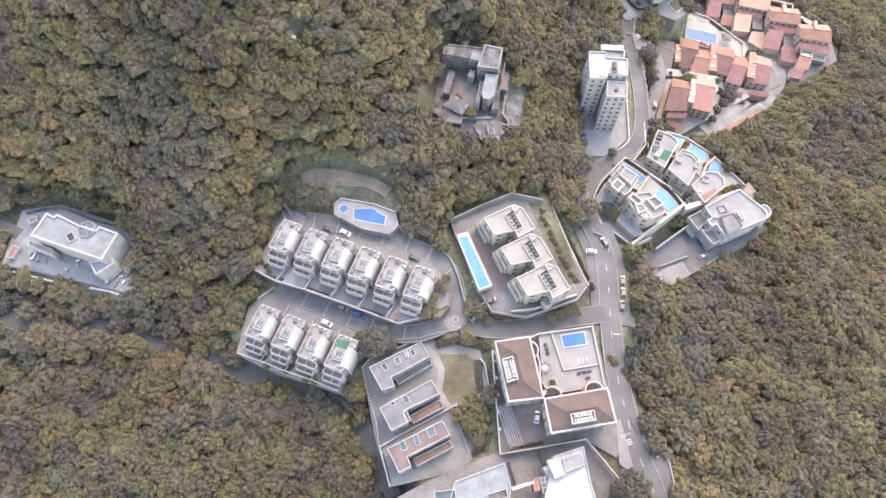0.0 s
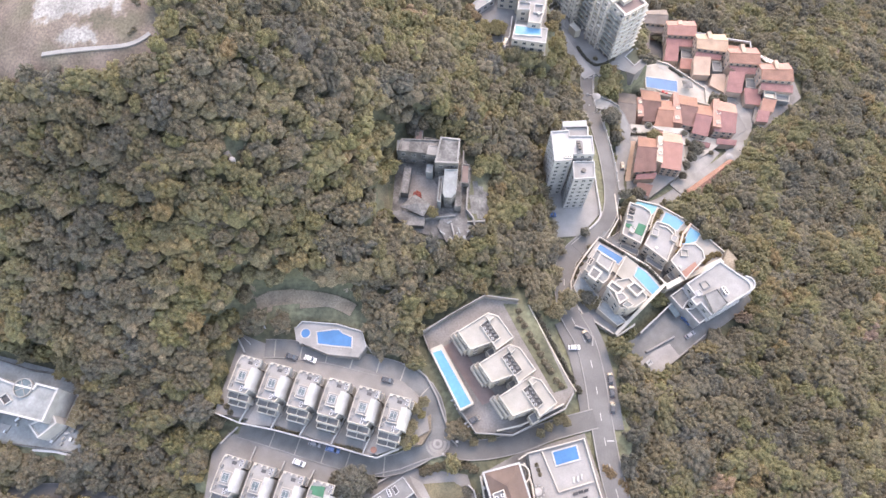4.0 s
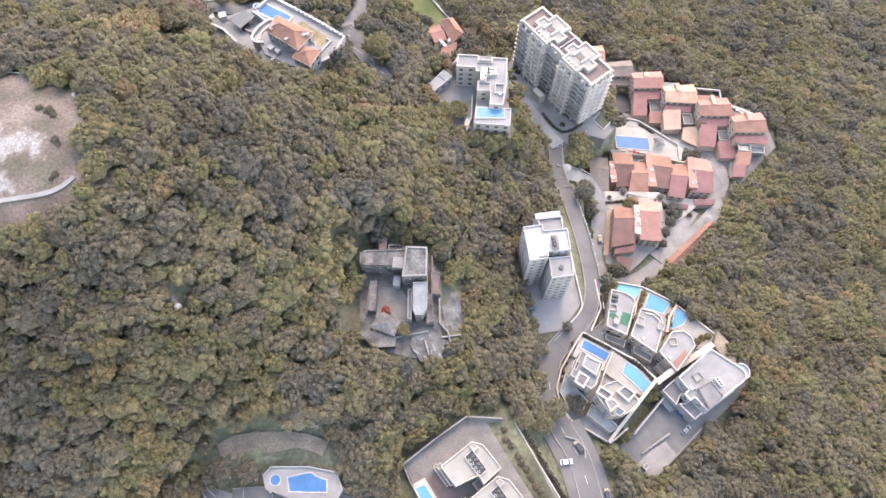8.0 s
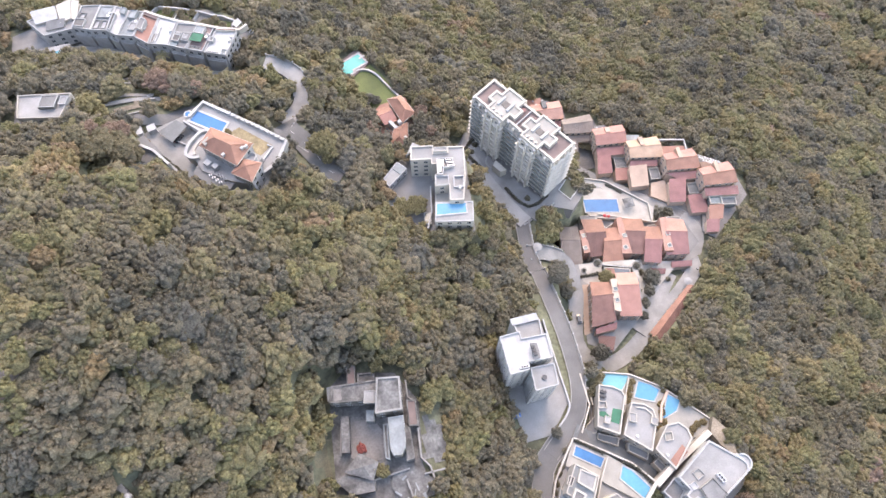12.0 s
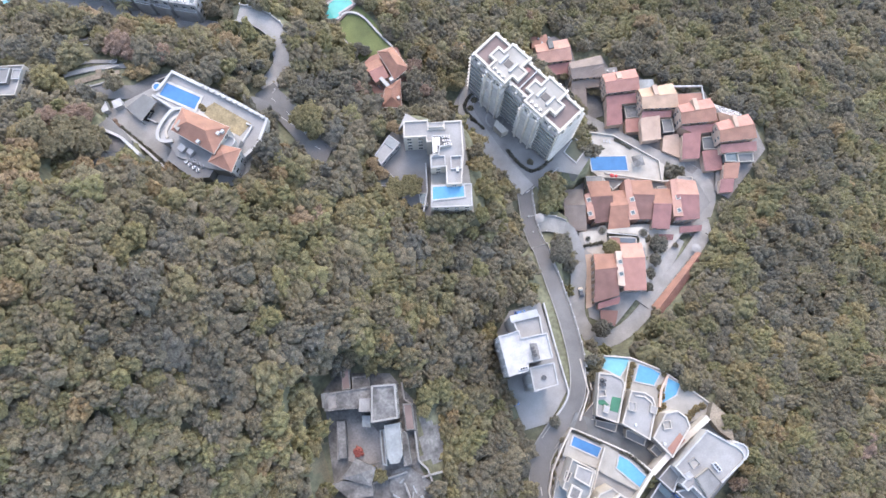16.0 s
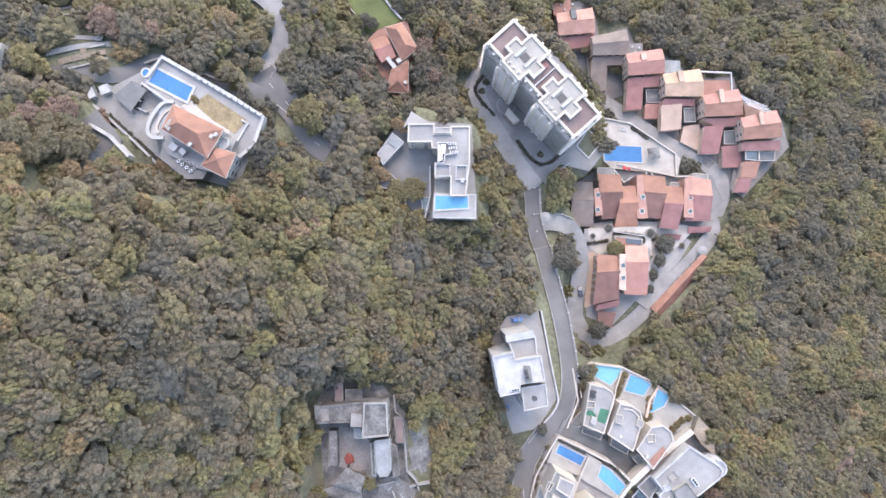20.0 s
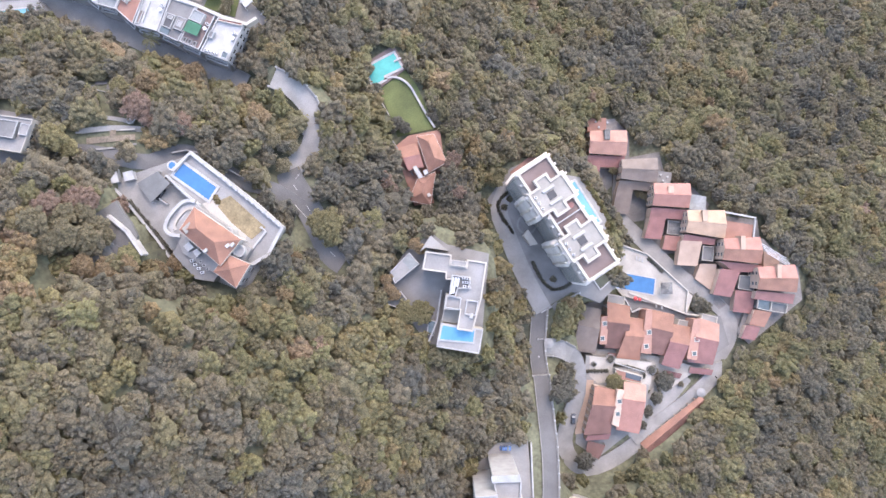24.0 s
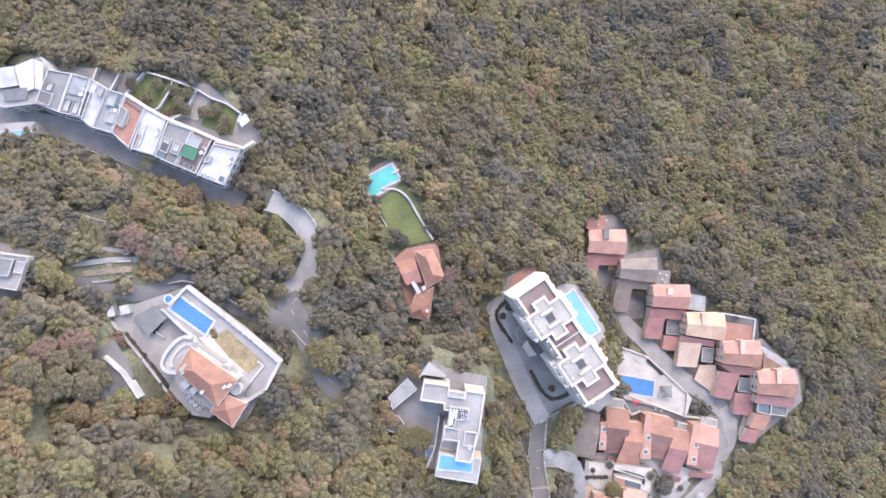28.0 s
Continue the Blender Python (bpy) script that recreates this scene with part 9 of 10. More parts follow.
hedge("dense dark hedge along the beige wall", [(x + 1.8, y + 0.5, z - 0.6) for x, y, z in hl], 30, 2.2, 3.0, 0.1)
plants("shrub", [(*q, 1.4) for q in [(39.9, 114), (41.5, 111.5), (42.9, 107.8), (44.8, 102.9), (46.6, 96.9), (48.5, 93.3), (49.8, 89.8), (51.3, 87.5), (40.1, 117.3), (45.7, 100), (47.6, 95.2), (43.4, 105.3)]], 34)
plants("olive", [(*q, 1.8) for q in [(14.3, 76.7), (20.7, 74), (23.9, 72.6), (17.4, 71.7), (44.5, 74), (47.9, 75.8), (50.1, 76.7), (41.2, 72.2), (51.1, 74.9)]], 30.5)
cars("black", [(16.8, 78.5)][0], [(19.6, 79.6)][0], 34.1)
for q in [(11.7, 86.8), (12.8, 85.2), (13.4, 83.8), (15.7, 78.3), (16.5, 77.2)]:
    put("lounger", lounger_kind, *q, 34.05, 30)
garden_wall("cream parapet of the villas' forecourt", [(25.7, 74.2), (34.2, 75.1), (50.6, 80.9)], 37, 3, 0.5, M["cream"])

# ---- grey houses' grounds ----
garden_wall("white boundary wall with piers above the road", [(-29.9, 53.7), (-27.4, 44.3), (-24.3, 35.2), (-22.6, 26), (-18.5, 12.7)], 29.4, 1.6, 0.4)
for i in range(22):
    a, b = Vector([(-29.2, 52.3)][0]), Vector([(-22.8, 27.3)][0])
    q = a.lerp(b, i / 21)
    g = thing("fence_post", q.x, q.y, 28, "short dark post on the boundary wall", "post", "posts of the boundary wall")
    part("shaft", box(bmesh.new(), q.x, q.y, 29.4, 0.35, 0.35, 0.9), M["dark"], g)
garden_wall("white wall dividing the courts", [(-22.6, 26), (-17, 29.3), (2.7, 39.8), (17.1, 46.4), (15.7, 55.9), (14, 58)], 29.4, 1.6, 0.5)
garden_wall("low wall by the lower lawn", [(3.3, 39.8), (7.7, 28.7), (9.2, 24.4), (8, 20.2)], 29.2, 1.4, 0.4, M["pale"])
garden_wall("white wall at the houses' upper side", [(-30.4, 54.4), (-27.4, 58), (-8.4, 65.6)], 29.8, 2.0, 0.4)
hedge("broad hedge of mixed shrubs by the lane", [(-1.3, 63.9), (3.4, 65.2), (8.8, 65.6), (14.2, 64.3), (16.7, 63)], 28, 3.2, 2.6, 0.35)
hedge("low clipped rows beside the lawn", [(12.5, 56.8), (12.8, 46.6)], 28, 1.6, 0.7, 0.12)
hedge("low clipped rows beside the lawn", [(14, 56.8), (14.2, 47)], 28, 1.6, 0.7, 0.12)
plants("shrub", [(*q, 1.6) for q in [(17.7, 53.7), (18, 49.5), (18.3, 44.3), (18.1, 39.2), (17, 30.2), (15.8, 28.3), (14.9, 25.4), (17.2, 35.2), (13.3, 26.3), (11.6, 24.4)]], 28)
deck("stone_path", "pale path round the lawn", [(-6.2, 63.3), (-1.9, 60.4), (0.8, 54), (-0.4, 46.6), (2.9, 40.8), (1.2, 40), (-2.9, 46.6), (-1.7, 54), (-5.1, 59.8)], 28.1, M["pale"])
e = thing("water_channel", *[(-20.7, 17.8)][0], 28, "dark narrow channel inside the boundary wall", "channel")
part("channel", prism(bmesh.new(), [(-21.7, 23.5), (-21, 23.9), (-18.2, 14.6), (-19, 14.1)], 27.9, 28.1), M["dark"], e)

# ---- main road: marks, kerbs, lay-by, cars ----
main_line, main_w = WAYS["main_road"]
road_ob = bpy.data.objects["road_main_road"]
k = 0
acc = 0.0
for a, b in zip(main_line, main_line[1:]):
    acc += (Vector(b) - Vector(a)).length
    if acc > 8 and a[1] < 135:
        acc = 0
        d = (Vector(b) - Vector(a)).normalized()
        p = Vector(a) + Vector((0, 0, 0.09))
        part("dash", strip(bmesh.new(), [p, p + d * 3.0], 0.25, 0.02), M["paint"], road_ob)
for key, (line, width) in WAYS.items():
    if key in ("main_road", "north_road", "estate_road", "valley_road", "estate_ramp", "loop_road", "north_lane", "upper_lane", "lower_lane"):
        for s in (-1, 1):
            pts = []
            n = len(line)
            for i, p in enumerate(line):
                d = Vector(line[min(i + 1, n - 1)]) - Vector(line[max(i - 1, 0)])
                d = Vector((d.x, d.y, 0)).normalized()
                pts.append((p[0] - d.y * s * (width / 2 + 0.15), p[1] + d.x * s * (width / 2 + 0.15), p[2] + 0.2))
            tagged(part("kerb_" + key, strip(bmesh.new(), pts, 0.35, 1.5), M["concrete"]), "pale concrete kerb along the road", "kerb", kind="structure")
for key in ("upper_road",):
    line, width = WAYS[key]
    acc = 0
    for a, b in zip(line, line[1:]):
        acc += (Vector(b) - Vector(a)).length
        if acc > 7:
            acc = 0
            d = (Vector(b) - Vector(a)).normalized()
            p = Vector(a) + Vector((0, 0, 0.09))
            part("dash", strip(bmesh.new(), [p, p + d * 2.5], 0.2, 0.02), M["paint"], bpy.data.objects["road_" + key])
part("edge_line", strip(bmesh.new(), [(x, y, z + 0.1) for x, y, z in [(4.8, 300.4, 37.2), (9.1, 294.9, 37.2), (14.5, 287.7, 37.6)]], 0.3, 0.03), M["paint"], bpy.data.objects["road_upper_road"])
sx, sy = [(65.5, 29.1)][0]
bar = Vector([(64.9, 30.9)][0]), Vector([(65.9, 27)][0])


def road_word(word, a, b, z, size, mat):
    """Lettering painted on the road from a towards b, in the built-in font."""
    cu = bpy.data.curves.new("lettering", "FONT")
    cu.body, cu.size, cu.align_x, cu.align_y, cu.extrude = word, size, "CENTER", "CENTER", 0.01
    ob = new("lettering", cu)
    dg = bpy.context.evaluated_depsgraph_get()
    me = bpy.data.meshes.new_from_object(ob.evaluated_get(dg))
    bpy.data.objects.remove(ob)
    me.materials.append(mat)
    d = Vector(b) - Vector(a)
    o = new("lettering", me)
    mid = (Vector(a) + Vector(b)) / 2
    o.matrix_basis = pose(mid.x, mid.y, z, 0, 0, math.degrees(math.atan2(d.y, d.x)))
    o.parent = road_ob
    return tagged(o, "white painted lettering on the road")


road_word("SLOW", [(64.2, 29.7)][0], [(66.7, 30.5)][0], 30.2, 1.4, M["paint"])
for i in range(3):
    q = Vector([(65.9, 28.4)][0]) + Vector((0.25, -0.75)) * i
    part("painted_bar", box(bmesh.new(), q.x, q.y, 30.07, 2.3, 0.4, 0.03, 15), M["paint"], road_ob)
for i in range(3):
    q = Vector([(66.2, 67.3)][0]) + Vector((0.2, -1.3)) * i
    part("painted_bar", box(bmesh.new(), q.x, q.y, 29.6, 2.6, 0.45, 0.03, -5), M["paint"], road_ob)
cars("white", [(57.9, 103.3)][0], [(63.1, 103)][0], 25.2)
cars("van", [(67, 105)][0], [(65.4, 109.6)][0], 24.9)
cars("black", [(71, 87.3)][0], [(71.5, 92.1)][0], 26.95)
cars("black", [(70.5, 82.5)][0], [(71, 86.7)][0], 27.6)
cars("black", [(69.1, 76.5)][0], [(70, 81.1)][0], 28.5)
garden_wall("curved kerb of the lay-by", [(62.5, 111.9), (66.5, 109.9), (68.4, 106.3), (67.6, 103.1)], 25.6, 0.8, 0.5, M["pale"])
deck("lay_by", "asphalt side lane dropping away beside the road", [(67.3, 37.1), (69.1, 37.1), (72, 30.1), (76.5, 25.9), (79.5, 20.5), (80.1, 13), (79.3, 7.5), (74.1, 7.5), (72.9, 21.5), (69.6, 27.2)], 29.95, M["tarmac"], 2.0)
garden_wall("grey kerb between the road and the side lane", [(67.6, 37.1), (68.6, 32.7), (70.1, 28.6), (72.8, 24.3), (74.5, 22)], 30.4, 1.0, 0.5, M["grime"])
garden_wall("low pale wall on the side lane's outer edge", [(75.5, 26.6), (79.5, 20.9), (80.3, 13.4), (79.5, 7.9)], 30.6, 1.5, 0.5, M["concrete"])
mb = thing("motorcycle", *[(75, 23.1)][0], 30.0, "parked dark motorcycle beside the kerb", "motorcycle")
mx, my = [(75, 23.1)][0]
for s in (-0.7, 0.7):
    part("wheel", box(bmesh.new(), mx + s * 0.6, my - s * 0.8, 30.0, 0.62, 0.16, 0.62, -53), M["rubber"], mb)
part("body", box(bmesh.new(), mx, my, 30.4, 1.1, 0.38, 0.5, -53), M["carblack"], mb)
part("seat", box(bmesh.new(), mx - 0.2, my + 0.25, 30.9, 0.7, 0.32, 0.12, -53), M["dark"], mb)
part("screen", box(bmesh.new(), mx + 0.4, my - 0.5, 30.9, 0.15, 0.5, 0.4, -53), M["carwhite"], mb)
deck("verge", "pale concrete pavement at the mansion's corner", [(62.3, 35.1), (64, 35.7), (66.7, 19.6), (64.5, 18.2), (62, 20.1)], 30.16, M["concrete"])
plants("gold", [(*q, 3.0) for q in [(64.2, 56), (67.2, 52.9), (70.9, 54.9), (68.9, 50.1), (62.9, 57.7), (74.2, 47.7)]], 25)
plants("olive", [(*q, 2.8) for q in [(76.6, 96.9), (78.7, 92), (76.5, 86), (73.6, 80.2), (79.7, 84.9), (77.1, 101.8), (78.7, 80.2), (75.9, 75.5)]], 23)
plants("lime", [(*q, 2.6) for q in [(77.6, 89.6), (73.8, 76.7), (71.1, 72.1), (77.3, 74.4)]], 24)
plants("broad", [(*[(60.1, 11.4)][0], 4.0)], 29)

# ---- the hilltop: bare ground, masts and trails ----
def drape(key, label, poly, mat, lift=0.25, step=2.0):
    """A patch of ground cover laid over the hillside."""
    poly = ccw(poly)
    xs, ys = [p[0] for p in poly], [p[1] for p in poly]
    X, Y = np.meshgrid(np.arange(min(xs), max(xs) + step, step), np.arange(min(ys), max(ys) + step, step))
    keep = side(poly, X, Y) + np.array([[(noise.noise((x / 5, y / 5, 3)) + 0.5 * noise.noise((x / 1.8, y / 1.8, 9))) * 5.0 for x, y in zip(r, s)] for r, s in zip(X, Y)]) < 0
    Z = ground(X, Y) + lift
    bm = bmesh.new()
    V = {}
    for i in range(X.shape[0] - 1):
        for j in range(X.shape[1] - 1):
            if keep[i, j] and keep[i + 1, j] and keep[i, j + 1] and keep[i + 1, j + 1]:
                f = []
                for a, b in ((i, j), (i, j + 1), (i + 1, j + 1), (i + 1, j)):
                    if (a, b) not in V:
                        V[a, b] = bm.verts.new((X[a, b], Y[a, b], Z[a, b]))
                    f.append(V[a, b])
                bm.faces.new(f)
    return tagged(part("ground_" + key, bm, mat), label, "ground", kind="structure")


def trail(label, line, width, mat, lift=0.35, name="path_trail"):
    pts = smooth_line([tuple(p[:2]) + (0,) for p in line], 2.0)
    zs = ground(np.array([p[0] for p in pts]), np.array([p[1] for p in pts]))
    return tagged(part(name, strip(bmesh.new(), [(p[0], p[1], z + lift) for p, z in zip(pts, zs)], width, 0.5), mat), label, "path", kind="structure")


TOP = [(-140, 256), (-112, 252), (-90, 247), (-73, 231), (-72, 214), (-73, 200), (-86, 193), (-100, 194), (-140, 198)]
PALE = [[(-116, 229), (-104, 231), (-99, 228), (-97, 222.5), (-90, 223), (-85, 221), (-86.5, 214), (-89, 213.5), (-90, 218), (-98, 216), (-109, 215), (-118, 217)], [(-106, 212), (-97, 210), (-94, 205.5), (-100, 205), (-108, 208)], [(-116, 237), (-108, 236), (-108, 234.5), (-116, 235)]]


def bare_hilltop(step=0.8):
    """One fine sheet of worn ground laid over the hilltop, its edges under the trees; pale sand shows through in streaks."""
    xs, ys = np.arange(-140, -71, step), np.arange(193, 257, step)
    X, Y = np.meshgrid(xs, ys)
    Z = ground(X, Y) + 0.55
    wobble = np.array([[noise.noise((x / 6, y / 6, 3)) * 2.6 + noise.noise((x / 1.7, y / 1.7, 9)) * 2.2 for x, y in zip(r, q)] for r, q in zip(X, Y)])
    pale = np.max([np.clip(0.5 - (side(p, X, Y) + wobble) / 1.6, 0, 1) for p in PALE], axis=0)
    scrub = np.array([[0.25 + 0.5 * noise.noise((x / 9, y / 9, 21)) for x, y in zip(r, q)] for r, q in zip(X, Y)])
    tone = np.clip(np.where(pale > 0, 0.5 + 0.5 * pale, np.clip(scrub, 0, 0.5)), 0, 1)
    inside = side(TOP, X, Y) < 0
    nx = len(xs)
    faces = [(a * nx + b, a * nx + b + 1, (a + 1) * nx + b + 1, (a + 1) * nx + b) for a in range(len(ys) - 1) for b in range(nx - 1) if inside[a, b]]
    me = bpy.data.meshes.new("ground_bare_top")
    me.from_pydata(np.stack([X, Y, Z], -1).reshape(-1, 3).tolist(), [], faces)
    me.polygons.foreach_set("use_smooth", np.ones(len(faces), bool))
    me.attributes.new("tint", "FLOAT", "POINT").data.foreach_set("value", tone.ravel().astype(np.float32))
    me.materials.append(M["hilltop"])
    return tagged(new("ground_bare_top", me), "bare reddish-brown hilltop with pale sandy streaks", "ground", kind="structure")


bare_hilltop()
plants("shrub", [(-82.5, 219, 1.4), (-81.6, 217.3, 1.0), (-84.5, 230, 1.8), (-83.2, 228, 1.3), (-87.5, 231.5, 1.4), (-83, 208, 1.2), (-84.3, 206.8, 0.9)])
drape("ruin_bank", "rough grassy bank beside the ruin", [(-8, 185), (1.7, 190.1), (-2, 171), (-3.2, 157.3), (-10.9, 161.8)], M["drygrass"])
drape("road_bank", "dusty grey bank above the pool terrace", [(-58.6, 133.1), (-21.5, 128.6), (-19.5, 121.9), (-57.8, 124.5)], M["earth"])
drape("ruin_bank", "dusty grey bank beside the ruin", [(28.3, 173.4), (36.7, 170.7), (34.2, 153.3), (26, 150), (24.6, 158.4)], M["grime"])
drape("garden_bank", "bare earth strip below the white wall", [(-42.1, 297.2), (-37.7, 292.5), (-33, 287), (-25.9, 279), (-26.6, 277.3), (-35.2, 286), (-42.1, 293.8)], M["earth"], 0.4, 1.2)
trail("curved pale retaining edge of the hilltop", [(-114.8, 204.3), (-100.2, 203.1), (-87.6, 202.7), (-81.5, 204.2), (-77.9, 206.7)], 1.6, M["concrete"], 0.9)
trail("narrow stepped trail with rails", [(-78.6, 227.8), (-80, 218.6), (-81.9, 211.4), (-84.5, 204.1)], 0.9, M["concrete"])
trail("narrow concrete trail along the slope", [(-105, 196.7), (-98.7, 193.3), (-92.5, 190.3), (-84.5, 189.1), (-74.3, 188.7), (-71.9, 187.3), (-70.7, 183.6), (-70, 179.6), (-67.9, 174.8), (-66.7, 170)], 0.8, M["concrete"])
trail("faint footpath down the slope", [(-93.4, 190.2), (-94.7, 183.1), (-95.6, 175.8), (-97.1, 168.5)], 0.7, M["earth"])
for q in [(-99.4, 193.6), (-96.4, 191.8), (-93.3, 190.5), (-90.1, 189.8), (-86.9, 189.3), (-83.4, 188.8), (-80.6, 188.5), (-77.5, 188.5), (-74.3, 188.7), (-71.9, 187.1)]:
    z = float(ground(np.array([q[0]]), np.array([q[1]]))[0])
    e = thing("trail_post", *q, z, "white post beside the trail", "post", "posts along the trail")
    part("shaft", box(bmesh.new(), *q, z, 0.3, 0.3, 1.6), M["white"], e)


def mast(q, label, r, tall):
    z = float(ground(np.array([q[0]]), np.array([q[1]]))[0])
    e = thing("radio_mast", *q, z, label, "mast")
    for a in (-0.4, 0.4):
        for b in (-0.4, 0.4):
            part("leg", box(bmesh.new(), q[0] + a, q[1] + b, z, 0.12, 0.12, tall), M["metal"], e)
    for k in range(5):
        part("brace", ring(bmesh.new(), [(q[0] - 0.45, q[1] - 0.45), (q[0] + 0.45, q[1] - 0.45), (q[0] + 0.45, q[1] + 0.45), (q[0] - 0.45, q[1] + 0.45)], z + tall * (k + 1) / 5 - 0.1, z + tall * (k + 1) / 5, 0.1), M["metal"], e)
    bm = bmesh.new()
    bmesh.ops.create_icosphere(bm, subdivisions=3, radius=r, matrix=Matrix.Translation((*q, z + tall + r * 0.7)))
    part("radome", bm, M["white"], e, "white rounded radome")


mast([(-77.3, 234.9)][0], "small white radome on a short lattice mast", 0.7, 1.6)
mast([(-55.9, 167.6)][0], "white survey dome on a short steel frame", 1.2, 2.0)
e = thing("survey_station", *[(-57.4, 170.3)][0], float(ground(*[np.array([v]) for v in [(-57.4, 170.3)][0]])[0]), "low grey concrete survey station", "station")
z = e.location.z
for i, q in enumerate([(-58.1, 171.2), (-57.4, 170.3), (-56.6, 169.3)]):
    part("plinth", box(bmesh.new(), *q, z - 0.5, 2.0 - 0.4 * i, 1.2, 1.3, 40), M["concrete"], e)
cq = [(-103.6, 251.9), (-96.1, 249.4), (-95.7, 244.6), (-102.7, 247.1)]
zc = float(ground(np.array([cq[0][0]]), np.array([cq[0][1]]))[0]) + 1.0
deck("court", "small grey fenced court on the hilltop", cq, zc, M["slate"], 4.0)
garden_wall("white railing round the hilltop court", cq + cq[:1], zc + 1.0, 0.25, 0.3)

# ---- walls with posts along the estate road and the main road ----
POST = box(bmesh.new(), 0, 0, 0, 0.55, 0.55, 1.5)
POST = mesh_of(POST, "post", M["white"])


def posted_wall(label, line, top, height, gap=3.2, thick=0.4, mat=None):
    """A roadside parapet that carries a row of white posts."""
    x, y, z = line[0]
    e = thing("roadside_parapet", x, y, z, label, "parapet")
    part("wall", strip(bmesh.new(), [(a, b, c + top) for a, b, c in line], thick, height), mat or M["pale"], e)
    acc = gap
    for a, b in zip(line, line[1:]):
        acc += (Vector(b) - Vector(a)).length
        if acc >= gap:
            acc = 0
            p = new("post", POST)
            p.parent = e
            p.matrix_parent_inverse = Matrix.Translation(e.location).inverted()
            p.location = (a[0], a[1], a[2] + top - 0.9)


def beside(key, s, y0=-1e9, y1=1e9, x1=1e9, extra=0.5):
    line, width = WAYS[key]
    out, n = [], len(line)
    for i, p in enumerate(line):
        d = Vector(line[min(i + 1, n - 1)]) - Vector(line[max(i - 1, 0)])
        d = Vector((d.x, d.y, 0)).normalized()
        q = (p[0] - d.y * s * (width / 2 + extra), p[1] + d.x * s * (width / 2 + extra), p[2])
        if y0 < q[1] < y1 and q[0] < x1:
            out.append(q)
    return out


posted_wall("white-posted parapet on the main road's outer side", beside("north_road", -1, 168, 250), 0.9, 2.0)
posted_wall("white-posted parapet round the estate ramp", beside("estate_ramp", 1, 205, 245, 112), 0.9, 1.4)
posted_wall("white-posted inner parapet of the estate ramp", beside("estate_ramp", -1, 205, 245, 112), 0.9, 1.4)
posted_wall("white-posted parapet of the loop road", beside("loop_road", 1, 300, 350, 40), 1.0, 1.6)
posted_wall("white parapet along the loop road's inner side", beside("loop_road", -1, 318, 350, 40), 0.9, 1.4, 50)
cars("black", [(107.3, 195.3)][0], [(108, 199.2)][0], -5.9)
cars("black", [(172.2, 204.9)][0], [(174.9, 206.4)][0], -17.9)
for q, r in zip([(7.1, 308.6), (4.4, 318.1), (2.6, 324.4), (10.9, 315.4)], (3.0, 3.2, 3.0, 2.6)):
    plants("olive", [(*q, r)])
# bands across the estate's lanes
for key in ("upper_lane", "lower_lane"):
    line, width = WAYS[key]
    acc = 0
    for a, b in zip(line[3:], line[4:]):
        acc += (Vector(b) - Vector(a)).length
        if acc > 9:
            acc = 0
            d = (Vector(b) - Vector(a)).normalized()
            n = Vector((-d.y, d.x, 0)) * width / 2
            p = Vector(a) + Vector((0, 0, 0.09))
            part("band", strip(bmesh.new(), [p - n, p + n], 0.45, 0.03), M["tanroof"], bpy.data.objects["road_" + key])

# ---- garden terraces and the bend below the northern row ----
drape("bend", "grey asphalt bend seen between the trees", [(-62.8, 348.9), (-57.4, 346.3), (-46.1, 342.5), (-40.2, 337.2), (-44.6, 336.8), (-53.8, 339.1), (-60.6, 343.3)], M["tarmac"], 0.5)
trail("worn white line on the bend", [(-58.8, 343.1), (-53, 340.5), (-46.5, 338.2)], 0.25, M["paint"], 0.75)
drape("garden_earth", "bare reddish earth bank of the hillside garden", [(-55.8, 323), (-47.5, 323.7), (-39.1, 324.3), (-39.3, 319.3), (-53.5, 318.7)], M["earth"], 0.5)
trail("pale concrete garden path on a low terrace", [(-58.7, 325.2), (-52.8, 325.2), (-46, 325.4), (-37.3, 324.5)], 1.8, M["concrete"], 0.8)
trail("pale concrete garden path on a low terrace", [(-55.1, 329.7), (-49.1, 329.5), (-40.7, 327.4)], 1.4, M["concrete"], 0.8)
trail("low concrete kerb of the hillside garden", [(-52.7, 318.6), (-46.9, 318.5), (-39.4, 319.2)], 0.6, M["concrete"], 1.0)
trail("white curved pond edge", [(-40.9, 329.4), (-42.5, 328.2), (-42.8, 327.3), (-41.4, 326.9), (-40.6, 328.2), (-40.9, 329.4)], 0.4, M["white"], 1.0)
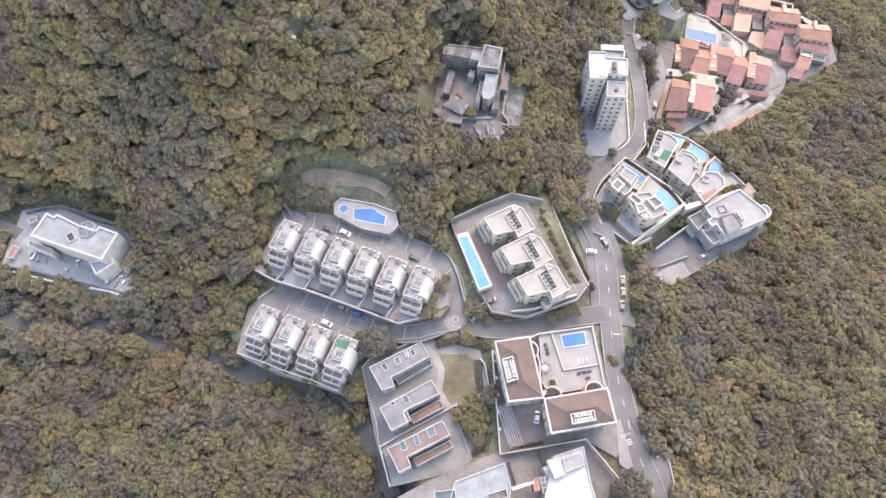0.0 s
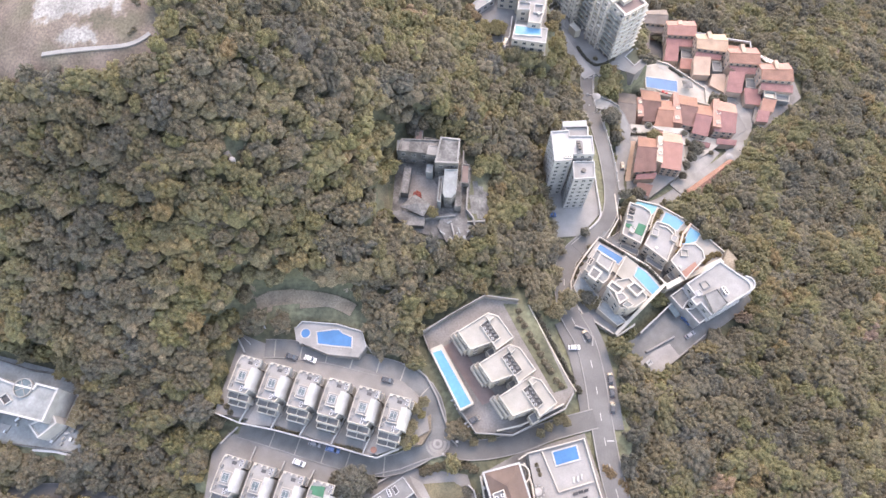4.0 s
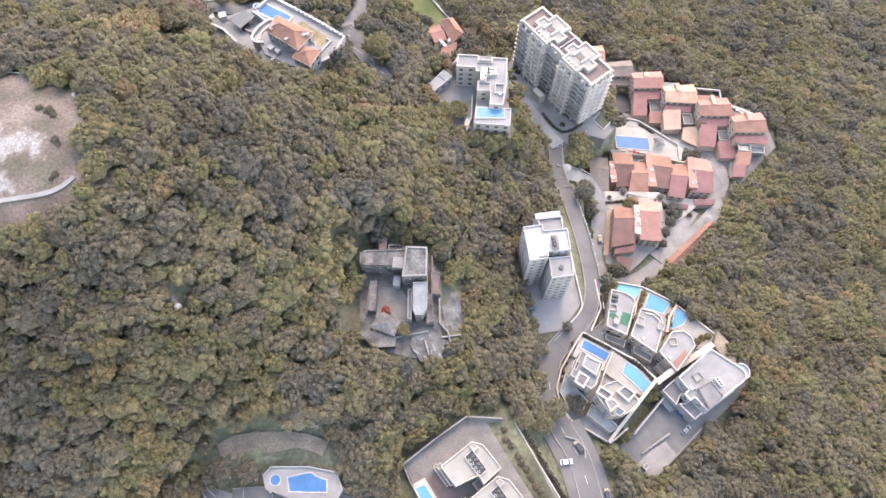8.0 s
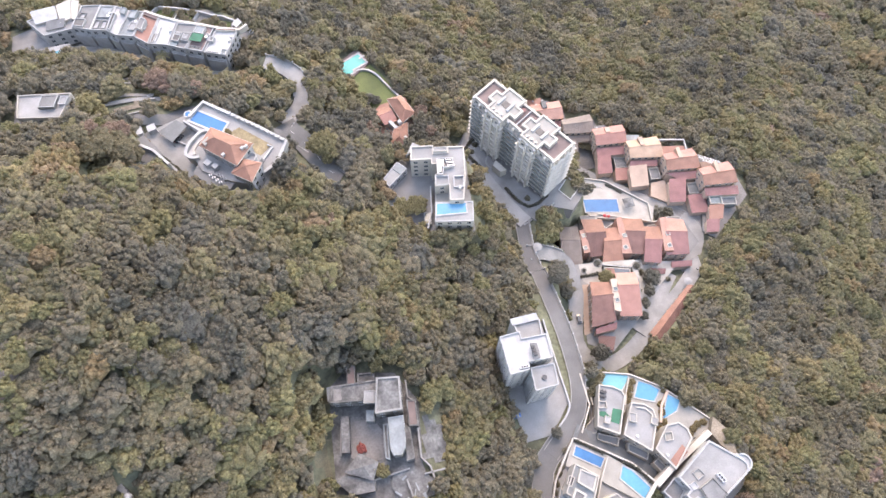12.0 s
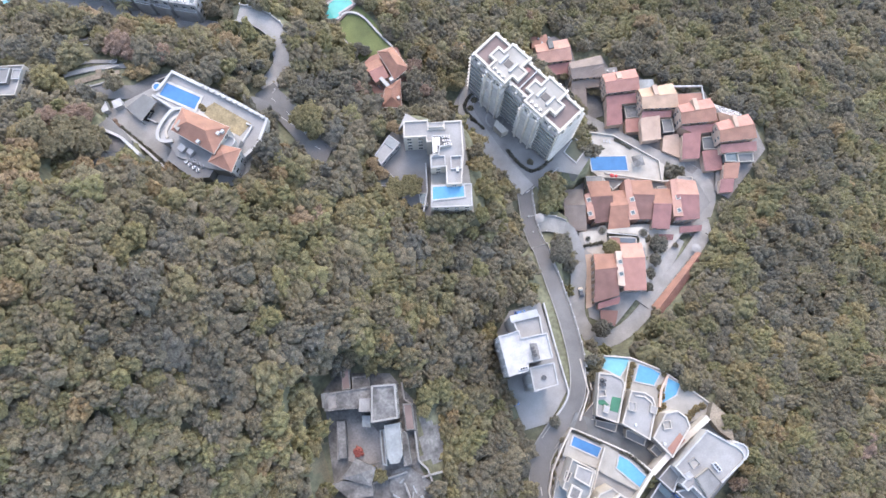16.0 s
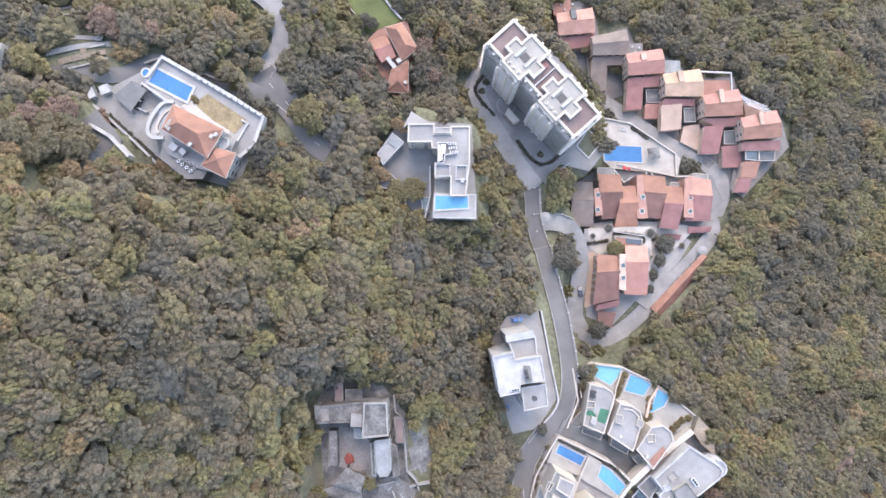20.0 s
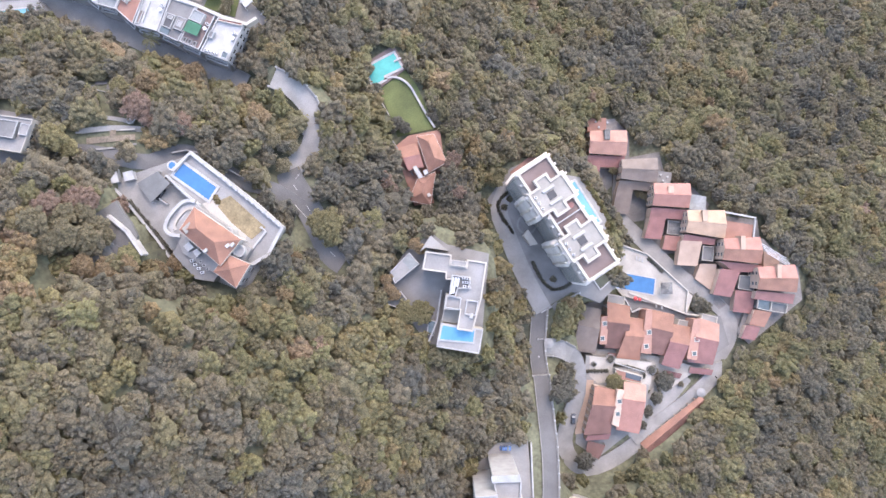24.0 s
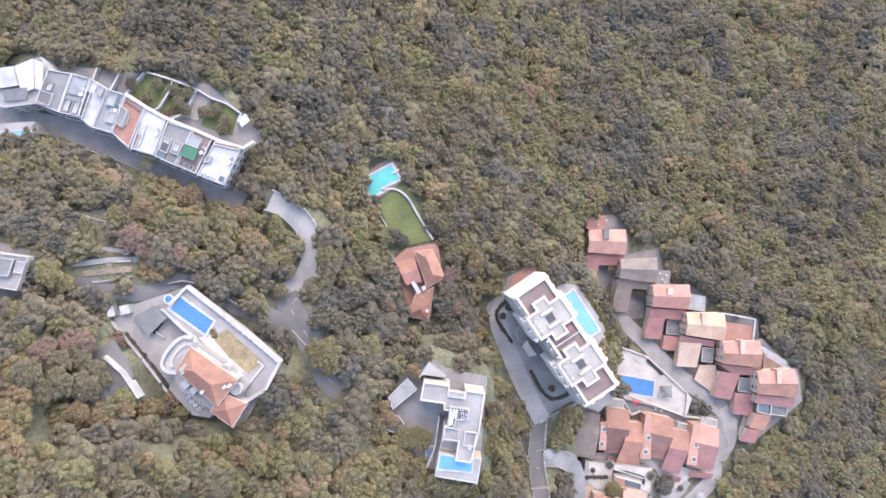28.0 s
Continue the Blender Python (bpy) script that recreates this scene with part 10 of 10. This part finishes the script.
plants("lime", [(*q, r) for q, r in zip([(-63.2, 322.5), (-44.9, 340.3), (-59.4, 319.3)], (5.0, 3.6, 3.6))])
plants("bare", [(*q, r) for q, r in zip([(-37, 331.4), (-23.4, 324.1), (-34.2, 328.1)], (5.5, 4.0, 4.0))])
plants("gold", [(*q, r) for q, r in zip([(-23.3, 346.8), (-36, 341.6), (-5.3, 336.8), (0.3, 326.8), (-27.9, 346.1)], (4.6, 4.2, 4.6, 4.6, 4.0))])
plants("lime", [(*q, r) for q, r in zip([(20.4, 284.8), (18.3, 286.9), (22.7, 281.9), (18.6, 265.7)], (5.5, 4.0, 4.0, 3.0))])
plants("gold", [(*q, r) for q, r in zip([(-37.9, 277.2), (-34.7, 274.7), (12.4, 264.3), (10.1, 274.8)], (3.4, 3.2, 2.4, 2.6))])
trail("pale stepped path through the trees", [(29.2, 313.3), (32.4, 307.7), (32.5, 303.5), (30.3, 299.7)], 1.2, M["concrete"], 1.2)
trail("dark stepped drain down the slope", [(24.7, 276.8), (28.9, 269.3), (34.8, 260.4), (38.3, 255.7)], 1.6, M["grime"], 0.9)
for o in ([(25.2, 276.1), (27.2, 272.5)], [(28.7, 274.7), (30, 271.4)]):
    trail("white rail of a small footbridge", o, 0.3, M["white"], 1.6)

deck("apron", "asphalt apron where the villas' drive leaves the road", [(81, 157.2), (86.4, 152.8), (86.5, 146.5), (80.3, 143.6), (74.1, 143.4), (77.8, 151.1)], 18.3, M["asphalt"], 3.0)

plants("olive", [(*q, r) for q, r in zip([(-60.5, 292.8), (-55.7, 294.5), (-50.5, 294.6), (-46.5, 290.7), (-48.5, 286.9), (-53.9, 288.6), (-57.9, 286.8), (-44.6, 287.6)], (5.0, 5.2, 4.6, 4.0, 4.6, 5.0, 4.6, 3.2))])
plants("bare", [(*q, r) for q, r in zip([(-53.6, 299.2), (-49, 299.4), (-58.7, 298.2), (-45, 298.3)], (4.4, 4.2, 4.4, 3.2))])
plants("gold", [(*q, r) for q, r in zip([(-50, 278.6), (-44.1, 276), (-32.7, 275.4), (-29.1, 277.1)], (4.0, 4.2, 3.6, 3.0))])
